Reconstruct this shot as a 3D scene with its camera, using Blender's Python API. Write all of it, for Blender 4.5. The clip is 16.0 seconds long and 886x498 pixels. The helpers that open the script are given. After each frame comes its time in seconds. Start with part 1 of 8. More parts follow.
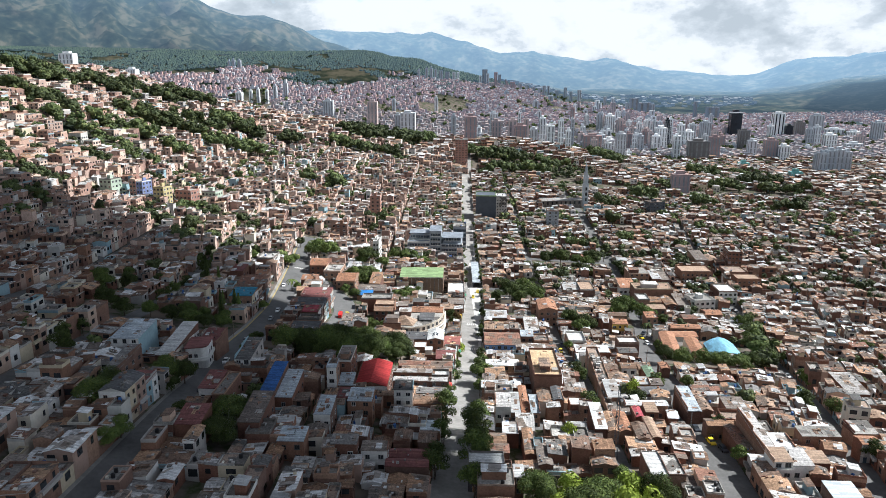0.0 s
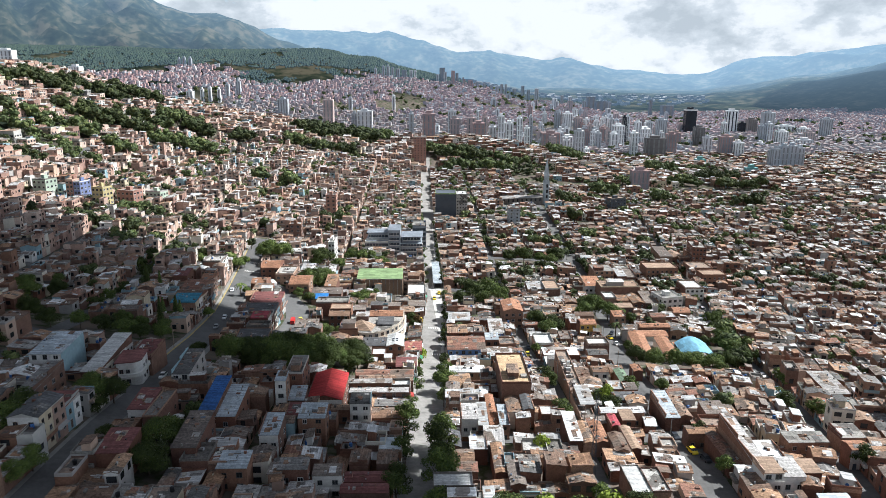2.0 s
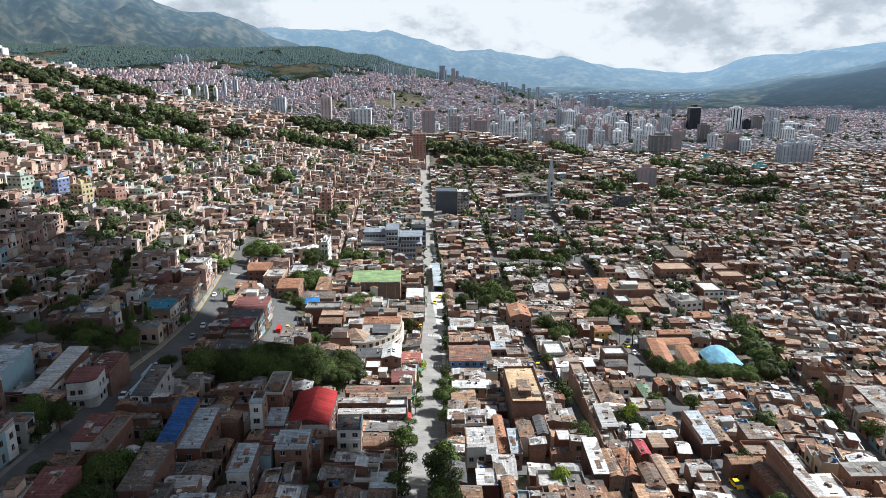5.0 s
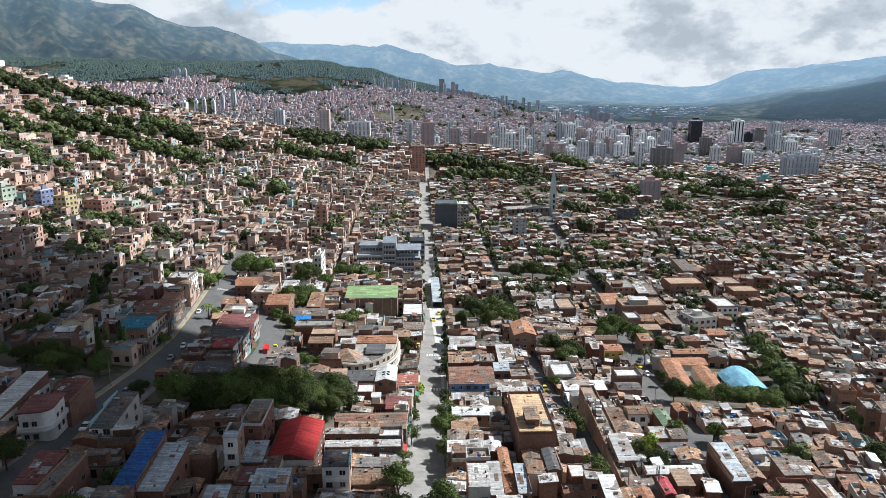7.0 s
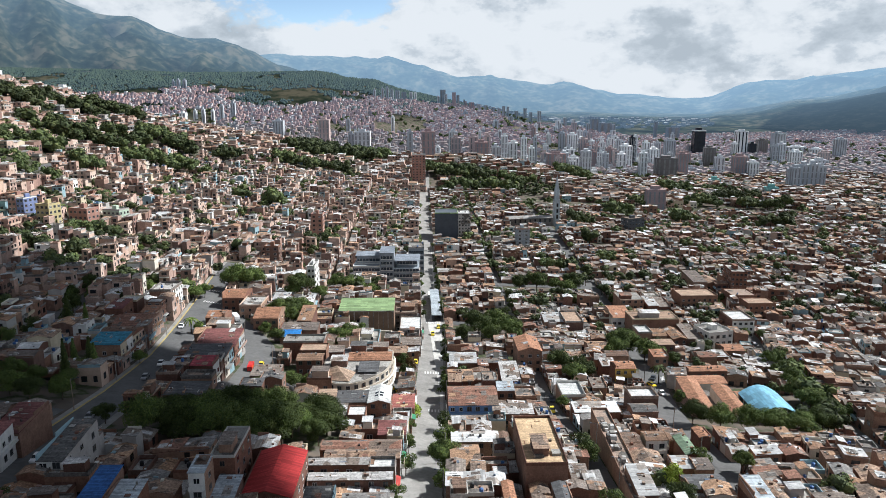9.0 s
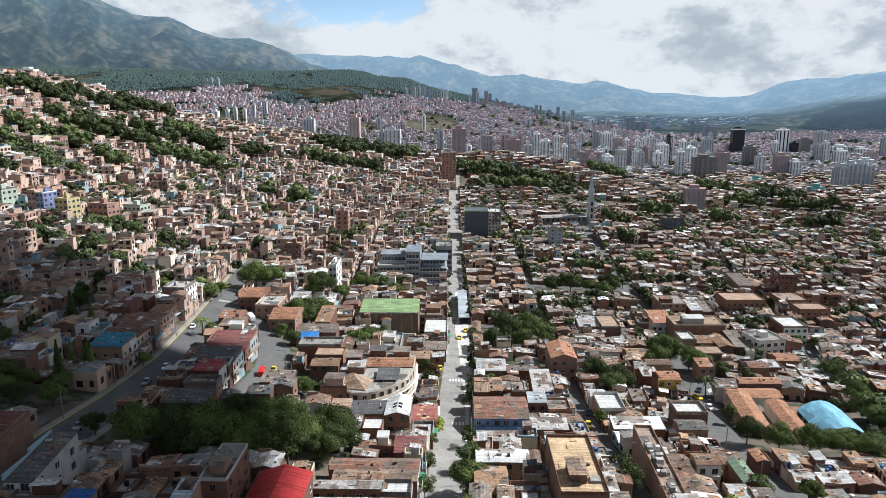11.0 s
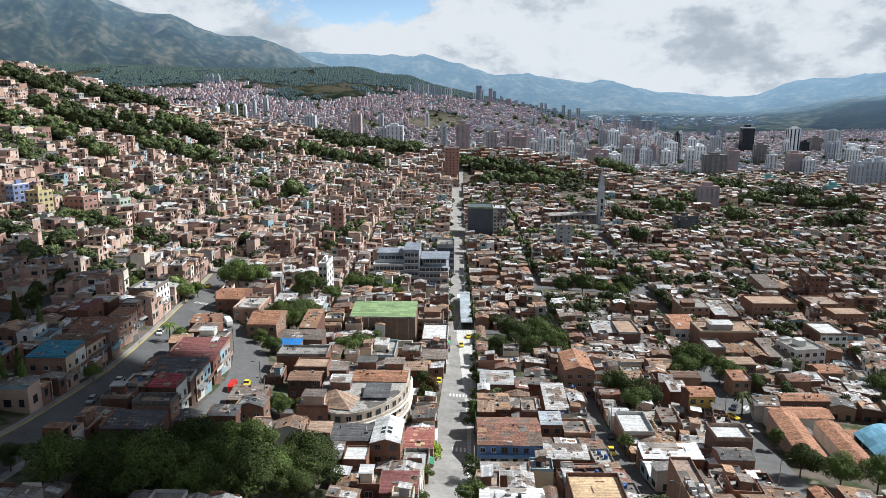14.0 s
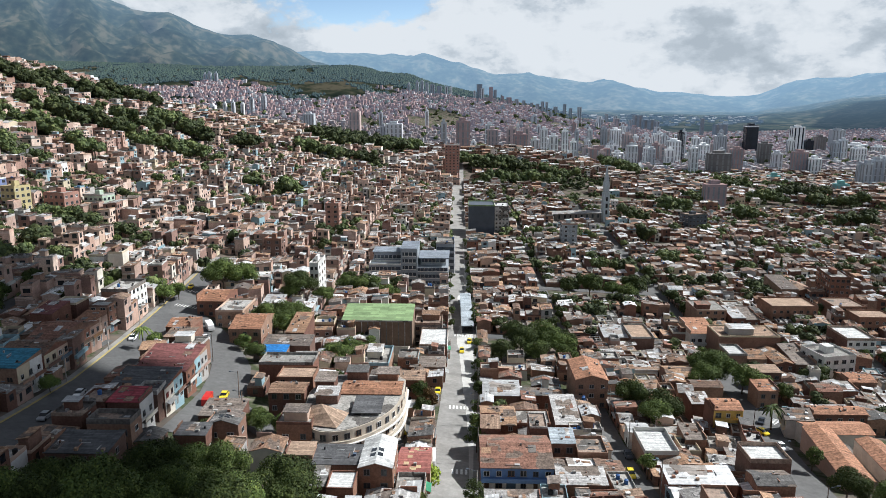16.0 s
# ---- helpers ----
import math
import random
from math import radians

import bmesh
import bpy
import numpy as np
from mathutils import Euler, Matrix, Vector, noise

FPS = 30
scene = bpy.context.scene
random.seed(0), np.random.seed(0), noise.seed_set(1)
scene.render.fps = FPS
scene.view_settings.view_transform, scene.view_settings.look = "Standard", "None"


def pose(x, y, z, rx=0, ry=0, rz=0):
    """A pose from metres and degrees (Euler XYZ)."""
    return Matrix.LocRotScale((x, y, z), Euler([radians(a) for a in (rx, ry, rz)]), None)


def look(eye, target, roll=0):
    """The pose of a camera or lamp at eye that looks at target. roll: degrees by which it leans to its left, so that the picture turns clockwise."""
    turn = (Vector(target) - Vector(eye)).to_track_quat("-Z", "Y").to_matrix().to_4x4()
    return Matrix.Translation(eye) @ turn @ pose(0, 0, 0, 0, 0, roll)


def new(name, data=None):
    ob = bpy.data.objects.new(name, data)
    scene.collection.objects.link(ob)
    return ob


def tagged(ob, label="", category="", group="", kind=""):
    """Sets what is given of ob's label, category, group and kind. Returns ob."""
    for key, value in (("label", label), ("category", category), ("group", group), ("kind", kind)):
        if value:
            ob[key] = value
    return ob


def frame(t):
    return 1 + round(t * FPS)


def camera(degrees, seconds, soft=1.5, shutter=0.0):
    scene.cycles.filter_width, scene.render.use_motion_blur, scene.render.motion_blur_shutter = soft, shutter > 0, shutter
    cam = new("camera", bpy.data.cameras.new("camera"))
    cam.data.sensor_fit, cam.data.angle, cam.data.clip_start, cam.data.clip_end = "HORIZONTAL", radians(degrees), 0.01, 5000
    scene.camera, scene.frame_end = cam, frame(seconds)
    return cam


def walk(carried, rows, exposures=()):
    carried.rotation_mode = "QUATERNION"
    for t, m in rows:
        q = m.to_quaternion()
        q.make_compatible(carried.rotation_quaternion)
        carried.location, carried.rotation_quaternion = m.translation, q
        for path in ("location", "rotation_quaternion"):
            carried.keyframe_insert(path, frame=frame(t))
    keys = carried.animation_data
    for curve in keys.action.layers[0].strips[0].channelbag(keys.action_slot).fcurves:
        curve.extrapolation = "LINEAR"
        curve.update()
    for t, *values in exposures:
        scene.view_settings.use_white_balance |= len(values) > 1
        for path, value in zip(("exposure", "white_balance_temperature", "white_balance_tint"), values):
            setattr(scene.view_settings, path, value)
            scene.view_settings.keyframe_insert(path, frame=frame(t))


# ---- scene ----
cam = camera(64.5, 16.0, soft=0.85)
walk(cam, [
    (0.0, pose(0.00, 0.00, 128.00, 75.880, 0, 1.916) @ pose(0, 0, 0, 0, 0, 0.150)),
    (0.5, pose(0.00, 4.25, 126.86, 75.886, 0, 0.226) @ pose(0, 0, 0, 0, 0, 0.152)),
    (1.0, pose(-0.16, 8.53, 125.72, 75.885, 0, -1.383) @ pose(0, 0, 0, 0, 0, 0.106)),
    (1.5, pose(-0.26, 12.87, 124.58, 75.886, 0, -1.477) @ pose(0, 0, 0, 0, 0, 0.133)),
    (2.0, pose(-0.31, 17.25, 123.46, 75.877, 0, -1.477) @ pose(0, 0, 0, 0, 0, 0.147)),
    (2.5, pose(-0.31, 21.62, 122.32, 75.864, 0, -1.468) @ pose(0, 0, 0, 0, 0, 0.139)),
    (3.0, pose(-0.20, 26.00, 121.23, 75.863, 0, -1.461) @ pose(0, 0, 0, 0, 0, 0.093)),
    (3.5, pose(-0.16, 30.38, 120.16, 75.859, 0, -1.448) @ pose(0, 0, 0, 0, 0, 0.065)),
    (4.0, pose(-0.09, 34.86, 119.06, 75.856, 0, -1.437) @ pose(0, 0, 0, 0, 0, 0.031)),
    (6.5, pose(0.51, 56.62, 113.70, 76.339, 0, -1.468) @ pose(0, 0, 0, 0, 0, -0.043)),
    (7.0, pose(0.76, 61.20, 112.42, 77.045, 0, -1.465) @ pose(0, 0, 0, 0, 0, -0.046)),
    (7.5, pose(0.90, 65.64, 111.20, 77.778, 0, -1.438) @ pose(0, 0, 0, 0, 0, -0.010)),
    (8.0, pose(1.19, 69.90, 110.00, 77.984, 0, -1.411) @ pose(0, 0, 0, 0, 0, -0.047)),
    (10.3, pose(3.16, 90.43, 104.66, 78.005, 0, -0.981) @ pose(0, 0, 0, 0, 0, -0.152)),
    (10.5, pose(3.32, 92.25, 104.18, 78.007, 0, -0.275) @ pose(0, 0, 0, 0, 0, -0.162)),
    (11.0, pose(3.74, 96.91, 103.02, 78.020, 0, 1.241) @ pose(0, 0, 0, 0, 0, -0.157)),
    (11.5, pose(3.97, 101.67, 101.77, 78.043, 0, 1.236) @ pose(0, 0, 0, 0, 0, -0.172)),
    (12.0, pose(3.98, 106.58, 100.55, 78.050, 0, 1.218) @ pose(0, 0, 0, 0, 0, -0.105)),
    (12.5, pose(4.04, 111.37, 99.34, 78.042, 0, 1.210) @ pose(0, 0, 0, 0, 0, -0.073)),
    (13.0, pose(4.12, 116.04, 98.21, 78.054, 0, 1.193) @ pose(0, 0, 0, 0, 0, -0.098)),
    (13.5, pose(4.23, 120.74, 97.08, 78.032, 0, 1.274) @ pose(0, 0, 0, 0, 0, -0.071)),
    (14.0, pose(4.34, 125.53, 95.92, 78.023, 0, 1.549) @ pose(0, 0, 0, 0, 0, -0.013)),
    (14.5, pose(4.34, 130.22, 94.80, 78.008, 0, 1.557) @ pose(0, 0, 0, 0, 0, -0.012)),
    (15.0, pose(4.33, 134.83, 93.66, 78.005, 0, 1.545) @ pose(0, 0, 0, 0, 0, 0.049)),
    (15.5, pose(4.25, 139.37, 92.48, 78.027, 0, 1.549) @ pose(0, 0, 0, 0, 0, 0.047)),
    (16.0, pose(4.09, 144.00, 91.33, 78.040, 0, 1.551) @ pose(0, 0, 0, 0, 0, 0.043)),
], exposures=[(0.0, 0.80, 5950, 8), (4.0, 0.70, 5950, 8), (8.0, 0.55, 5950, 8), (11.0, 0.52, 5950, 8), (16.0, 0.46, 5950, 8)])

# ---- light ----
SUN = Vector((0.80, 0.34, 0.86)).normalized()
sun_data = bpy.data.lights.new("sun", "SUN")
sun_data.energy, sun_data.angle, sun_data.color = 5.0, radians(0.55), (1.0, 0.955, 0.89)
sun = new("sun", sun_data)
sun.matrix_world = look(SUN * 100, (0, 0, 0))

world = bpy.data.worlds.new("sky")
scene.world = world
world.use_nodes = True
wn, wl = world.node_tree.nodes, world.node_tree.links
wn.clear()


def wnode(kind, **sets):
    n = wn.new(kind)
    for k, v in sets.items():
        n.inputs[k].default_value = v
    return n


sky = wn.new("ShaderNodeTexSky")
sky.sky_type, sky.sun_disc = "NISHITA", False
sky.sun_elevation = math.asin(SUN.z)
sky.sun_rotation = math.atan2(SUN.x, SUN.y)
sky.altitude, sky.dust_density = 1600, 2.0
tc = wn.new("ShaderNodeTexCoord")
# cumulus: billows flattened towards the horizon
stretch = wn.new("ShaderNodeMapping")
stretch.inputs["Scale"].default_value = (1.0, 1.0, 1.75)
stretch.inputs["Location"].default_value = (0.37, 0.0, 0.11)
wl.new(tc.outputs["Generated"], stretch.inputs["Vector"])
big = wnode("ShaderNodeTexNoise", Scale=4.6, Detail=10.0, Roughness=0.56, Distortion=0.15)
fine = wnode("ShaderNodeTexNoise", Scale=15.0, Detail=10.0, Roughness=0.6)
wl.new(stretch.outputs[0], big.inputs["Vector"])
wl.new(stretch.outputs[0], fine.inputs["Vector"])
cover = wn.new("ShaderNodeMapRange")
cover.inputs["From Min"].default_value, cover.inputs["From Max"].default_value = 0.24, 0.31
wl.new(big.outputs["Fac"], cover.inputs["Value"])
shade = wn.new("ShaderNodeValToRGB")
shade.color_ramp.elements[0].position, shade.color_ramp.elements[0].color = 0.05, (7.9, 8.5, 9.0, 1)
shade.color_ramp.elements[1].position, shade.color_ramp.elements[1].color = 0.76, (13.8, 13.8, 13.7, 1)
soft_grey = shade.color_ramp.elements.new(0.40)
soft_grey.color = (10.3, 10.8, 11.2, 1)
edge_white = shade.color_ramp.elements.new(0.53)
edge_white.color = (12.4, 12.6, 12.7, 1)
# lit tops and grey undersides: how the cloud thins upwards
lifted = wn.new("ShaderNodeVectorMath")
lifted.operation = "ADD"
lifted.inputs[1].default_value = (0.02, 0.0, 0.075)
wl.new(stretch.outputs[0], lifted.inputs[0])
above = wnode("ShaderNodeTexNoise", Scale=4.6, Detail=10.0, Roughness=0.56, Distortion=0.15)
wl.new(lifted.outputs[0], above.inputs["Vector"])
thins = wn.new("ShaderNodeMath")
thins.operation = "SUBTRACT"
wl.new(big.outputs["Fac"], thins.inputs[0])
wl.new(above.outputs["Fac"], thins.inputs[1])
lit = wn.new("ShaderNodeMath")
lit.operation = "MULTIPLY_ADD"
lit.inputs[1].default_value = 2.9
wl.new(thins.outputs[0], lit.inputs[0])
# rounded heads: creased noise turned over
heads = wnode("ShaderNodeTexNoise", Scale=9.5, Detail=9.0, Roughness=0.5, Distortion=0.3)
wl.new(stretch.outputs[0], heads.inputs["Vector"])
crease = wn.new("ShaderNodeMath")
crease.operation = "SUBTRACT"
crease.inputs[1].default_value = 0.5
wl.new(heads.outputs["Fac"], crease.inputs[0])
fold = wn.new("ShaderNodeMath")
fold.operation = "ABSOLUTE"
wl.new(crease.outputs[0], fold.inputs[0])
puffs = wn.new("ShaderNodeMath")
puffs.operation = "MULTIPLY_ADD"
puffs.inputs[1].default_value = -1.1
wl.new(fold.outputs[0], puffs.inputs[0])
crisp = wn.new("ShaderNodeMath")
crisp.operation = "MULTIPLY_ADD"
crisp.inputs[1].default_value, crisp.inputs[2].default_value = 2.4, -0.68
wl.new(fine.outputs["Fac"], crisp.inputs[0])
wl.new(crisp.outputs[0], puffs.inputs[2])
raised = wn.new("ShaderNodeMath")
raised.operation = "ADD"
raised.inputs[1].default_value = 0.05
wl.new(puffs.outputs[0], raised.inputs[0])
wl.new(raised.outputs[0], lit.inputs[2])
# thicker, greyer cloud over the end of the valley
side = wn.new("ShaderNodeSeparateXYZ")
wl.new(tc.outputs["Generated"], side.inputs[0])
thick = wn.new("ShaderNodeValToRGB")
thick.color_ramp.elements[0].position, thick.color_ramp.elements[0].color = 0.02, (0.24, 0.24, 0.24, 1)
thick.color_ramp.elements[1].position, thick.color_ramp.elements[1].color = 0.33, (0.07, 0.07, 0.07, 1)
far_edge = thick.color_ramp.elements.new(0.48)
far_edge.color = (0.16, 0.16, 0.16, 1)
wl.new(side.outputs["X"], thick.inputs["Fac"])
depth = wn.new("ShaderNodeMath")
depth.operation = "ADD"
wl.new(lit.outputs[0], depth.inputs[0])
wl.new(thick.outputs["Color"], depth.inputs[1])
thinner = wn.new("ShaderNodeMath")
thinner.operation = "SUBTRACT"
thinner.inputs[1].default_value = 0.06
wl.new(depth.outputs[0], thinner.inputs[0])
wl.new(thinner.outputs[0], shade.inputs["Fac"])
# the clouds bank up over the ridges; overhead the sky is mostly open
height = wn.new("ShaderNodeSeparateXYZ")
wl.new(tc.outputs["Generated"], height.inputs[0])
bank = wn.new("ShaderNodeMapRange")
bank.inputs["From Min"].default_value, bank.inputs["From Max"].default_value = 0.13, 0.34
bank.inputs["To Min"].default_value, bank.inputs["To Max"].default_value = 1.0, 0.22
wl.new(height.outputs["Z"], bank.inputs["Value"])
# one gap of blue over the ridge
gap = wn.new("ShaderNodeVectorMath")
gap.operation = "SUBTRACT"
gap.inputs[1].default_value = (-0.125, 0.978, 0.137)
wl.new(tc.outputs["Generated"], gap.inputs[0])
wide = wn.new("ShaderNodeVectorMath")
wide.operation = "MULTIPLY"
wide.inputs[1].default_value = (0.8, 0.8, 2.2)
wl.new(gap.outputs[0], wide.inputs[0])
away = wn.new("ShaderNodeVectorMath")
away.operation = "LENGTH"
wl.new(wide.outputs[0], away.inputs[0])
ragged = wn.new("ShaderNodeMath")
ragged.operation = "MULTIPLY_ADD"
ragged.inputs[1].default_value = 0.28
wl.new(fine.outputs["Fac"], ragged.inputs[0])
wl.new(away.outputs["Value"], ragged.inputs[2])
closed = wn.new("ShaderNodeMapRange")
closed.inputs["From Min"].default_value, closed.inputs["From Max"].default_value = 0.205, 0.245
wl.new(ragged.outputs[0], closed.inputs["Value"])
without = wn.new("ShaderNodeMath")
without.operation = "MULTIPLY"
wl.new(cover.outputs[0], without.inputs[0])
wl.new(closed.outputs[0], without.inputs[1])
part_cover = wn.new("ShaderNodeMath")
part_cover.operation = "MULTIPLY"
wl.new(without.outputs[0], part_cover.inputs[0])
wl.new(bank.outputs[0], part_cover.inputs[1])
both = wn.new("ShaderNodeMix")
both.data_type = "RGBA"
wl.new(part_cover.outputs[0], both.inputs["Factor"])
clear_sky = wn.new("ShaderNodeVectorMath")
clear_sky.operation = "SCALE"
deeper = wn.new("ShaderNodeMapRange")
deeper.inputs["From Min"].default_value, deeper.inputs["From Max"].default_value = 0.08, 0.4
deeper.inputs["To Min"].default_value, deeper.inputs["To Max"].default_value = 2.7, 0.62
wl.new(height.outputs["Z"], deeper.inputs["Value"])
wl.new(deeper.outputs[0], clear_sky.inputs["Scale"])
wl.new(sky.outputs[0], clear_sky.inputs[0])
wl.new(clear_sky.outputs[0], both.inputs["A"])
wl.new(shade.outputs[0], both.inputs["B"])
bg = wn.new("ShaderNodeBackground")
bg.inputs["Strength"].default_value = 0.042
wl.new(both.outputs["Result"], bg.inputs["Color"])
wo = wn.new("ShaderNodeOutputWorld")
wl.new(bg.outputs[0], wo.inputs["Surface"])

# ---- materials ----
def material(name, colours, rough=0.9, grain=1.5, stain=0.12, patch=0.0, spread="object", bump=0.0, metal=0.0,
             sheet=None, dark=0.45, spec=0.2, haze_glow=0.0, other=None, vary=0.0):
    """A surface: a colour picked from a row of colours for each thing or piece, mottled at two scales.
    sheet: (length, width) of overlapping sheets, each a little lighter or darker.
    other: a colour of mended patches and how much of the surface they take."""
    m = bpy.data.materials.new(name)
    m.use_nodes = True
    n, l = m.node_tree.nodes, m.node_tree.links
    b = n["Principled BSDF"]
    b.inputs["Roughness"].default_value, b.inputs["Metallic"].default_value = rough, metal
    b.inputs["Specular IOR Level"].default_value = spec
    ramp = n.new("ShaderNodeValToRGB")
    ramp.color_ramp.interpolation = "CONSTANT" if len(colours) > 2 else "LINEAR"
    while len(ramp.color_ramp.elements) < len(colours):
        ramp.color_ramp.elements.new(0.5)
    for i, c in enumerate(colours):
        e = ramp.color_ramp.elements[i]
        e.position = i / (len(colours) if len(colours) > 2 else 1)
        e.color = (*c, 1)
    if spread == "object":
        l.new(n.new("ShaderNodeObjectInfo").outputs["Random"], ramp.inputs["Fac"])
    elif spread == "island":
        l.new(n.new("ShaderNodeNewGeometry").outputs["Random Per Island"], ramp.inputs["Fac"])
    co = n.new("ShaderNodeTexCoord")
    geo = n.new("ShaderNodeNewGeometry")
    last = ramp.outputs["Color"]

    if other:
        cells = n.new("ShaderNodeTexVoronoi")
        cells.distance = "CHEBYCHEV"
        cells.inputs["Scale"].default_value, cells.inputs["Randomness"].default_value = 0.3, 0.9
        l.new(co.outputs["Object"], cells.inputs["Vector"])
        grey = n.new("ShaderNodeSeparateColor")
        l.new(cells.outputs["Color"], grey.inputs[0])
        less = n.new("ShaderNodeMath")
        less.operation = "LESS_THAN"
        less.inputs[1].default_value = other[1]
        l.new(grey.outputs[0], less.inputs[0])
        swap = n.new("ShaderNodeMix")
        swap.data_type = "RGBA"
        swap.inputs["B"].default_value = (*other[0], 1)
        l.new(less.outputs[0], swap.inputs["Factor"])
        l.new(last, swap.inputs["A"])
        last = swap.outputs["Result"]

    def times(value, lo, hi):
        nonlocal last
        r = n.new("ShaderNodeMapRange")
        r.inputs["From Min"].default_value, r.inputs["From Max"].default_value = 0.3, 0.7
        r.inputs["To Min"].default_value, r.inputs["To Max"].default_value = lo, hi
        l.new(value, r.inputs["Value"])
        x = n.new("ShaderNodeVectorMath")
        x.operation = "SCALE"
        l.new(last, x.inputs[0])
        l.new(r.outputs[0], x.inputs["Scale"])
        last = x.outputs[0]

    if vary:
        times(n.new("ShaderNodeObjectInfo").outputs["Random"], 1 - vary, 1 + vary)
    a = n.new("ShaderNodeTexNoise")
    a.inputs["Scale"].default_value, a.inputs["Detail"].default_value, a.inputs["Roughness"].default_value = grain, 7, 0.62
    l.new(geo.outputs["Position"], a.inputs["Vector"])
    times(a.outputs["Fac"], 1 - stain, 1 + stain)
    c = n.new("ShaderNodeTexNoise")
    c.inputs["Scale"].default_value, c.inputs["Detail"].default_value, c.inputs["Roughness"].default_value = grain * 0.16, 6, 0.7
    l.new(geo.outputs["Position"], c.inputs["Vector"])
    times(c.outputs["Fac"], dark + 0.3, 1.22)
    if sheet:
        k = n.new("ShaderNodeTexBrick")
        k.inputs["Scale"].default_value = 1.0
        k.inputs["Brick Width"].default_value, k.inputs["Row Height"].default_value = sheet
        k.inputs["Mortar Size"].default_value = 0.05
        k.inputs["Color1"].default_value, k.inputs["Color2"].default_value = (0.15, 0.15, 0.15, 1), (0.8, 0.8, 0.8, 1)
        k.inputs["Mortar"].default_value = (0.1, 0.1, 0.1, 1)
        k.inputs["Bias"].default_value = 0.1
        l.new(co.outputs["Object"], k.inputs["Vector"])
        times(k.outputs["Color"], 0.76, 1.17)
    l.new(last, b.inputs["Base Color"])
    # haze in front of far surfaces, imitated by bluish emission
    if haze_glow:
        b.inputs["Emission Color"].default_value, b.inputs["Emission Strength"].default_value = (0.42, 0.68, 1.0, 1), haze_glow
    if bump:
        p = n.new("ShaderNodeBump")
        p.inputs["Strength"].default_value, p.inputs["Distance"].default_value = 0.6, bump
        l.new(a.outputs["Fac"], p.inputs["Height"])
        l.new(p.outputs[0], b.inputs["Normal"])
    return m


BRICKS = [(0.20, 0.10, 0.07), (0.25, 0.14, 0.095), (0.15, 0.08, 0.06), (0.22, 0.13, 0.095), (0.30, 0.19, 0.135), (0.17, 0.105, 0.083)]
SALMON = [(0.43, 0.29, 0.23), (0.52, 0.38, 0.31), (0.32, 0.205, 0.165), (0.40, 0.285, 0.235), (0.58, 0.45, 0.375), (0.26, 0.165, 0.135)]
PAINTS = [(0.46, 0.45, 0.42), (0.62, 0.61, 0.58), (0.50, 0.43, 0.31), (0.36, 0.34, 0.32), (0.48, 0.35, 0.27), (0.33, 0.23, 0.185), (0.25, 0.36, 0.40), (0.60, 0.56, 0.48)]
TILES = [(0.29, 0.175, 0.11), (0.23, 0.145, 0.098), (0.37, 0.235, 0.15), (0.18, 0.12, 0.09), (0.31, 0.215, 0.155), (0.25, 0.135, 0.098)]
SHEETS = [(0.22, 0.21, 0.20), (0.33, 0.315, 0.30), (0.12, 0.116, 0.112), (0.22, 0.185, 0.16), (0.45, 0.435, 0.42), (0.15, 0.125, 0.11)]
ZINCS = [(0.55, 0.55, 0.545), (0.70, 0.70, 0.69), (0.42, 0.42, 0.415)]
M = {}
for way in ("object", "island"):
    M["brick", way] = material("brick_wall_" + way, BRICKS, 0.93, 2.2, 0.25, spread=way)
    M["salmon", way] = material("salmon_brick_wall_" + way, SALMON, 0.93, 2.2, 0.22, spread=way)
    M["paint", way] = material("painted_render_" + way, PAINTS, 0.85, 1.5, 0.07, spread=way, dark=0.55)
    M["tile", way] = material("clay_tile_roof_" + way, TILES, 0.92, 2.2, 0.55, spread=way, sheet=(4.0, 0.5), bump=0.08, other=((0.17, 0.13, 0.105), 0.22))
    M["sheet", way] = material("fibre_cement_roof_" + way, SHEETS, 0.85, 1.9, 0.5, spread=way, sheet=(3.0, 0.55), bump=0.06, other=((0.19, 0.155, 0.13), 0.15))
    M["zinc", way] = material("zinc_sheet_roof_" + way, ZINCS, 0.5, 1.4, 0.24, spread=way, sheet=(4.0, 0.5), metal=0.0, dark=0.45, other=((0.30, 0.265, 0.235), 0.12))
    M["slab", way] = material("concrete_terrace_" + way, [(0.25, 0.24, 0.22), (0.17, 0.155, 0.14), (0.32, 0.305, 0.28), (0.40, 0.385, 0.36), (0.29, 0.22, 0.175)], 0.9, 1.7, 0.45, spread=way, other=((0.13, 0.12, 0.11), 0.2))
GLASS = material("dark_window_glass", [(0.018, 0.021, 0.025), (0.04, 0.045, 0.05)], 0.12, 1, 0.1, spec=0.5)
TRIM = material("white_trim", [(0.62, 0.61, 0.58), (0.7, 0.69, 0.66)], 0.7, 2, 0.08)
FRAME = material("window_frame", [(0.6, 0.59, 0.57), (0.1, 0.1, 0.1), (0.2, 0.13, 0.09), (0.36, 0.35, 0.34), (0.15, 0.15, 0.155)], 0.6, 2, 0.08)
DOORM = material("painted_metal_door", [(0.10, 0.07, 0.05), (0.2, 0.2, 0.19), (0.08, 0.12, 0.16), (0.22, 0.12, 0.06)], 0.5, 2, 0.1)
ASPHALT = material("worn_asphalt", [(0.105, 0.105, 0.105), (0.13, 0.128, 0.125)], 0.9, 0.8, 0.14, dark=0.5)
CONCRETE = material("concrete_busway", [(0.46, 0.45, 0.425), (0.5, 0.49, 0.46)], 0.88, 0.7, 0.1, dark=0.5)
PAVING = material("grey_paving", [(0.23, 0.225, 0.21), (0.27, 0.26, 0.245)], 0.9, 0.9, 0.14)
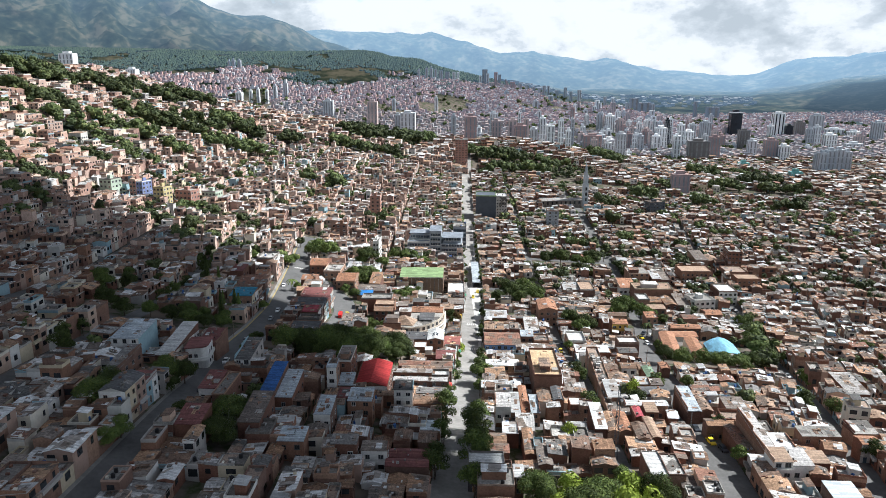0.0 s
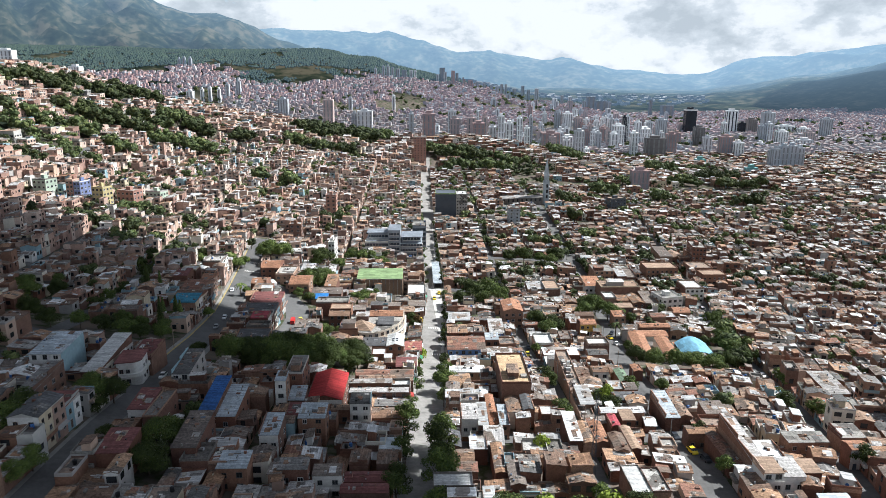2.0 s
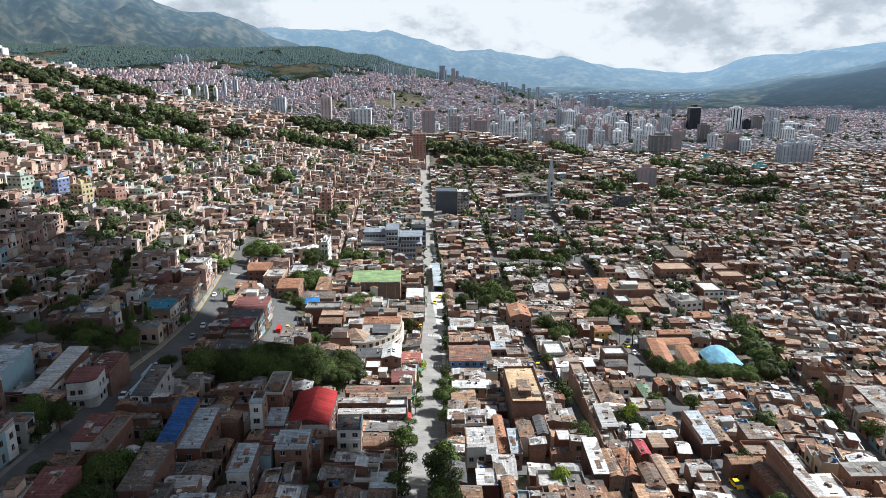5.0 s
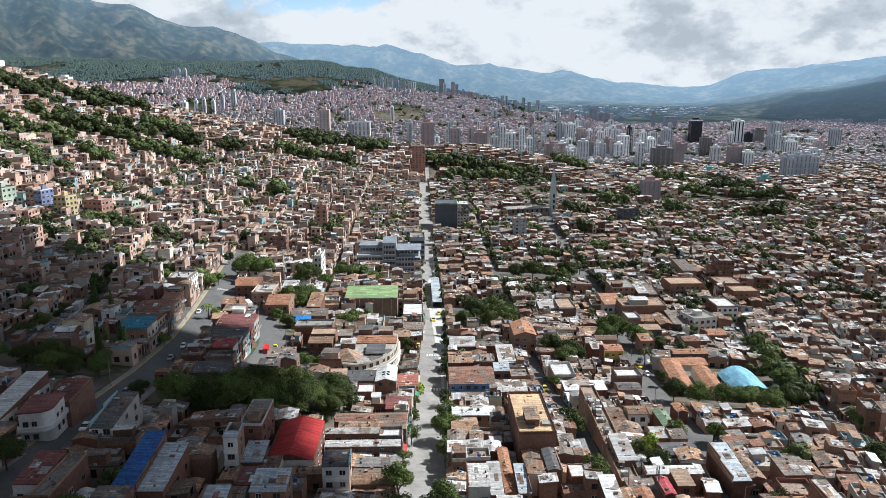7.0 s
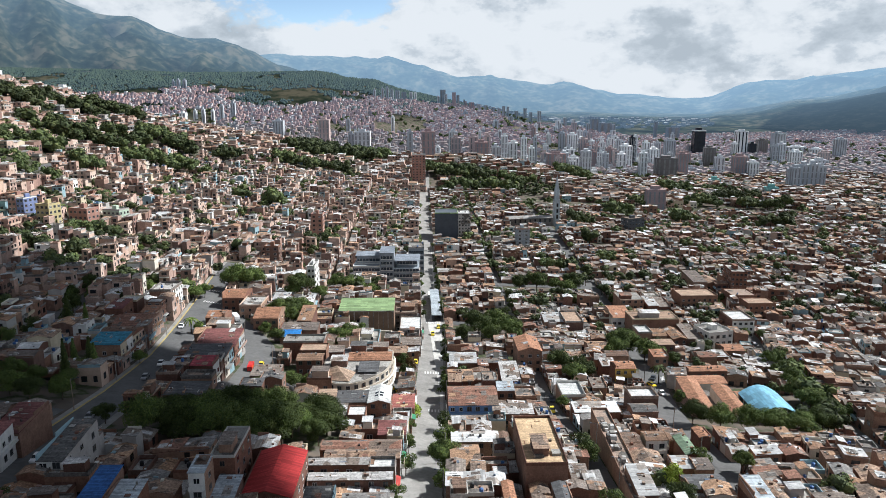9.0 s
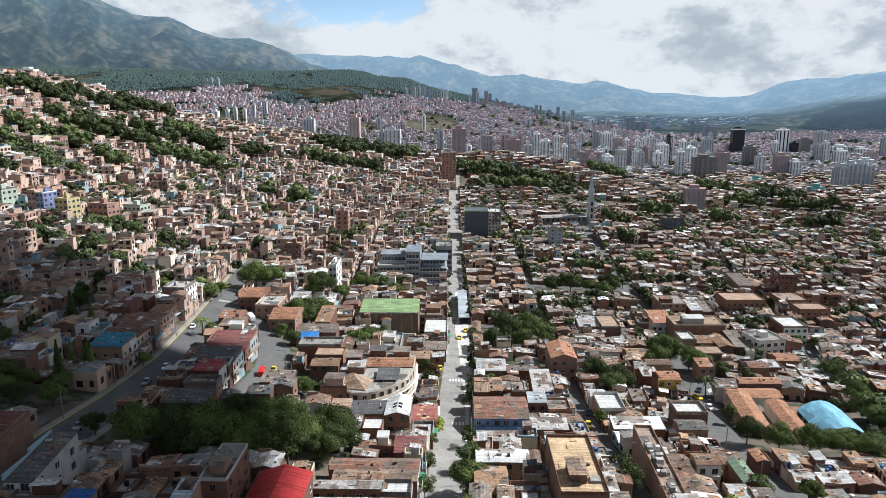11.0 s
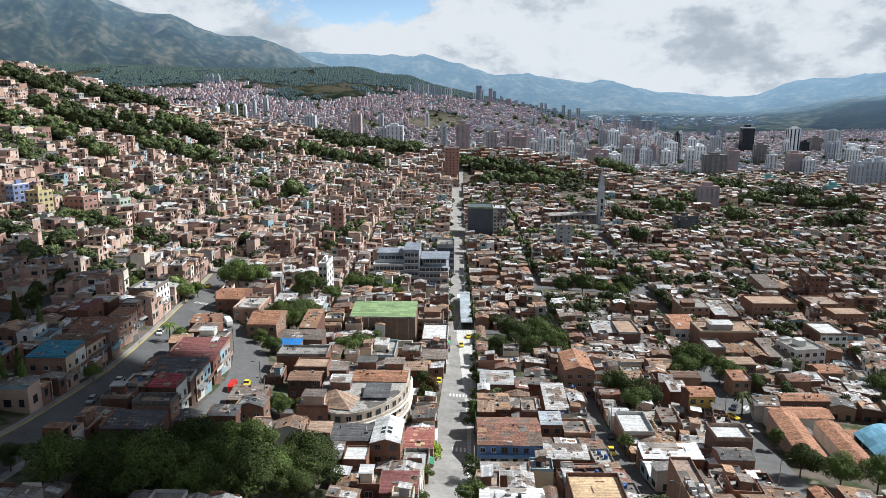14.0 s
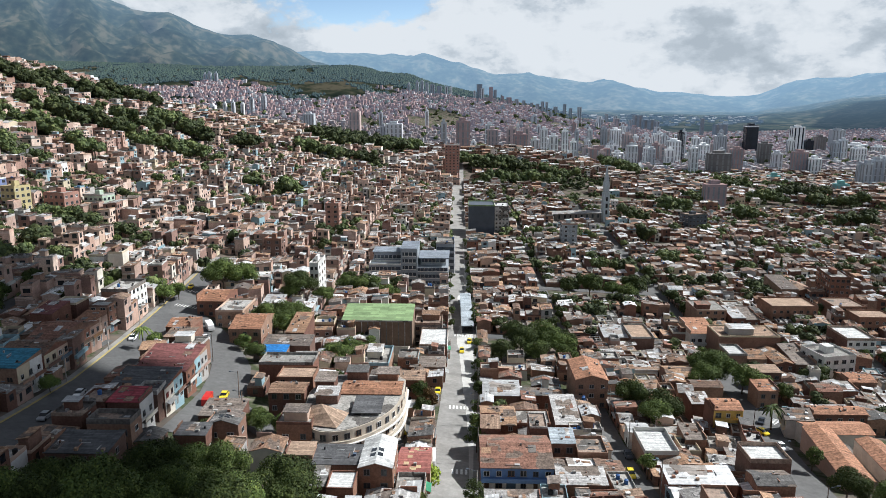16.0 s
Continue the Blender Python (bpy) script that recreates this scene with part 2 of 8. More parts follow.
MARK = material("road_paint", [(0.7, 0.7, 0.68), (0.78, 0.78, 0.75)], 0.8, 3, 0.14)
YELLOW = material("yellow_paint", [(0.42, 0.32, 0.1), (0.36, 0.29, 0.11)], 0.7, 3, 0.1)
LEAVES = [material("leaves", [(0.058, 0.08, 0.031), (0.085, 0.112, 0.038), (0.07, 0.092, 0.04), (0.118, 0.14, 0.048)], 0.75, 0.5, 0.3, spread=w, dark=0.2, vary=0.3) for w in ("object", "island")]
NEAR_LEAVES = material("shade_tree_leaves", [(0.055, 0.085, 0.022), (0.095, 0.13, 0.03), (0.07, 0.10, 0.03), (0.13, 0.165, 0.04)], 0.75, 0.5, 0.3, spread="island", dark=0.2, vary=0.35)
LIME = material("lime_leaves", [(0.24, 0.31, 0.045), (0.32, 0.39, 0.06)], 0.7, 0.5, 0.3)
RUST = material("red_brown_leaves", [(0.12, 0.07, 0.025), (0.10, 0.075, 0.03)], 0.7, 0.5, 0.3)
BARK = material("bark", [(0.09, 0.07, 0.05), (0.12, 0.095, 0.07)], 0.95, 3, 0.2)
# far walls, roofs and forest emit a little blue in place of haze
FAR_WALL = material("hazy_far_wall", [(0.31, 0.21, 0.175), (0.35, 0.265, 0.225), (0.26, 0.185, 0.16), (0.38, 0.35, 0.33), (0.36, 0.275, 0.23), (0.28, 0.215, 0.19)], 0.95, 0.5, 0.12, spread="island", haze_glow=0.045)
FAR_ROOF = material("hazy_far_roof", [(0.23, 0.18, 0.155), (0.27, 0.255, 0.245), (0.2, 0.18, 0.17), (0.31, 0.30, 0.29), (0.26, 0.205, 0.18)], 0.95, 0.5, 0.12, spread="island", haze_glow=0.045)
HAZY_LEAVES = material("hazy_forest_leaves", [(0.03, 0.046, 0.02), (0.052, 0.07, 0.028)], 0.9, 0.05, 0.2, spread="island", haze_glow=0.058)
HAZE_WALL = material("hazy_house_wall", [(0.34, 0.185, 0.145), (0.40, 0.245, 0.20), (0.27, 0.155, 0.125), (0.50, 0.45, 0.42), (0.41, 0.255, 0.2), (0.29, 0.18, 0.15)], 0.95, 0.5, 0.12, spread="island", haze_glow=0.07)
HAZE_ROOF = material("hazy_house_roof", [(0.20, 0.14, 0.115), (0.24, 0.205, 0.19), (0.17, 0.13, 0.115), (0.29, 0.275, 0.26), (0.23, 0.165, 0.14)], 0.95, 0.5, 0.12, spread="island", haze_glow=0.07)
# the town at the end of the valley, a backdrop; its haze is emission
DIM_WALL = material("hazy_valley_town", [(0.13, 0.13, 0.13), (0.17, 0.17, 0.17), (0.11, 0.11, 0.11), (0.23, 0.23, 0.23)], 0.95, 0.5, 0.1, spread="island", haze_glow=0.11)

# ---- the lie of the land ----
def ease(a, b, x):
    t = np.clip((np.asarray(x, float) - a) / (b - a), 0, 1)
    return t * t * (3 - 2 * t)


STREET_Y = [-400, 100, 150, 210, 300, 393, 480, 650, 1000, 1600, 6000]
STREET_Z = [34, 30, 28, 22, 9.5, 3, 0, -1, -4, -25, -30]
# crests of the hills: bearing and elevation in degrees, seen from above the start
COMUNA = ([-60, -22.5, -18.5, -13.5, -8.3, -7, -6.1, -3.9, -2.1, -0.8, 1.5, 5.5, 7.7, 12, 16, 60],
          [1.6, 1.5, 1.38, 1.42, 1.56, 1.4, 1.1, 0.95, 0.3, 0.02, -0.5, -1.45, -2.1, -2.8, -3.5, -3.7])
MASSIF = ([-60, -40, -34, -29, -26, -24.6, -23.1, -21.2, -19.7, -17.4, -15.6, -14.4, -13.1, -11, -8, -4, 0, 5, 60],
          [10.5, 8.8, 8.0, 7.3, 6.75, 6.3, 5.8, 5.65, 4.8, 3.95, 4.05, 3.85, 3.25, 2.3, 1.2, 0.4, -0.6, -3, -3])
RANGE = ([-60, -14, -12.3, -11.5, -10, -7.8, -6.1, -4.1, -2.8, -1.7, 1, 3.2, 5.1, 6.2, 7.6, 9.7, 11.4, 13.1, 14.6, 16.4, 18.4, 20.5, 21.8, 23.7, 25.1, 26.8, 28.4, 29.3, 34, 60],
         [3.0, 3.1, 3.08, 3.34, 3.06, 3.15, 3.03, 2.92, 3.05, 2.7, 2.2, 1.95, 2.15, 1.9, 1.4, 1.0, 1.07, 0.57, 0.28, 0.2, -0.1, -0.12, 0.1, 1.0, 1.3, 1.25, 1.6, 1.8, 2.3, 2.5])
SPUR = ([-60, 19, 21.6, 24.6, 26.6, 28.3, 29.5, 33, 40, 60], [-3, -3, -1.25, -0.85, -0.37, -0.06, 0.13, 0.7, 1.4, 2])


def street_level(y):
    return sum(np.interp(y + d, STREET_Y, STREET_Z) for d in (-40, -20, 0, 20, 40)) / 5


def land(x, y):
    x, y = np.asarray(x, float), np.asarray(y, float)
    left, right = np.maximum(-x, 0), np.maximum(x, 0)
    hill = 0.17 * np.minimum(left, 250) + 0.4 * np.clip(left - 250, 0, 220)
    z = street_level(y) + hill * (1 - 0.85 * ease(850, 1700, y)) - 0.05 * np.minimum(right, 320) * ease(150, 350, y)
    z = z + 30 * np.exp(-((x + 200) / 160) ** 2 - ((y - 1050) / 180) ** 2)
    z = z + 34 * np.exp(-((x - 70) / 170) ** 2 - ((y - 1065) / 115) ** 2) * ease(-150, 10, x)
    r, turn = np.hypot(x, y), np.degrees(np.arctan2(x, np.maximum(y, 1e-3)))
    z = np.maximum(z, -30 + 72 * ease(2300, 4050, r))
    for crest, start, far in ((COMUNA, 1420, 2450), (MASSIF, 2500, 3800), (RANGE, 3900, 4650), (SPUR, 2900, 3700)):
        top = 128 + far * np.tan(np.radians(np.interp(turn, *crest)))
        z = np.maximum(z, -30 + (top + 30) * ease(start, far, r) ** 0.85)
    return z


def level(x, y):
    return float(land(x, y))


# the streets that run up the valley, as x at some y
LINES = {
    -84: ([60, 137, 176, 215, 260, 300, 340, 430, 800], [-78.5, -79.2, -80.4, -80.4, -81.8, -84.5, -90, -102.5, -125]),
    -44: ([60, 300, 430, 800], [-42, -44, -50, -58]),
    2: ([60, 150, 200, 240, 278, 335, 397, 480, 562, 700, 860, 1000], [-4, -2.6, -0.4, 1.4, 2.9, 4.2, 4.8, 3.4, 1.8, 0.9, 0.3, -0.3]),
    45: ([60, 150, 204, 250, 275, 300, 340, 700], [38, 41.5, 43, 44.5, 42.6, 42, 43, 47]),
    84: ([60, 160, 212, 283, 309, 338, 400, 700], [59, 68, 72.7, 78.4, 82.4, 91, 97, 112]),
    134: ([60, 160, 243, 300, 375, 395, 700], [80, 103, 123, 135, 151, 157, 205]),
}


def at(u, y):
    """The x of the street line u at y; between two lines, in proportion."""
    k = sorted(LINES)
    if u <= k[0] or u >= k[-1]:
        e = k[0] if u <= k[0] else k[-1]
        return float(np.interp(y, *LINES[e])) + u - e
    i = max(j for j in range(len(k) - 1) if k[j] <= u)
    t = (u - k[i]) / (k[i + 1] - k[i])
    return float((1 - t) * np.interp(y, *LINES[k[i]]) + t * np.interp(y, *LINES[k[i + 1]]))


def bend(u, y):
    """How far the street line u leans from the y axis there."""
    return (at(u, y + 12) - at(u, y - 12)) / 24


# ---- building helpers ----
class Shape:
    """Corners, faces and materials of one mesh."""

    def __init__(self):
        self.v, self.f, self.m, self.mats = [], [], [], []

    def add(self, verts, faces, mat, place=None):
        n = len(self.v)
        if place is not None:
            c, s, px, py, pz = place
            verts = [(px + c * x - s * y, py + s * x + c * y, pz + z) for x, y, z in verts]
        self.v += verts
        self.f += [tuple(n + i for i in q) for q in faces]
        if mat not in self.mats:
            self.mats.append(mat)
        self.m += [self.mats.index(mat)] * len(faces)
        return self

    def mesh(self, name, smooth=False):
        me = bpy.data.meshes.new(name)
        me.from_pydata(self.v, [], self.f)
        for mat in self.mats:
            me.materials.append(mat)
        me.polygons.foreach_set("material_index", self.m)
        if smooth:
            me.polygons.foreach_set("use_smooth", [True] * len(self.f))
        me.update()
        return me


BOX = [(0, 3, 2, 1), (4, 5, 6, 7), (0, 1, 5, 4), (1, 2, 6, 5), (2, 3, 7, 6), (3, 0, 4, 7)]


def box(x0, x1, y0, y1, z0, z1):
    return [(x0, y0, z0), (x1, y0, z0), (x1, y1, z0), (x0, y1, z0), (x0, y0, z1), (x1, y0, z1), (x1, y1, z1), (x0, y1, z1)], BOX


def slope_slab(x0, x1, y0, y1, za, zb, zc, zd, thick):
    """A sheet of even thickness over four corners of given heights."""
    lo = [(x0, y0, za), (x1, y0, zb), (x1, y1, zc), (x0, y1, zd)]
    return lo + [(x, y, z + thick) for x, y, z in lo], BOX


def part(name, shape, parent, label="", smooth=False):
    ob = new(name, shape.mesh(name, smooth) if isinstance(shape, Shape) else shape)
    ob.parent = parent
    if label:
        ob["label"] = label
    return ob


def root(name, x, y, z, turn, label, category, group="", kind=""):
    ob = new(name)
    ob.empty_display_size = 0.5
    ob.matrix_basis = pose(x, y, z, 0, 0, turn)
    return tagged(ob, label, category, group, kind)


def frange(a, b, n):
    return list(np.linspace(a, b, n))


# ---- ground ----
def ground_sheet():
    xs = sorted({round(v, 2) for v in frange(-280, 280, 57) + [s * (280 + 2900 * (i / 60) ** 1.7) for i in range(1, 61) for s in (-1, 1)]})
    ys = sorted({round(v, 2) for v in frange(-300, 700, 101) + [700 + 4150 * (i / 110) ** 1.35 for i in range(1, 111)]})
    gx, gy = np.meshgrid(xs, ys)
    gz = land(gx, gy)
    r = np.hypot(gx, gy)
    rough = ease(2600, 3500, r)
    v = []
    for j in range(len(ys)):
        for i in range(len(xs)):
            z = gz[j, i]
            k = rough[j, i]
            if k > 0:
                p = Vector((gx[j, i], gy[j, i], 0))
                fold = noise.ridged_multi_fractal(p / 900, 0.9, 2.1, 6, 1.0, 2.0) - 1.75
                z += k * (45 * fold + 14 * noise.noise(p / 120)) * min(1, max(0.15, (z + 30) / 250))
            a, b = r[j, i], gx[j, i] / max(gy[j, i], 1)
            if a > 2700 and b < 0.1:      # gullies down the flank of the massif
                q = Vector((gx[j, i], gy[j, i], 7))
                flank = float(ease(2600, 3000, a) * (1 - ease(3500, 3780, a)))
                turn = math.atan2(gx[j, i], gy[j, i])
                spine = abs(noise.noise(Vector((turn * 26 + a / 900, a / 1500, 2)))) + 0.5 * abs(noise.noise(Vector((turn * 60 + a / 500, a / 600, 5))))
                z -= flank * (150 * (0.55 - spine) + 60 * abs(noise.noise(q / 140)))
            v.append((gx[j, i], gy[j, i], z))
    w = len(xs)
    f = [(j * w + i, j * w + i + 1, (j + 1) * w + i + 1, (j + 1) * w + i) for j in range(len(ys) - 1) for i in range(w - 1)]
    me = bpy.data.meshes.new("ground")
    me.from_pydata(v, [], f)
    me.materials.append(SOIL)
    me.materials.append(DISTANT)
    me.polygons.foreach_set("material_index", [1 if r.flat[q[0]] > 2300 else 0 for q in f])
    me.polygons.foreach_set("use_smooth", [True] * len(f))
    return tagged(new("ground", me), "sloping city ground rising into wooded mountains", "ground", kind="structure")


def soil(name="soil", haze_glow=False):
    """Bare urban soil and lots in town, woods and pasture on the mountains."""
    m = bpy.data.materials.new(name)
    m.use_nodes = True
    n, l = m.node_tree.nodes, m.node_tree.links
    b = n["Principled BSDF"]
    b.inputs["Roughness"].default_value = 1.0
    b.inputs["Specular IOR Level"].default_value = 0.0
    geo = n.new("ShaderNodeNewGeometry")

    def cloud(scale, detail=6):
        t = n.new("ShaderNodeTexNoise")
        t.inputs["Scale"].default_value, t.inputs["Detail"].default_value = scale, detail
        l.new(geo.outputs["Position"], t.inputs["Vector"])
        return t.outputs["Fac"]

    def ramp(value, stops):
        r = n.new("ShaderNodeValToRGB")
        while len(r.color_ramp.elements) < len(stops):
            r.color_ramp.elements.new(0.5)
        for e, (p, c) in zip(r.color_ramp.elements, stops):
            e.position, e.color = p, (*c, 1)
        l.new(value, r.inputs["Fac"])
        return r.outputs["Color"]

    town = ramp(cloud(0.12), [(0.35, (0.16, 0.13, 0.105)), (0.5, (0.12, 0.105, 0.09)), (0.58, (0.05, 0.065, 0.03)), (0.7, (0.2, 0.18, 0.15))])
    patchy = n.new("ShaderNodeMath")
    patchy.operation = "MULTIPLY_ADD"
    patchy.inputs[1].default_value = 0.55
    l.new(cloud(0.03, 8), patchy.inputs[0])
    half = n.new("ShaderNodeMath")
    half.operation = "MULTIPLY"
    half.inputs[1].default_value = 0.45
    l.new(cloud(0.007, 10), half.inputs[0])
    l.new(half.outputs[0], patchy.inputs[2])
    woods = ramp(patchy.outputs[0], [(0.36, (0.005, 0.009, 0.008)), (0.45, (0.013, 0.019, 0.014)), (0.52, (0.03, 0.035, 0.024)), (0.60, (0.075, 0.068, 0.048))])
    place = n.new("ShaderNodeVectorMath")
    place.operation = "LENGTH"
    l.new(geo.outputs["Position"], place.inputs[0])
    mix = n.new("ShaderNodeMapRange")
    mix.inputs["From Min"].default_value, mix.inputs["From Max"].default_value = 45, 80
    high = n.new("ShaderNodeSeparateXYZ")
    l.new(geo.outputs["Position"], high.inputs[0])
    l.new(high.outputs["Z"], mix.inputs["Value"])
    c = n.new("ShaderNodeMix")
    c.data_type = "RGBA"
    off = n.new("ShaderNodeMapRange")
    off.inputs["From Min"].default_value, off.inputs["From Max"].default_value = 2250, 2500
    l.new(place.outputs["Value"], off.inputs["Value"])
    either = n.new("ShaderNodeMath")
    either.operation = "MAXIMUM"
    l.new(mix.outputs[0], either.inputs[0])
    l.new(off.outputs[0], either.inputs[1])
    l.new(either.outputs[0], c.inputs["Factor"])
    l.new(town, c.inputs["A"])
    l.new(woods, c.inputs["B"])
    l.new(c.outputs["Result"], b.inputs["Base Color"])
    if haze_glow:    # haze over the backdrop mountains, put in as bluish emission that grows with distance
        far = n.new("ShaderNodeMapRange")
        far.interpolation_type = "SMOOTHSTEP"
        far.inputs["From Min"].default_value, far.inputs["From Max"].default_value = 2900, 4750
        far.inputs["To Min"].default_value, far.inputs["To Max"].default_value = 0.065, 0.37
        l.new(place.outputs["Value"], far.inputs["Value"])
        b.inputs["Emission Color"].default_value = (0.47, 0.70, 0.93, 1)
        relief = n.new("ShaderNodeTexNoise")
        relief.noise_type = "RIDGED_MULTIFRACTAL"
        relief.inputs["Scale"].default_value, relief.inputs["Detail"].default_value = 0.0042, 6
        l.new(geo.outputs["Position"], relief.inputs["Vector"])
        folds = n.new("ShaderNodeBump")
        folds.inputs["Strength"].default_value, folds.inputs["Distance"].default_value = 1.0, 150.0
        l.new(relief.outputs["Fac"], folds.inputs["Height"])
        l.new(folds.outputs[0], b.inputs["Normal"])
        # stronger haze emission across the valley's end, as for ranges standing farther back
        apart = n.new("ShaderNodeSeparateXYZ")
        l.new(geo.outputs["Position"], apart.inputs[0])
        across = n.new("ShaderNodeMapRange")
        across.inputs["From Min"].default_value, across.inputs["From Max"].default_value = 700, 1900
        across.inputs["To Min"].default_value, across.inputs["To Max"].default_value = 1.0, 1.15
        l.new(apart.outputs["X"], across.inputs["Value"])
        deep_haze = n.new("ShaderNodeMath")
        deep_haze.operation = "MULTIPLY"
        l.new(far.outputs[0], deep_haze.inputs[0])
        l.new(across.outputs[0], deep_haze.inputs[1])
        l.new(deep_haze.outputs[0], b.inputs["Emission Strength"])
    return m


SOIL = soil()
DISTANT = soil("hazed_mountains", True)
ground_sheet()


def ribbon(name, centre, width, mat, lift, label, y0, y1, step=10):
    """A road along a line centre(y), laid on the ground."""
    s = Shape()
    n = max(2, int((y1 - y0) / step) + 1)
    v = []
    for y in frange(y0, y1, n):
        x = centre(y)
        for k in (-0.5, 0.5):
            v.append((x + k * width, y, level(x + k * width, y) + lift))
    s.add(v, [(2 * i, 2 * i + 1, 2 * i + 3, 2 * i + 2) for i in range(n - 1)], mat)
    return tagged(new(name, s.mesh(name)), label, "road", kind="structure")


def cross(name, y, u0, u1, width, mat, lift, label, step=10):
    s = Shape()
    n = max(2, int(abs(at(u1, y) - at(u0, y)) / step) + 1)
    v = []
    for x in frange(at(u0, y), at(u1, y), n):
        for k in (-0.5, 0.5):
            v.append((x, y + k * width, level(x, y + k * width) + lift))
    s.add(v, [(2 * i + 1, 2 * i, 2 * i + 2, 2 * i + 3) for i in range(n - 1)], mat)
    return tagged(new(name, s.mesh(name)), label, "road", kind="structure")

# ---- streets ----
STREETS = [-260, -216, -172, -128, -84, 2, 45, 84, 134, 180, 226, 272, 318, 364]
WIDTHS = {-84: 12.5, -44: 3, 2: 11.4, 45: 6.2, 84: 11.5, 134: 9}
CROSS_RIGHT = [112, 196, 402, 490, 575, 660, 745, 830]
CROSS_FAR_RIGHT = [112, 240, 328, 424, 510, 595, 680, 765]
CROSS_LEFT = [112, 240, 330, 452, 540, 625, 710, 795]
CROSS_MID = [104, 402, 452, 540, 625, 710, 795]
BEND_STREET = [(-97, 392), (-90, 372), (-80, 361), (-72, 349), (-65, 338), (-60.5, 329), (-58, 320), (-55.5, 306), (-55, 294), (-54.5, 280)]
BEND_ARM = [(-54, 302), (-45, 295), (-37.5, 288), (-30, 278), (-20, 274)]

ribbon("road_main", lambda y: at(2, y) + 0.3, 7.2, CONCRETE, 0.18, "pale concrete busway between rows of houses", 60, 1000)
ribbon("pavement_main", lambda y: at(2, y), 11.4, PAVING, 0.10, "grey paved footways of the busway street", 60, 1000)
ribbon("road_avenue", lambda y: at(-84, y), 9.0, ASPHALT, 0.16, "wide worn asphalt avenue running uphill", 198, 462)
ribbon("road_avenue", lambda y: at(-84, y), 6.2, ASPHALT, 0.16, "narrow worn asphalt street that widens into the avenue", 60, 198)
ribbon("pavement_avenue", lambda y: at(-84, y), 12.5, PAVING, 0.09, "narrow paved footways beside the avenue", 198, 462)
ribbon("pavement_avenue", lambda y: at(-84, y), 8.4, PAVING, 0.09, "narrow paved footways beside the street", 60, 198)
for side in (-4.6,):
    ribbon("kerb", lambda y, s=side: at(-84, y) + s, 0.5, YELLOW, 0.24, "faded yellow-painted kerb line along the avenue", 200, 430)
for u in STREETS:
    if u not in (2, -84):
        ribbon("road_side", lambda y, u=u: at(u, y), WIDTHS.get(u, 7) - 1.2, ASPHALT, 0.14, "narrow asphalt side street", 60, 860)
for y in CROSS_RIGHT:
    cross("road_cross", y, 10, 84, 6.5, ASPHALT, 0.22, "narrow asphalt cross street")
for y in CROSS_FAR_RIGHT:
    cross("road_cross", y, 84, 364, 6.5, ASPHALT, 0.22, "narrow asphalt cross street")
for y in CROSS_LEFT:
    cross("road_cross", y, -260, -91, 6.5, ASPHALT, 0.22, "narrow asphalt cross street")
for y in CROSS_MID[1:]:
    cross("road_cross", y, -77, -4, 6.0, ASPHALT, 0.22, "asphalt cross street by the bus station")


def path_road(name, line, width, mat, lift, label):
    pts = []
    for (ax, ay), (bx, by) in zip(line, line[1:]):
        for k in range(4):
            pts.append(Vector((ax + (bx - ax) * k / 4, ay + (by - ay) * k / 4)))
    pts.append(Vector(line[-1]))
    v = []
    for i, p in enumerate(pts):
        t = (pts[min(i + 1, len(pts) - 1)] - pts[max(i - 1, 0)]).normalized()
        for k in (-0.5, 0.5):
            q = p + Vector((-t.y, t.x)) * k * -width
            v.append((q.x, q.y, level(q.x, q.y) + lift))
    s = Shape().add(v, [(2 * i + 1, 2 * i, 2 * i + 2, 2 * i + 3)[::-1] for i in range(len(pts) - 1)], mat)
    return tagged(new(name, s.mesh(name)), label, "road", kind="structure")


path_road("road_bend_arm", BEND_ARM, 8, ASPHALT, 0.16, "asphalt arm of the curving street")
path_road("road_bend", BEND_STREET, 10.5, ASPHALT, 0.2, "curving grey asphalt street with parked cars")
path_road("road_square", [(-20, 274), (-12, 292), (-7, 312), (-5.6, 340)], 7, ASPHALT, 0.19, "asphalt lane beside the busway")

# ---- houses ----
rnd = random.Random(7)
WINDOW = Shape()
WINDOW.add(*box(-0.5, 0.5, -0.05, 0.02, 0, 1), FRAME).add(*box(-0.43, 0.43, -0.07, 0.0, 0.07, 0.93), GLASS)
WINDOW.add(*box(-0.03, 0.03, -0.085, -0.03, 0.07, 0.93), FRAME).add(*box(-0.56, 0.56, -0.13, 0.0, -0.06, 0.0), FRAME)
WINDOW = WINDOW.mesh("window")
DOOR = Shape()
DOOR.add(*box(-0.5, 0.5, -0.04, 0.02, 0, 1), TRIM).add(*box(-0.44, 0.44, -0.07, 0, 0, 0.96), DOORM)
DOOR = DOOR.mesh("door")
ROOF_LOOK = {"tile": "clay-tiled", "sheet": "grey fibre-cement", "zinc": "pale zinc-sheet", "slab": "flat concrete"}
GX, GY, SH = 0.30, 0.26, 0.11


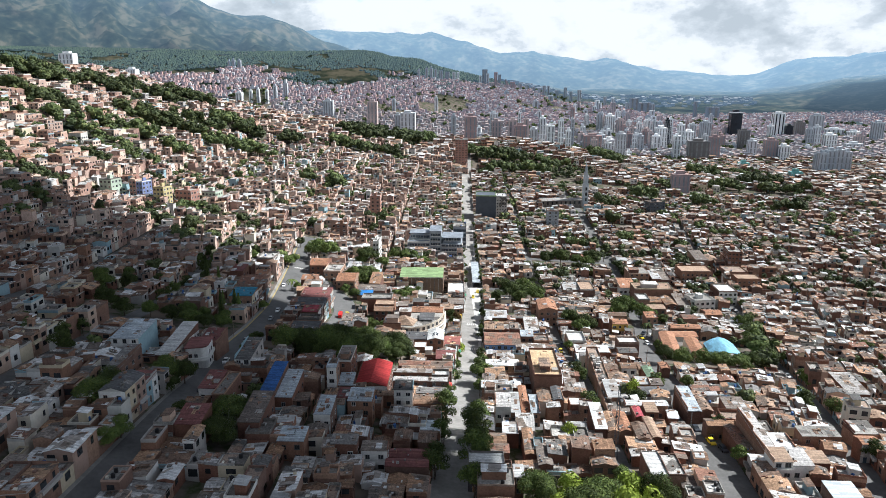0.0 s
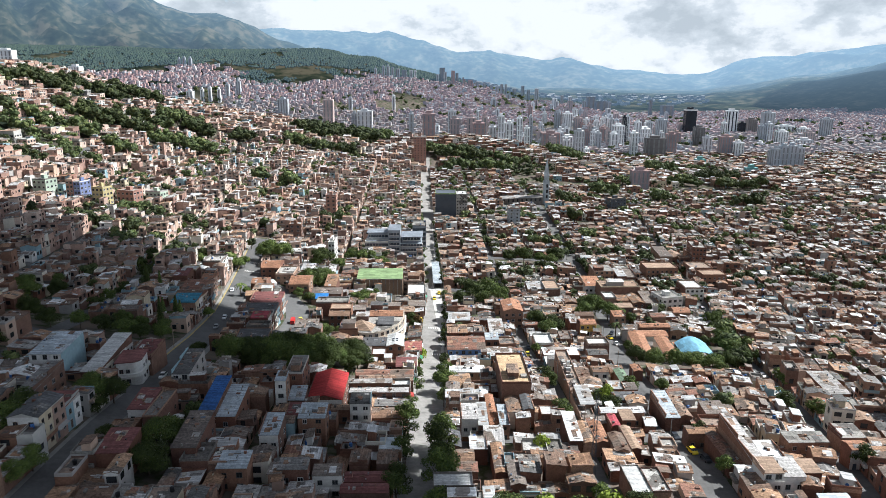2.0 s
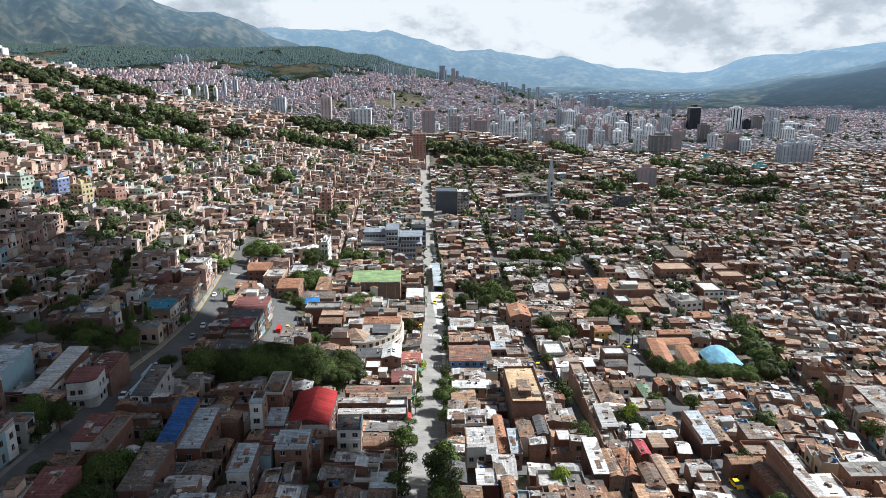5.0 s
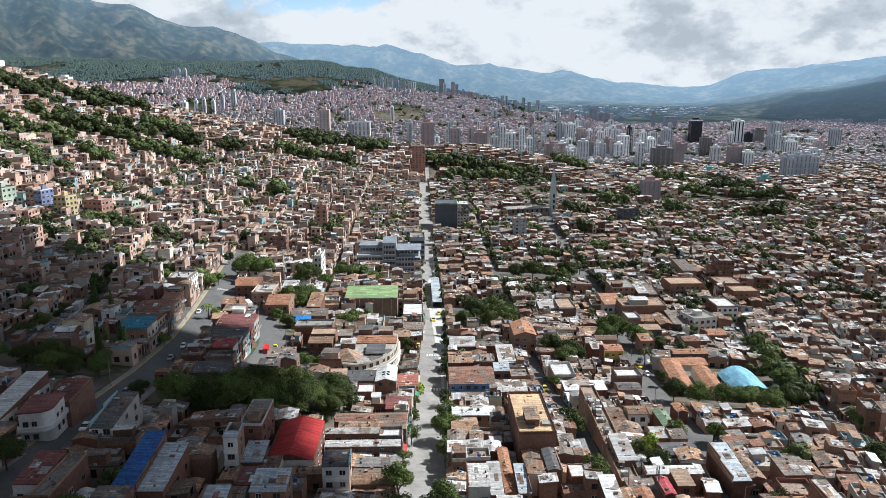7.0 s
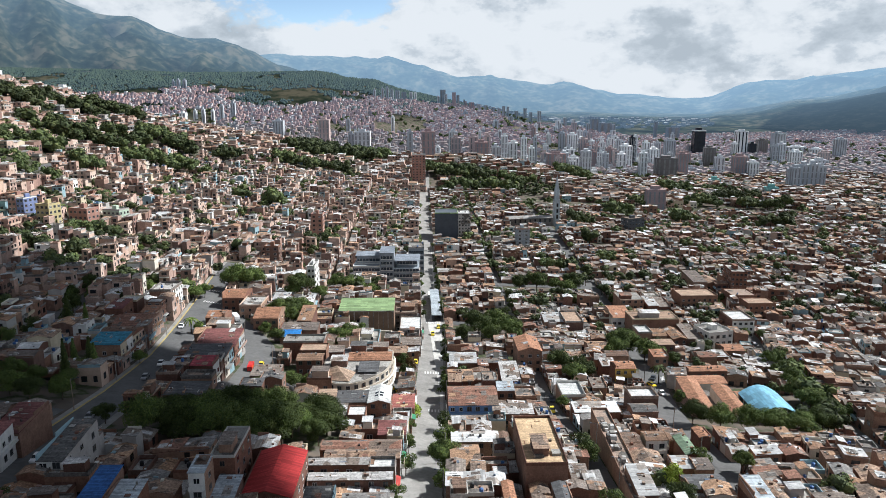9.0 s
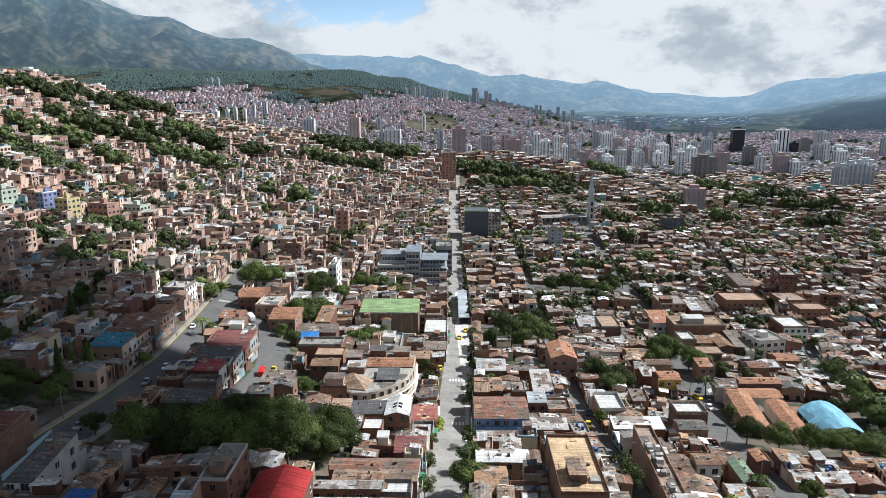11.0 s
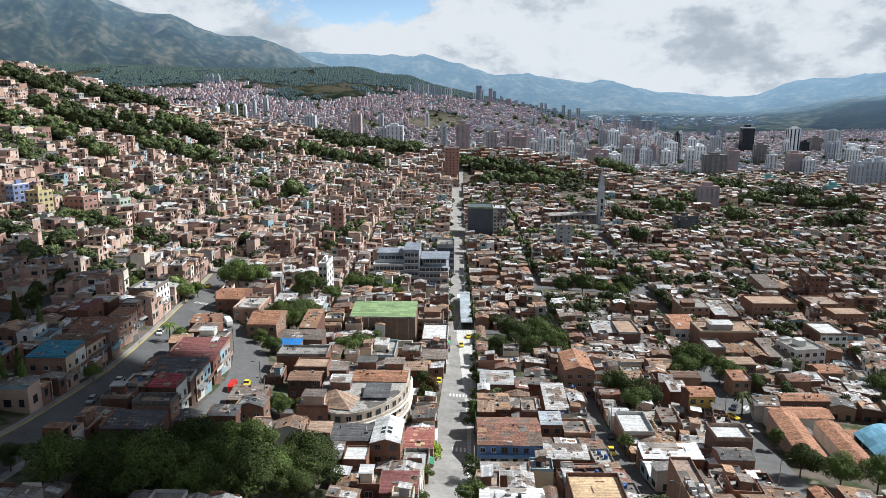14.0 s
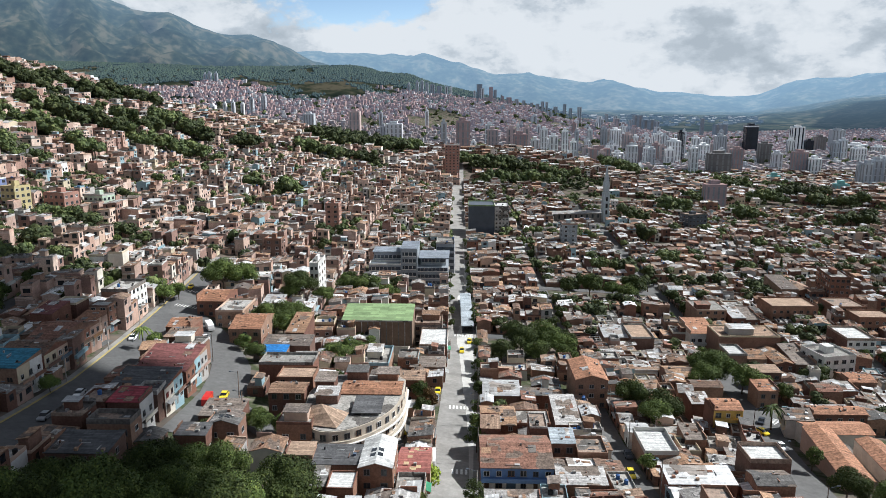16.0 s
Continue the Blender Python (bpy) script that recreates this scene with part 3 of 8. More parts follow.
def walls_of(kind, w, d, h, base, x=0.0, y=0.0):
    """Four walls with the gables or the slope of their roof, closed."""
    if kind == "gable_x":
        k = h + w * 0.5 * GX
        p = [(0, base), (w, base), (w, h), (w / 2, k), (0, h)]
        v = [(x + a, y, b) for a, b in p] + [(x + a, y + d, b) for a, b in p]
        return v, [(0, 1, 2, 3, 4), (9, 8, 7, 6, 5)] + [((i + 1) % 5, i, i + 5, (i + 1) % 5 + 5) for i in range(5)]
    if kind == "gable_y":
        k = h + d * 0.5 * GY
        p = [(0, base), (d, base), (d, h), (d / 2, k), (0, h)]
        v = [(x, y + a, b) for a, b in p] + [(x + w, y + a, b) for a, b in p]
        return v, [(4, 3, 2, 1, 0), (5, 6, 7, 8, 9)] + [(i, (i + 1) % 5, (i + 1) % 5 + 5, i + 5) for i in range(5)]
    up = SH * d if kind == "shed" else (0.0 if kind != "shed_back" else -SH * d)
    v, f = box(x, x + w, y, y + d, base, h)
    v = [(a, b, c + (up if i in (6, 7) else 0)) for i, (a, b, c) in enumerate(v)]
    return v, f


def roofs_of(kind, w, d, h, x=0.0, y=0.0, o=0.3, t=0.13):
    if kind == "gable_x":
        k, e = h + w * 0.5 * GX, h - 0.1 * GX
        v = [(x - 0.1, e), (x + w / 2, k), (x + w + 0.1, e), (x + w + 0.1, e + t), (x + w / 2, k + t), (x - 0.1, e + t)]
        v = [(a, y - o, b) for a, b in v] + [(a, y + d + 0.1, b) for a, b in v]
    elif kind == "gable_y":
        k, e = h + d * 0.5 * GY, h - o * GY
        v = [(y - o, e), (y + d / 2, k), (y + d + o, e), (y + d + o, e + t), (y + d / 2, k + t), (y - o, e + t)]
        v = [(x + w + 0.08, a, b) for a, b in v] + [(x - 0.08, a, b) for a, b in v]
    elif kind in ("shed", "shed_back"):
        up = SH * d if kind == "shed" else -SH * d
        return slope_slab(x - 0.1, x + w + 0.1, y - o, y + d + 0.1, h - o * up / d, h - o * up / d, h + up, h + up, t)
    else:
        return box(x + 0.02, x + w - 0.02, y + 0.02, y + d - 0.02, h - 0.05, h + 0.1)
    return v, [(0, 1, 4, 5), (1, 2, 3, 4), (11, 10, 7, 6), (10, 9, 8, 7), (1, 0, 6, 7), (2, 1, 7, 8), (4, 3, 9, 10), (5, 4, 10, 11), (3, 2, 8, 9), (0, 5, 11, 6)]


def parapet_of(w, d, h, p, x=0.0, y=0.0, q=0.14):
    ring = [(0, 0), (w, 0), (w, d), (0, d)]
    inner = [(q, q), (w - q, q), (w - q, d - q), (q, d - q)]
    v = [(x + a, y + b, z) for z in (h - 0.02, h + p) for a, b in ring] + [(x + a, y + b, z) for z in (h - 0.02, h + p) for a, b in inner]
    f = []
    for i in range(4):
        j = (i + 1) % 4
        f += [(i, j, j + 4, i + 4), (i + 4, j + 4, j + 12, i + 12), (j + 8, i + 8, i + 12, j + 12)]
    return v, f


def on_roof(kind, w, d, h, px, py):
    if kind == "gable_x":
        return h + GX * min(px, w - px)
    if kind == "gable_y":
        return h + GY * min(py, d - py)
    if kind in ("shed", "shed_back"):
        return h + (SH if kind == "shed" else -SH) * py
    return h


def clutter(kind, w, d, h, r, way, x=0.0, y=0.0):
    """Odd sheets, sheds and tanks on a roof: name, verts, faces, material."""
    out = []
    if kind == "flat":
        if r.random() < 0.55 and w > 3.5 and d > 4:
            a, c, e = r.uniform(0.35, 0.7) * w, r.uniform(0.25, 0.5) * d, r.uniform(1.9, 2.5)
            px, py = r.uniform(0.15, w - a - 0.15), r.uniform(0.2, d - c - 0.2)
            out.append(("rooftop_room", *box(x + px, x + px + a, y + py, y + py + c, h, h + e), M[r.choice(["brick", "brick", "paint"]), way]))
            out.append(("rooftop_cover", *slope_slab(x + px - 0.25, x + px + a + 0.25, y + py - 0.4, y + py + c + 0.25, h + e, h + e, h + e + 0.35, h + e + 0.35, 0.09),
                        M[r.choice(["zinc", "sheet", "tile"]), way]))
        for i in range(r.randint(0, 2)):
            px, py = r.uniform(0.4, w - 1.3), r.uniform(0.4, d - 1.3)
            k = 8
            ring = [(x + px + 0.45 + 0.45 * math.cos(2 * math.pi * j / k), y + py + 0.45 + 0.45 * math.sin(2 * math.pi * j / k)) for j in range(k)]
            v = [(a, b, h + 0.08) for a, b in ring] + [(a, b, h + 1.0) for a, b in ring] + [(x + px + 0.45, y + py + 0.45, h + 1.22)]
            out.append(("water_tank", v, [(j, (j + 1) % k, k + (j + 1) % k, k + j) for j in range(k)] + [(k + j, k + (j + 1) % k, 2 * k) for j in range(k)], TANK))
    else:
        for i in range(r.randint(0, 3) if way == "object" else r.randint(1, 5)):
            a, c = r.uniform(0.8, 2.2), r.uniform(1.2, 3.2)
            px, py = r.uniform(0.1, max(0.2, w - a)), r.uniform(0.1, max(0.2, d - c))
            if kind == "gable_x" and px < w / 2 < px + a or kind == "gable_y" and py < d / 2 < py + c or px + a > w or py + c > d:
                continue
            z = [on_roof(kind, w, d, h, q, s) + 0.135 for q, s in ((px, py), (px + a, py), (px + a, py + c), (px, py + c))]
            out.append(("roof_sheet", *slope_slab(x + px, x + px + a, y + py, y + py + c, *z, 0.05), M[r.choice(["zinc", "sheet", "sheet", "slab", "tile", "tile"]), way]))
    return out


TANK_ISLE = material("loose_plastic", [(0.03, 0.03, 0.032), (0.10, 0.13, 0.18), (0.42, 0.42, 0.41), (0.3, 0.15, 0.1)], 0.5, 2, 0.1, spread="island")
TANK = material("water_tank_plastic", [(0.02, 0.02, 0.022), (0.05, 0.12, 0.3), (0.3, 0.3, 0.3)], 0.5, 2, 0.1)


def pick(r, left=False):
    kind = r.choices(["gable_x", "gable_y", "shed", "shed_back", "flat"], [1.2, 2.6, 3, 2, 3.0])[0]
    if kind == "flat":
        return kind, "slab"
    return kind, r.choices(["tile", "sheet", "zinc"], [4.8, 4.0, 1.9] if not left else [4.8, 4.0, 1.8])[0]


LOOSE = Shape()


def litter(ob, kind, w, d, h, y, r, x=0.0):
    """Bricks, planks and buckets that lie about on a roof."""
    m = ob.matrix_basis
    for i in range(int(min(w * d, 70) / 8)):
        a, c, e = r.choice([(0.25, 0.3, 0.16), (0.4, 0.5, 0.3), (0.14, 1.8, 0.1), (1.6, 0.16, 0.1), (0.6, 0.6, 0.45), (0.3, 0.3, 0.5), (1.1, 0.8, 0.06)])
        px, py = r.uniform(0.3, max(0.4, w - a - 0.3)), r.uniform(0.3, max(0.4, d - c - 0.3))
        z = on_roof(kind, w, d, h, px + a / 2, py + c / 2) + 0.05
        v, f = box(x + px, x + px + a, y + py, y + py + c, z, z + e + 0.07)
        LOOSE.add([tuple(m @ Vector(q)) for q in v], f, r.choice([M["slab", "island"], M["sheet", "island"], M["brick", "island"], M["tile", "island"], M["slab", "island"], TANK_ISLE]))


def wing(ob, kind, lk, w, d, h, deep, wall, y, r, x=0.0, extra=True, roof_mat=None, prefix=""):
    part(prefix + "wall", Shape().add(*walls_of(kind, w, d, h, -deep, x, y), wall), ob)
    top = part(prefix + "roof", Shape().add(*roofs_of(kind, w, d, h, x, y), roof_mat or M[lk, "object"]), ob, ROOF_LOOK[lk] + " roof")
    if kind == "flat":
        part(prefix + "parapet", Shape().add(*parapet_of(w, d, h, r.uniform(0.4, 1.1), x, y), r.choice([wall, M["paint", "object"], M["slab", "object"]])), ob)
    if extra:
        litter(ob, kind, w, d, h, y, r, x)
    if kind != "flat" and r.random() < 0.42:
        k = 0.0 if r.random() < 0.5 else w - 0.16
        z = [on_roof(kind, w, d, h, k, q) + r.uniform(0.3, 0.55) for q in (0, d)]
        mid = on_roof(kind, w, d, h, k, d / 2) + 0.45
        part(prefix + "party_wall", Shape().add(*slope_slab(x + k - 0.03, x + k + 0.19, y - 0.03, y + d / 2, h - 0.6, h - 0.6, h - 0.6, h - 0.6, max(0.9, mid - h + 0.6)), wall)
             .add(*slope_slab(x + k - 0.03, x + k + 0.19, y + d / 2 + 0.003, y + d - 0.04, h - 0.6, h - 0.6, h - 0.6, h - 0.6, max(0.8, z[1] - h + 0.6)), wall), ob)
    if extra:
        for nm, v, f, mt in clutter(kind, w, d, h, r, "object", x, y):
            part(nm, Shape().add(v, f, mt), top)


def openings(ob, side, w, d, h, bays, storeys, r, doors=True, size=(1.0, 1.5), storey=2.75, lift=0.95):
    """Windows and doors along one side: f front, r right, l left."""
    length = w if side == "f" else d
    for st in range(storeys):
        for i in range(bays):
            m = (i + 0.5) * length / bays
            is_door = doors and st == 0 and i % 2 == 0
            o = part("door" if is_door else "window", DOOR if is_door else WINDOW, ob)
            sc = (r.choice([1.0, 1.1, 2.2]), 1, 2.15) if is_door else (r.uniform(*size), 1, r.uniform(1.1, 1.35))
            z0 = 0.05 if is_door else st * storey + lift
            if side == "f":
                p, q = (m, -0.07, z0), Euler((0, 0, 0))
            elif side == "r":
                p, q = (w, m, z0), Euler((0, 0, radians(90)))
            else:
                p, q = (0, m, z0), Euler((0, 0, radians(-90)))
            o.matrix_basis = Matrix.LocRotScale(p, q, sc)


def base_of(x, y, turn, w, d):
    c, s = math.cos(radians(turn)), math.sin(radians(turn))
    z = [level(x + c * a - s * b, y + s * a + c * b) for a in (0, w) for b in (0, d)]
    return sum(z) / 4, sum(z) / 4 - min(z) + 1.0


def house(x, y, turn, w, wings, label="", wall=None, front=None, r=rnd, group="terraced houses", name="house", bays=None, sides="", z=None, balcony=None, roof_mat=None):
    """A thing: its front runs from (x, y) along the turned x axis. wings: (depth, height, roof kind, roof look), front to back."""
    total = sum(a[0] for a in wings)
    z0, deep = base_of(x, y, turn, w, total)
    if z is not None:
        deep += z - z0
        z0 = z
    wall = wall or M["brick" if r.random() < 0.68 else "paint", "object"]
    front = front or (M["paint", "object"] if r.random() < 0.6 else wall)
    storeys = max(1, int(wings[0][1] / 2.6))
    text = label or "%s %s house with a %s roof" % (("one-storey", "two-storey", "three-storey", "four-storey", "tall")[min(storeys, 5) - 1], "bare brick" if front is wall else "painted-front", ROOF_LOOK[wings[0][3]])
    ob = root(name, x, y, z0, turn, text, "house" if name == "house" else name, group)
    o = 0.0
    for i, (d, h, kind, lk) in enumerate(wings):
        if kind == "yard":
            o += d
            continue
        wing(ob, kind, lk, w, d - 0.02, h, deep, wall, o, r, roof_mat=roof_mat if i == 0 else None, prefix="" if i == 0 else "rear_")
        o += d
    h = wings[0][1]
    part("facade", Shape().add(*box(0.02, w - 0.02, -0.07, -0.004, -deep, h - 0.06), front), ob)
    bays = bays or max(1, int(w / 2.6))
    openings(ob, "f", w, wings[0][0], h, bays, storeys, r)
    sides = sides or r.choice(["r", "l", "", "rl"])
    for s in sides:
        openings(ob, s, w, wings[0][0], h, max(1, int(wings[0][0] / 3.2)), storeys, r, doors=False)
    if storeys > 1 and (r.random() < 0.5 if balcony is None else balcony):
        bal = part("balcony", Shape().add(*box(0.3, w - 0.3, -0.95, -0.07, 2.62, 2.76), M["slab", "object"]), ob)
        part("balcony_rail", Shape().add(*box(0.3, w - 0.3, -0.95, -0.87, 2.76, 3.6), front), bal)
    return ob


def stuff_house(s, x, y, turn, w, wings, r, left=False, detail=True):
    """One of the many houses farther off, joined into its block."""
    c, q = math.cos(radians(turn)), math.sin(radians(turn))
    total = sum(a[0] for a in wings)
    z = level(x + c * w / 2 - q * total / 2, y + q * w / 2 + c * total / 2)
    place = (c, q, x, y, z)
    o = 0.0
    for i, (d, h, kind, lk) in enumerate(wings):
        if kind == "yard":
            o += d
            continue
        wall = M[("salmon" if left and y > 340 else "brick") if r.random() < ((0.8 if y > 330 else 0.62) if left else 0.74) else "paint", "island"]
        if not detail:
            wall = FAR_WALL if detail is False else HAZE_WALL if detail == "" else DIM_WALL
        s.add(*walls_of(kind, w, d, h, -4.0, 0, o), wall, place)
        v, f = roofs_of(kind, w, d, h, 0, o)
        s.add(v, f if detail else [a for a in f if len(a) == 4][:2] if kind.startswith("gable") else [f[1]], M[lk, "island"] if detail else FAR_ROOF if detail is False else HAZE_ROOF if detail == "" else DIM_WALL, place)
        if kind == "flat" and detail:
            s.add(*parapet_of(w, d, h, r.uniform(0.4, 1.1), 0, o), r.choice([wall, M["paint", "island"], M["slab", "island"]]), place)
        if detail and y < 620 and r.random() < 0.55:
            k = 0.0 if r.random() < 0.5 else w - 0.16
            s.add(*box(k - 0.03, k + 0.19, o - 0.03, o + d - 0.05, h - 0.5, h + max(0.45, SH * d * 0.6)), wall, place)
        if detail and y < 480:
            for q in range(int(w * d / 9)):
                a, c, e = r.uniform(0.2, 1.0), r.uniform(0.2, 1.0), r.uniform(0.1, 0.5)
                px, py = r.uniform(0.3, w - a - 0.3), r.uniform(0.3, max(0.4, d - c - 0.3))
                z1 = on_roof(kind, w, d, h, px + a / 2, py + c / 2) + 0.05
                s.add(*box(px, px + a, o + py, o + py + c, z1, z1 + e + 0.07), M[r.choice(["slab", "sheet", "brick", "paint", "zinc"]), "island"], place)
        if detail:
            for nm, v, f, mt in clutter(kind, w, d, h, r, "island", 0, o):
                s.add(v, f, mt, place)
        n = max(1, int(h / 2.7)) if detail else 0
        for st in range(n):
            for length, side in ((w, 0), (d, 1), (d, 2), (w, 3)):
                if side == 0 and i > 0 or side == 3 and i < len(wings) - 1:
                    continue
                k = max(1, int(length / 3.0))
                if st and y < 760 and r.random() < (0.5 if side == 0 else 0.3):
                    z0, z1, e = st * 2.75 - 0.12, st * 2.75 + r.choice([0.06, 0.8, 0.8]), r.uniform(0.5, 1.0)
                    bx = ((0.2, w - 0.2, -e, -0.01), (w + 0.01, w + e * 0.6, o + 0.2, o + d - 0.2), (-e * 0.6, -0.01, o + 0.2, o + d - 0.2), (0.2, w - 0.2, o + d + 0.01, o + d + e))[side]
                    s.add(*box(*bx, z0, z1), M[r.choice(["slab", "paint"]), "island"], place)
                for b in range(k):
                    if r.random() < 0.25:
                        continue
                    m, a, b0, b1 = (b + 0.5) * length / k, r.uniform(0.45, 1.15), st * 2.75 + r.uniform(0.3, 0.95), st * 2.75 + 2.2
                    if side in (0, 3):
                        yy = -0.04 if side == 0 else o + d + 0.04
                        v = [(m - a, yy, b0), (m + a, yy, b0), (m + a, yy, b1), (m - a, yy, b1)]
                    else:
                        xx = w + 0.04 if side == 1 else -0.04
                        v = [(xx, o + m - a, b0), (xx, o + m + a, b0), (xx, o + m + a, b1), (xx, o + m - a, b1)]
                    s.add(v, [(0, 1, 2, 3) if side in (0, 1) else (3, 2, 1, 0)], GLASS, place)
        o += d


def make_wings(r, deep, left=False):
    """A front part, then lower parts and small yards behind it."""
    st = r.choices([1, 2, 3, 4], [5.2, 5, 1.0, 0.05] if not left else [3.0, 5, 2.6, 0.4])[0]
    out, used = [], 0.0
    while used < deep - 2.0:
        d = min(r.uniform(3.0, 6.8), deep - used)
        if deep - used - d < 2.5:
            d = deep - used
        s = st if used == 0 else max(1, st - r.choice([0, 0, 1, 1, 2]))
        out.append((d, s * 2.72 + r.uniform(-0.3, 0.5), *pick(r, left)))
        used += d
        if r.random() < 0.42 and deep - used > 4:
            g = r.uniform(1.0, 2.6)
            out.append((g, 0, "yard", ""))
            used += g
    while out[-1][2] == "yard":
        out.pop()
    return out


# places kept free for the park, squares and single buildings: x0, x1, y0, y1
FREE = [(-72, -20, 230, 266), (75.5, 89, 297, 345), (-148, -90, 240, 262), (-150, -140, 270, 300), (-61, -38, 274, 301), (6, 24, 265, 276.6), (-44, 0, 462, 498), (-35, -8, 278, 313), (84, 127, 262, 318), (-97, -79, 196, 226), (78, 100, 330, 368),
        (13, 43, 366, 399), (7, 39, 626, 654), (70, 138, 700, 740), (50, 95, 466, 484), (14, 50, 138, 156), (-60, -50, 328, 382)]
PATHS = [(BEND_STREET, 7.5), (BEND_ARM, 6), ([(-20, 274), (-12, 292), (-7, 312), (-5.6, 340)], 3)]


def clash(x0, x1, y0, y1):
    """How much of a rectangle lies on kept ground."""
    area = max(0.1, (x1 - x0) * (y1 - y0))
    return sum(max(0, min(x1, b) - max(x0, a)) * max(0, min(y1, e) - max(y0, c)) for a, b, c, e in FREE) / area


def free(x, y, pad=0):
    if any(a - pad < x < b + pad and c - pad < y < d + pad for a, b, c, d in FREE):
        return False
    for line, wide in PATHS:
        for (ax, ay), (bx, by) in zip(line, line[1:]):
            t = max(0, min(1, ((x - ax) * (bx - ax) + (y - ay) * (by - ay)) / ((bx - ax) ** 2 + (by - ay) ** 2)))
            if math.hypot(x - ax - t * (bx - ax), y - ay - t * (by - ay)) < wide + pad:
                return False
    return True

# ---- single houses, each at its place ----
def flat_colour(name, c, rough=0.85, sheet=(4.0, 0.5), k=0.34, dark=0.42):
    c2 = tuple(min(1, v * 1.18) for v in c)
    return material(name, [c, c2], rough, 1.6, k, sheet=sheet, dark=dark)


HUES = {
    "white": (flat_colour("white_painted_roof", (0.52, 0.52, 0.505), dark=0.36, k=0.32), "white-painted"),
    "palewhite": (flat_colour("pale_blue_roof", (0.48, 0.53, 0.56), dark=0.6, k=0.08), "pale blue-white sheet"),
    "pale": (flat_colour("pale_grey_blue_roof", (0.36, 0.40, 0.43)), "pale grey-blue sheet"),
    "pink": (flat_colour("pinkish_terrace", (0.33, 0.235, 0.17)), "pinkish brown"),
    "maroon": (flat_colour("maroon_sheet_roof", (0.17, 0.07, 0.065)), "maroon sheet"),
    "red": (flat_colour("bright_red_sheet_roof", (0.30, 0.03, 0.03), dark=0.58, k=0.05), "bright red sheet"),
    "crimson": (flat_colour("crimson_sheet_roof", (0.34, 0.07, 0.085)), "pinkish red sheet"),
    "redpatch": (flat_colour("patched_red_roof", (0.33, 0.13, 0.11), k=0.3), "patched red and yellow"),
    "orange": (flat_colour("orange_tile_roof", (0.31, 0.16, 0.098), sheet=(4.0, 0.5), k=0.55), "orange clay-tiled"),
    "dark": (flat_colour("dark_fibre_cement", (0.10, 0.10, 0.103)), "dark grey sheet"),
    "tarp": (flat_colour("blue_tarpaulin", (0.03, 0.16, 0.42)), "blue tarpaulin"),
    "bluetile": (flat_colour("blue_green_sheet_roof", (0.05, 0.20, 0.29)), "blue-green sheet"),
    "blue": (flat_colour("blue_sheet_roof", (0.035, 0.10, 0.27)), "blue sheet"),
    "green": (flat_colour("green_sheet_roof", (0.22, 0.31, 0.15), k=0.12, sheet=(6.0, 1.2)), "green sheet"),
    "slab2": (M["slab", "object"], "grey concrete"),
    "tan": (flat_colour("tan_terrace", (0.43, 0.31, 0.19)), "tan concrete"),
    "sage": (flat_colour("sage_sheet_roof", (0.17, 0.235, 0.16), k=0.15), "sage green sheet"),
}
FRONTS = {"blue": material("blue_and_white_front", [(0.16, 0.28, 0.52), (0.18, 0.3, 0.55)], 0.8, 2, 0.08),
          "white": TRIM, "whitefront": TRIM, "whitegable": TRIM, "yellow": material("ochre_front", [(0.55, 0.36, 0.09), (0.58, 0.4, 0.12)], 0.8, 2, 0.08),
          "darkfront": material("dark_front", [(0.09, 0.09, 0.095), (0.1, 0.1, 0.1)], 0.7, 2, 0.08), "brickfront": M["brick", "object"]}
AWNINGS = [material("green_awning", [(0.05, 0.22, 0.12), (0.06, 0.25, 0.14)], 0.8, 2, 0.1), material("blue_awning", [(0.06, 0.14, 0.34), (0.07, 0.16, 0.38)], 0.8, 2, 0.1),
           material("red_awning", [(0.36, 0.05, 0.04), (0.4, 0.06, 0.05)], 0.8, 2, 0.1), material("grey_awning", [(0.3, 0.3, 0.29), (0.34, 0.34, 0.33)], 0.8, 2, 0.1)]
pr = random.Random(11)


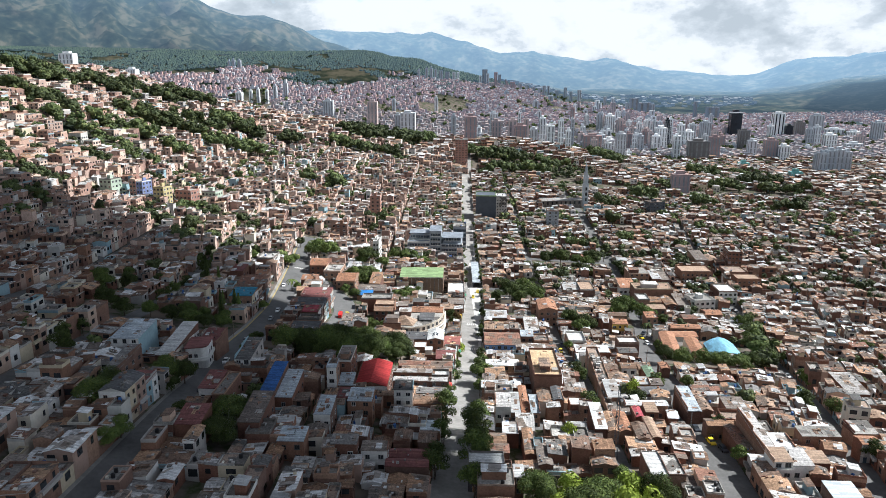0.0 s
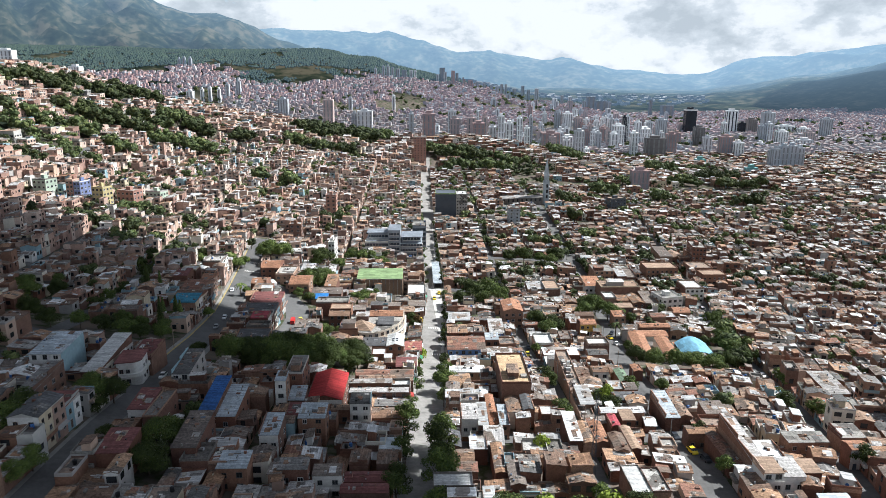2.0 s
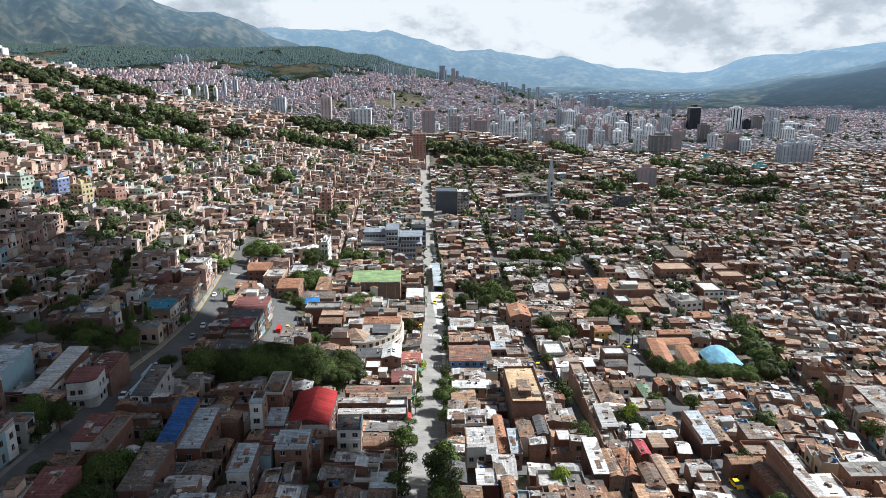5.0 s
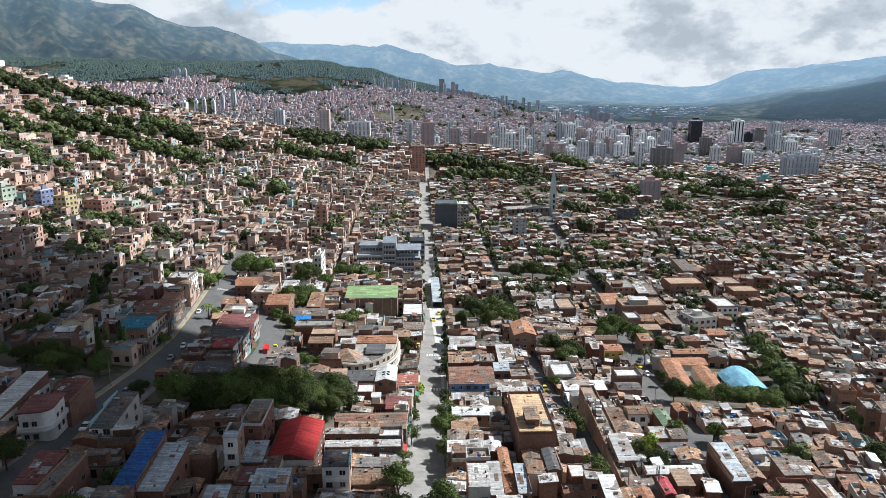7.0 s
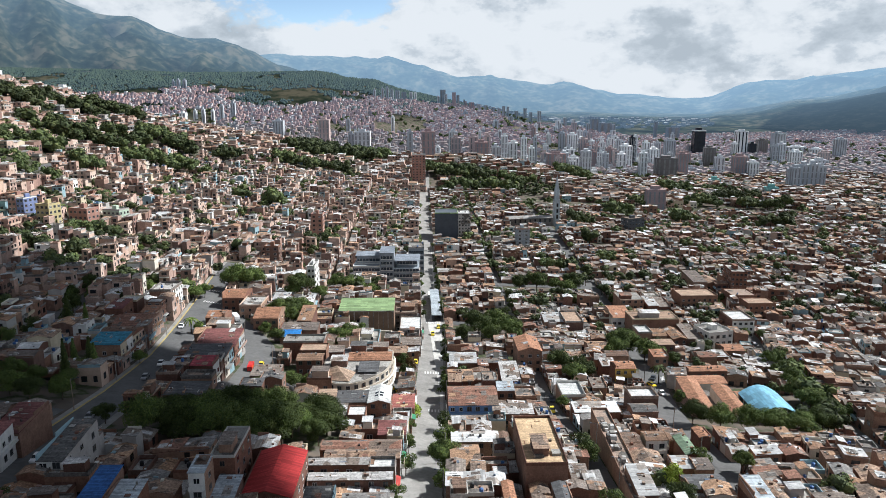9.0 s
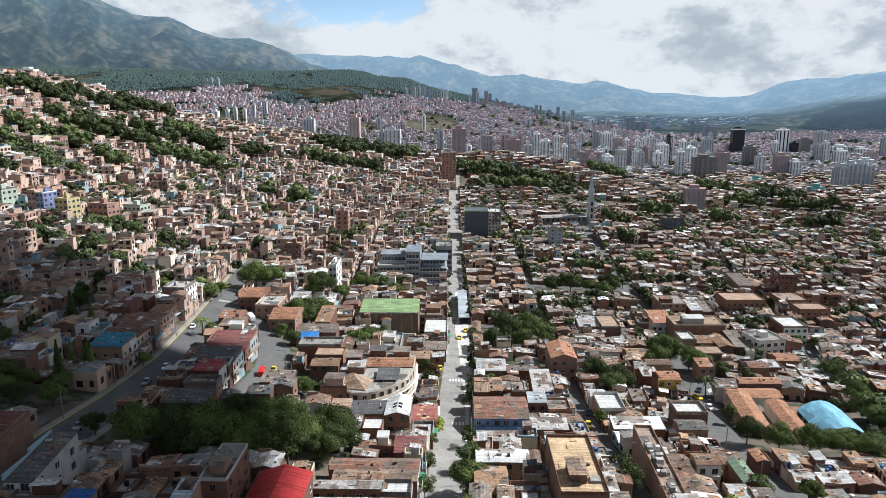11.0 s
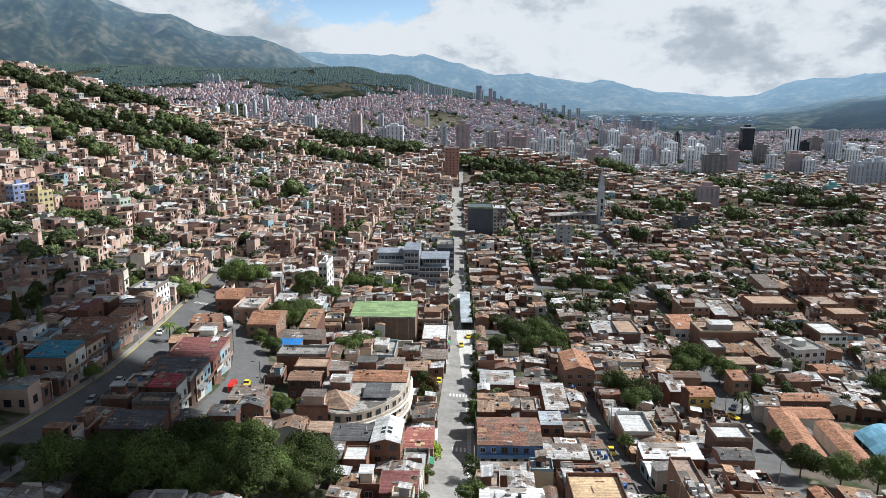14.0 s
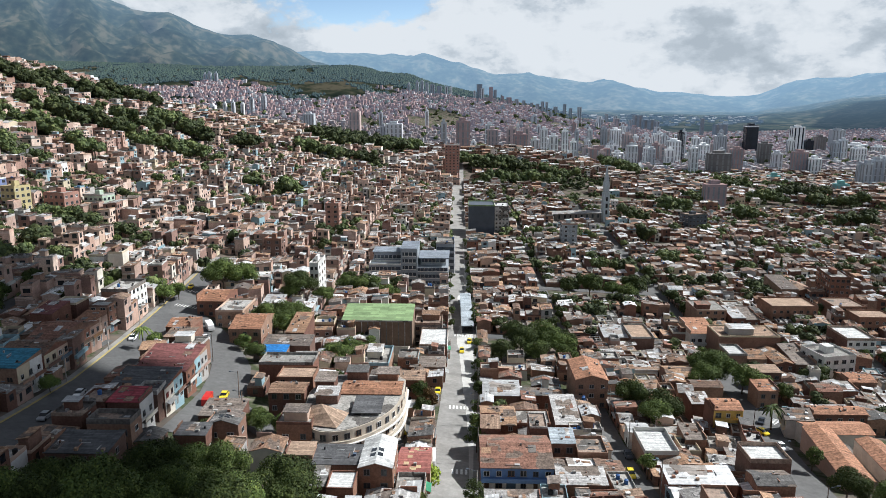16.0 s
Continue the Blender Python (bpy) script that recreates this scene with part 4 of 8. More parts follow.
def plot(x0, x1, y0, y1, h, kind, lk, note=""):
    """A house on the ground between x0, x1, y0 and y1."""
    FREE.append((x0, x1, y0, y1))
    w, d = x1 - x0, y1 - y0
    hue, words = HUES.get(lk, (M.get((lk, "object")), ROOF_LOOK.get(lk)))
    wall = M["brick", "object"] if note not in ("white",) or pr.random() < 0.5 else M["paint", "object"]
    st = max(1, int(h / 2.6))
    n = ("one-storey", "two-storey", "three-storey", "four-storey", "five-storey")[min(st, 5) - 1]
    text = "%s %s house with a %s roof" % (n, {"": "brick", "brickfront": "bare brick", "skylights": "brick", "blue": "blue-fronted", "white": "white-fronted", "whitefront": "narrow white-fronted",
                                                 "whitegable": "white-gabled", "yellow": "ochre-fronted", "darkfront": "dark-fronted"}[note], words)
    z, deep = base_of(x0, y0, 0, w, d)
    ob = root("house", x0, y0, z, 0, text, "house", "terraced houses")
    plain = note in ("", "skylights", "brickfront")
    wing(ob, kind, lk if lk in ROOF_LOOK else "sheet", w, d, h, deep + 0.6, wall, 0, pr, roof_mat=hue, extra=lk not in ("red", "white", "tarp", "blue", "green", "palewhite", "pink"))
    ob.children[1]["label"] = words + " roof"
    if lk == "redpatch":
        for i in range(12):
            px, py = pr.uniform(0.3, w - 1.4), pr.uniform(0.3, d - 1.2)
            if py < d / 2 < py + 0.8:
                continue
            zz = [on_roof(kind, w, d, h, px, q) + 0.135 for q in (py, py, py + 0.7, py + 0.7)]
            part("roof_sheet", Shape().add(*slope_slab(px, px + 1.0, py, py + 0.7, *zz, 0.04), PATCH), ob, "pale yellow sheet")
    if note == "skylights":
        for i in range(4):
            px, py = w * (0.3 + 0.22 * (i % 2)), d * (0.25 + 0.16 * (i // 2))
            q = w * 0.15
            px = min(px, w / 2 - q - 0.1) if i % 2 == 0 else max(px, w / 2 + 0.1)
            zz = [on_roof(kind, w, d, h, a, py) + 0.135 for a in (px, px + q, px + q, px)]
            part("skylight", Shape().add(*slope_slab(px, px + q, py, py + d * 0.1, *zz, 0.06), GLASS), ob.children[1], "dark glass skylight")
    if not plain:
        part("facade", Shape().add(*box(0.02, w - 0.02, -0.07, -0.004, -deep - 0.5, h - 0.06), FRONTS[note]), ob)
        openings(ob, "f", w, d, h, max(1, int(w / 2.3)), st, pr)
        if note == "blue":
            part("lower_front", Shape().add(*box(0.02, w - 0.02, -0.075, -0.002, -deep - 0.5, 2.6), TRIM), ob, "white-painted lower front")
        if note in ("whitefront", "yellow", "blue", "white"):
            for k in range(1, st):
                bal = part("balcony", Shape().add(*box(0.2, w - 0.2, -1.0, -0.07, k * 2.75 - 0.12, k * 2.75), FRONTS[note]), ob)
                part("balcony_rail", Shape().add(*box(0.2, w - 0.2, -1.0, -0.94, k * 2.75, k * 2.75 + 0.85), FRONTS[note]), bal)
    elif pr.random() < 0.75:
        openings(ob, "f", w, d, h, max(1, int(w / 2.7)), st, pr, doors=False)
    if at(2, y0) - 9 < x1 < at(2, y0) or at(-84, y0) - 13 < x1 < at(-84, y0) - 4 or -64 < x1 < -60 and 270 < y0 < 320:
        n = max(1, round(d / 4.6))
        for i in range(n):
            a, b = d * i / n + 0.03, d * (i + 1) / n - 0.03
            part("side_front", Shape().add(*box(w + 0.004, w + 0.07, a, b, -deep, h - 0.06 - pr.uniform(0, 0.3)), pr.choice([M["paint", "object"], M["paint", "object"], M["paint", "object"], M["brick", "object"], TRIM])), ob)
            if st > 1 and pr.random() < 0.7:
                bal = part("balcony", Shape().add(*box(w + 0.07, w + 0.95, a + 0.2, b - 0.2, 2.62, 2.76), M["slab", "object"]), ob)
                part("balcony_rail", Shape().add(*box(w + 0.88, w + 0.95, a + 0.2, b - 0.2, 2.76, 3.6), pr.choice([M["paint", "object"], M["brick", "object"], DOORM])), bal)
            elif pr.random() < 0.5:
                part("awning", Shape().add([(w + 0.07, a + 0.3, 2.75), (w + 1.1, a + 0.3, 2.35), (w + 1.1, b - 0.3, 2.35), (w + 0.07, b - 0.3, 2.75), (w + 0.07, a + 0.3, 2.82), (w + 1.1, a + 0.3, 2.42), (w + 1.1, b - 0.3, 2.42), (w + 0.07, b - 0.3, 2.82)], BOX, pr.choice(AWNINGS)), ob)
        openings(ob, "r", w + 0.07, d, h, max(1, int(d / 2.4)), st, pr, size=(0.9, 1.4))
    elif pr.random() < 0.75:
        openings(ob, "r", w, d, h, max(1, int(d / 4)), st, pr, doors=False)
    return ob


PATCH = material("pale_yellow_sheet", [(0.55, 0.42, 0.25), (0.6, 0.5, 0.3)], 0.8, 2, 0.1)
plot(10.2, 20.6, 325.0, 333.6, 5, "shed", "zinc")
plot(20.8, 29.8, 327.7, 334.8, 4.6, "shed_back", "sheet")
plot(9.0, 17.7, 302.4, 312.9, 5.2, "gable_y", "tile")
plot(17.9, 26.2, 304.4, 312.2, 4.8, "flat", "slab")
plot(8.3, 23.5, 276.7, 291.0, 5.6, "gable_y", "tile", "blue")
plot(23.6, 33.6, 271.8, 277.7, 4.2, "shed", "sheet")
plot(24.5, 30.0, 289.8, 295.9, 6, "shed", "pale")
plot(30.1, 36.7, 287.1, 295.0, 4.6, "flat", "slab")
plot(35.2, 40.0, 312.2, 318.2, 5, "gable_x", "zinc")
plot(28.1, 34.7, 308.8, 323.7, 4, "shed", "sheet")
plot(11.0, 20.6, 342.5, 349.1, 4.6, "shed", "pink")
plot(-9.6, -0.5, 362.0, 379.3, 7, "flat", "white")
plot(-11.7, -0.7, 346.3, 353.3, 4.5, "shed", "sheet")
plot(-25.1, -17.0, 336.9, 351.9, 5.5, "flat", "slab")
plot(-27.2, -21.2, 315.6, 323.7, 7, "shed_back", "maroon")
plot(-21.1, -14.0, 316.0, 323.8, 6, "flat", "pink")
plot(-14.5, -5.8, 323.9, 329.3, 7, "shed", "tile")
plot(-24.2, -9.9, 298.3, 305.9, 10.6, "gable_y", "orange")
plot(-24.3, -15.2, 266.2, 272.7, 6, "shed", "dark")
plot(-29.7, -24.4, 267.4, 271.7, 6, "shed", "pink")
plot(-20.0, -15.1, 257.7, 263.7, 5, "flat", "white")
plot(-23.3, -20.6, 259.7, 266.1, 4, "shed", "sheet")
plot(-8.5, -1.9, 271.2, 281.3, 5, "gable_y", "redpatch")
plot(-8.1, -2.6, 262.0, 269.8, 3.6, "flat", "slab")
plot(-15.1, -8.6, 264.0, 275.6, 8, "gable_x", "white", "skylights")
plot(-34.8, -27.3, 280.3, 288.6, 7, "flat", "slab")
plot(-50.6, -44.8, 351.2, 367.0, 7, "shed", "tile")
plot(-55.8, -41.1, 342.2, 349.7, 5, "shed", "sheet")
plot(-54.5, -47.1, 335.9, 342.1, 3.6, "shed", "tarp")
plot(-49.8, -35.3, 319.4, 327.0, 7, "flat", "slab")
plot(-41.7, -32.6, 307.0, 314.1, 8, "flat", "pink")
plot(-40.8, -32.3, 296.0, 302.2, 8, "gable_y", "tile")
plot(-86.5, -77.1, 373.1, 388.1, 6, "gable_y", "orange")
plot(-67.7, -57.8, 349.4, 365.3, 6, "gable_y", "orange")
plot(-84.3, -76.8, 342.5, 352.2, 5, "gable_y", "orange")
plot(-77.0, -67.8, 363.9, 378.3, 6, "flat", "slab")
plot(-67.9, -60.7, 385.1, 394.3, 5, "shed", "zinc")
plot(-81.0, -72.4, 333.0, 339.8, 5, "shed", "tile")
plot(-76.2, -67.7, 326.1, 332.9, 5, "flat", "slab")
plot(-76.5, -63.0, 308.1, 318.0, 6.4, "shed", "maroon")
plot(-75.0, -62.0, 301.1, 306.8, 6.0, "shed", "maroon")
plot(-74.5, -61.4, 287.5, 297.6, 6.2, "shed", "dark")
plot(-68.1, -61.4, 275.7, 282.0, 7.4, "shed", "crimson")
plot(-73.9, -68.4, 275.1, 281.9, 6, "flat", "slab")
plot(-75.2, -69.3, 268.2, 274.0, 5.5, "flat", "slab")
plot(-67.5, -59.0, 266.6, 271.3, 6, "flat", "slab")
plot(-68.1, -57.0, 253.8, 260.7, 5.5, "shed", "dark")
plot(-47.6, -41.0, 274.7, 280.0, 6.5, "gable_x", "sheet", "skylights")
plot(-52.4, -46.0, 270.1, 274.6, 5, "shed", "dark")
plot(-53.3, -44.2, 285.2, 292.4, 4, "shed", "sheet")
plot(-111.3, -102.6, 358.1, 371.4, 8, "flat", "slab")
plot(-115.8, -108.6, 338.7, 345.8, 7, "flat", "white")
plot(-105.2, -99.6, 339.1, 344.4, 8, "flat", "white")
plot(-103.2, -97.6, 327.7, 334.7, 7, "shed", "orange")
plot(-115.3, -108.9, 326.9, 336.3, 7, "shed", "maroon")
plot(-106.5, -95.6, 310.5, 326.5, 6, "gable_y", "tile")
plot(-104.5, -93.4, 296.7, 307.1, 6, "gable_y", "tile")
plot(-101.2, -91.4, 283.7, 292.8, 7, "shed", "bluetile")
plot(45.6, 53.2, 290.0, 301.7, 4.6, "flat", "white")
plot(46.2, 60.0, 274.0, 280.1, 4.6, "shed", "zinc")
plot(65.4, 74.0, 281.5, 289.1, 7, "flat", "white")
plot(63.8, 71.6, 274.0, 279.8, 5, "gable_y", "sheet")
plot(57.7, 62.6, 299.5, 306.5, 5, "shed", "sheet")
plot(68.9, 76.4, 313.1, 320.2, 8.5, "gable_y", "orange", "yellow")
plot(67.2, 72.6, 324.5, 331.1, 6, "shed", "sheet")
plot(56.4, 63.2, 323.8, 332.0, 5, "gable_y", "orange")
plot(96.2, 102.4, 374.9, 384.9, 6.4, "flat", "white")
plot(102.6, 109.1, 374.9, 384.9, 5.6, "gable_y", "tile")
plot(97.0, 118.7, 387.2, 400.0, 10, "flat", "tile")
plot(110.5, 117.0, 371.0, 386.9, 5.6, "gable_x", "tile")
plot(117.2, 124.0, 371.0, 386.9, 6, "shed", "sheet")
plot(148.5, 159.2, 397.7, 412.8, 8.5, "flat", "white", "white")
plot(98.7, 113.4, 322.0, 327.1, 6, "gable_y", "orange")
plot(112.2, 119.7, 345.8, 352.3, 5, "gable_y", "tile")
plot(127.1, 136.4, 357.2, 365.6, 5, "gable_y", "orange")
plot(119.8, 125.1, 347.4, 353.4, 5, "shed", "zinc")
plot(104.4, 117.0, 433.7, 449.0, 8, "flat", "slab")
plot(118.0, 123.7, 429.9, 443.5, 6.4, "shed", "zinc")
plot(123.9, 129.7, 429.9, 443.5, 6, "shed", "sheet")
plot(57.7, 66.7, 396.4, 407.7, 4.5, "shed", "zinc")
plot(66.8, 75.2, 391.7, 408.1, 6, "flat", "pink")
plot(68.8, 83.2, 352.4, 361.6, 5, "gable_y", "tile")
plot(73.4, 82.6, 343.0, 348.5, 5, "gable_y", "tile")
plot(36.7, 45.9, 332.2, 348.0, 9, "gable_x", "orange")
plot(97.9, 106.8, 358.4, 363.8, 6, "shed", "pink")
plot(91.7, 97.6, 339.9, 347.0, 6, "shed", "orange")
plot(91.0, 100.9, 400.1, 414.8, 7, "shed", "orange", "white")
plot(140.3, 160.5, 443.8, 458.7, 9, "flat", "pink", "brickfront")
plot(162.8, 171.4, 485.1, 505.7, 8, "shed", "sheet")
plot(171.6, 181.0, 487.1, 503.7, 7, "gable_x", "tile")
plot(172.9, 186.8, 453.4, 468.6, 8, "flat", "slab")
plot(172.0, 186.9, 432.0, 443.2, 9, "flat", "pink")
plot(-34.4, -24.2, 201.5, 219.8, 6.5, "gable_x", "red", "whitegable")
plot(-38.9, -34.4, 197.8, 205.3, 6, "shed", "pale")
plot(-27.9, -11.1, 219.9, 222.2, 6, "shed", "sheet")
plot(-11.0, -5.3, 219.9, 224.8, 6.5, "flat", "white")
plot(-23.6, -5.6, 214.8, 217.2, 5.5, "shed", "sheet")
plot(-21.4, -15.7, 195.9, 201.5, 8.5, "shed", "sheet", "white")
plot(-15.3, -5.8, 204.7, 208.0, 5.5, "shed", "sheet")
plot(-15.6, -6.2, 198.2, 204.5, 4.5, "gable_y", "tile")
plot(-33.2, -26.3, 182.3, 189.2, 8, "shed", "pale")
plot(-37.3, -33.2, 187.1, 192.8, 6, "shed", "maroon")
plot(-23.7, -4.4, 232.7, 237.2, 5.5, "gable_y", "tile")
plot(-22.0, -4.5, 227.3, 231.3, 5.5, "gable_y", "tile")
plot(-10.7, -3.6, 243.2, 249.8, 6.5, "shed", "maroon")
plot(-15.0, -10.8, 244.8, 250.4, 5.5, "flat", "slab")
plot(-41.9, -38.9, 196.7, 202.0, 11.5, "shed", "pale", "whitefront")
plot(-41.0, -36.1, 206.3, 219.0, 11, "flat", "slab", "brickfront")
plot(-27.3, -21.9, 198.4, 201.4, 4.5, "gable_y", "tile")
plot(8.6, 18.9, 259.2, 263.6, 5, "shed", "sheet")
plot(8.0, 20.3, 244.2, 249.7, 5.5, "gable_y", "zinc")
plot(7.3, 14.4, 227.5, 238.5, 5.5, "gable_y", "tile")
plot(14.7, 20.8, 227.6, 231.3, 5, "flat", "slab")
big_house = plot(23.4, 32.6, 218.1, 241.5, 11, "flat", "tan", "brickfront")
for px, py, a, c in ((3.6, 11.0, 1.6, 2.4), (2.2, 3.2, 2.2, 1.6), (6.4, 4.0, 2.0, 2.2)):
    part("roof_hatch", Shape().add(*box(px, px + a, py, py + c, 11.05, 11.7), M["slab", "object"]), big_house)
plot(16.7, 20.2, 223.0, 227.5, 5, "flat", "white")
plot(6.6, 10.2, 209.9, 216.0, 6, "flat", "slab")
plot(10.2, 15.7, 210.5, 215.0, 6, "flat", "slab")
plot(9.5, 14.2, 194.2, 201.9, 7.5, "shed", "sheet", "white")
plot(14.2, 16.9, 192.7, 203.9, 6.5, "shed", "zinc")
plot(17.8, 20.3, 197.3, 216.8, 5, "gable_x", "orange")
plot(20.4, 23.1, 195.2, 205.2, 5.5, "shed", "pale")
plot(24.0, 28.1, 209.8, 217.8, 4.5, "gable_x", "tile")
plot(28.2, 31.5, 204.4, 214.0, 6.5, "gable_x", "dark")
plot(33.3, 37.1, 202.9, 208.4, 5, "flat", "white")
plot(34.4, 37.6, 227.5, 237.1, 4.5, "shed", "zinc")
plot(34.4, 38.5, 222.1, 227.4, 5, "shed", "sheet")
plot(47.5, 52.0, 214.9, 226.0, 4.5, "shed", "zinc")
plot(58.3, 67.3, 215.3, 220.9, 5.5, "gable_y", "dark")
plot(66.4, 70.0, 238.0, 248.0, 5, "gable_x", "sage")
plot(58.5, 64.1, 245.0, 249.8, 6, "gable_y", "tile", "white")
plot(51.6, 59.0, 228.4, 237.4, 4.5, "gable_x", "tile")
plot(75.4, 78.7, 252.3, 258.0, 4.5, "gable_x", "orange")
plot(50.8, 63.5, 204.5, 207.3, 5, "shed", "zinc")
plot(51.6, 54.2, 194.5, 201.2, 5, "gable_x", "crimson")
plot(55.5, 59.3, 197.6, 203.0, 5.5, "shed", "pink")
plot(59.7, 64.5, 227.9, 232.9, 5, "shed", "zinc")
plot(64.5, 69.0, 227.1, 231.5, 5, "shed", "sheet")
plot(49.6, 55.7, 254.0, 261.0, 4.5, "gable_y", "sheet")
plot(52.3, 57.7, 243.1, 252.1, 4.5, "gable_y", "tile")
plot(1.2, 10.1, 154.2, 159.8, 8, "flat", "white", "darkfront")
plot(3.3, 11.9, 144.1, 151.4, 8, "flat", "slab")
plot(3.1, 11.7, 172.3, 178.1, 5, "gable_y", "tile")
plot(11.0, 15.5, 179.6, 185.0, 5, "shed", "zinc")
plot(2.7, 8.7, 179.1, 186.9, 6, "gable_x", "dark")
plot(16.3, 19.2, 167.1, 181.4, 5, "gable_x", "tile")
plot(3.0, 12.1, 166.9, 170.6, 5, "shed", "tile")
plot(-12.1, -6.3, 172.0, 179.4, 6.5, "flat", "palewhite")
plot(-25.7, -19.0, 157.1, 161.0, 6, "shed", "sheet", "white")
plot(-33.0, -26.5, 156.0, 159.9, 7, "shed", "sheet")
plot(-18.9, -7.8, 158.7, 162.6, 5, "gable_y", "maroon")
plot(-19.3, -8.6, 153.7, 157.0, 5, "gable_y", "maroon")
plot(19.2, 22.9, 160.8, 170.7, 5, "gable_x", "sheet")
plot(23.9, 27.8, 169.8, 174.0, 5, "shed", "sheet")
plot(12.0, 14.4, 148.5, 153.1, 8, "shed", "zinc")
plot(44.6, 48.4, 183.7, 195.2, 5, "gable_x", "orange")
plot(48.4, 52.2, 178.1, 187.3, 5, "gable_x", "tile")
plot(52.6, 55.5, 179.5, 191.4, 5, "gable_x", "pink")
plot(37.8, 41.3, 184.3, 197.7, 5.5, "shed", "zinc")
plot(41.3, 44.6, 183.5, 195.0, 5, "gable_x", "tile")
plot(46.5, 50.8, 156.3, 167.7, 5, "flat", "white")
plot(50.8, 55.1, 156.4, 166.4, 5, "flat", "slab")
plot(58.3, 63.0, 172.9, 178.0, 5, "gable_y", "tile")
plot(78.7, 82.0, 165.0, 188.0, 7, "shed", "sheet", "brickfront")
plot(74.9, 78.5, 171.0, 187.0, 4.6, "gable_x", "tile")
plot(77.3, 82.0, 159.3, 165.1, 8, "shed", "pink", "white")
plot(83.1, 88.1, 169.1, 177.6, 6, "shed", "zinc")
plot(82.0, 87.4, 159.4, 166.5, 7, "shed", "sheet", "white")
plot(87.5, 93.2, 162.8, 168.0, 6, "shed", "pink")
plot(94.0, 104.7, 179.9, 184.5, 6, "shed", "slab2")
plot(130.3, 137.6, 223.4, 237.7, 6, "shed", "sheet")
plot(144.7, 149.6, 269.7, 279.8, 7, "flat", "white", "white")
plot(111.3, 118.1, 185.2, 191.6, 5, "shed", "slab2")
plot(107.7, 112.8, 175.0, 179.4, 6, "gable_y", "orange", "white")
plot(85.1, 91.8, 144.7, 151.2, 6, "shed", "palewhite")
plot(71.0, 79.6, 188.5, 192.6, 5, "gable_y", "tile")
plot(69.1, 73.4, 201.0, 215.3, 5.6, "shed", "pale")
plot(73.5, 77.8, 203.0, 216.3, 5, "gable_x", "tile")
plot(81.2, 87.8, 201.8, 208.3, 6, "shed", "sheet")
plot(-92.0, -85.2, 159.5, 170.5, 8.8, "gable_x", "dark", "white")
plot(-92.5, -85.4, 171.0, 178.0, 6.2, "shed", "maroon", "white")
plot(-110.0, -101.2, 201.0, 214.5, 8.0, "shed", "pale", "white")
plot(-71.5, -66.6, 201.0, 215.5, 8.0, "shed", "sheet", "white")
plot(-57.4, -51.8, 160.0, 174.5, 6.8, "shed", "sheet")
plot(-46.0, -39.4, 154.7, 160.8, 6.0, "shed", "pale")
plot(-73.2, -68.2, 175.7, 185.4, 6.8, "shed", "maroon", "white")
plot(-67.8, -64.4, 171.0, 185.4, 7.6, "flat", "slab", "brickfront")
plot(-71.0, -64.4, 153.2, 162.2, 6.6, "shed", "maroon")
plot(-40.6, -36.0, 171.3, 180.6, 7.0, "shed", "pale", "white")
plot(-101.5, -97.2, 178.5, 194.5, 5.6, "shed", "sheet")

# ---- single buildings ----
def clear(x0, x1, y0, y1):
    FREE.append((x0, x1, y0, y1))


def solid(name, x0, x1, y0, y1, h, label, category="building", z=None, turn=0):
    z0, deep = base_of(x0, y0, turn, x1 - x0, y1 - y0)
    if z is not None:
        deep, z0 = deep + z - z0, z
    clear(x0, x1, y0, y1)
    return root(name, x0, y0, z0, turn, label, category), x1 - x0, y1 - y0, deep + 0.5


# the sports hall with the green roof
OCHRE = material("brown_hall_wall", [(0.2, 0.14, 0.1), (0.23, 0.16, 0.12)], 0.9, 1.2, 0.12)
ob, w, d, deep = solid("sports_hall", -36.2, -12.4, 370, 384, 11, "long brown hall with a pale green sheet roof")
part("wall", Shape().add(*walls_of("shed", w, d, 10.2, -deep), OCHRE), ob)
part("roof", Shape().add(*roofs_of("shed", w, d, 10.2, o=0.5, t=0.3), HUES["green"][0]), ob, "pale green sheet roof")
for i in range(12):
    x = 0.3 + i * (w - 0.9) / 11
    part("pilaster", Shape().add(*box(x, x + 0.3, -0.22, -0.002, -deep, 10.0), M["slab", "object"]), ob)
part("plinth", Shape().add(*box(0, w, -0.3, -0.004, -deep, 1.4), OCHRE), ob)
part("fascia", Shape().add(*box(-0.1, w + 0.1, -0.62, -0.5, 9.85, 10.4), M["slab", "object"]), ob)
ob, w, d, deep = solid("office_block", -12.2, -2.6, 381.5, 392, 8, "grey concrete block beside the green-roofed hall")
wing(ob, "flat", "slab", w, d, 8.5, deep, M["slab", "object"], 0, pr)
openings(ob, "f", w, d, 8, 5, 3, pr, doors=False)
ob, w, d, deep = solid("court_wall", -26, -13, 358, 366, 3, "low beige wall round a small court", "wall")
part("wall", Shape().add(*parapet_of(w, d, 0, 2.6, q=0.3), M["paint", "object"]), ob)

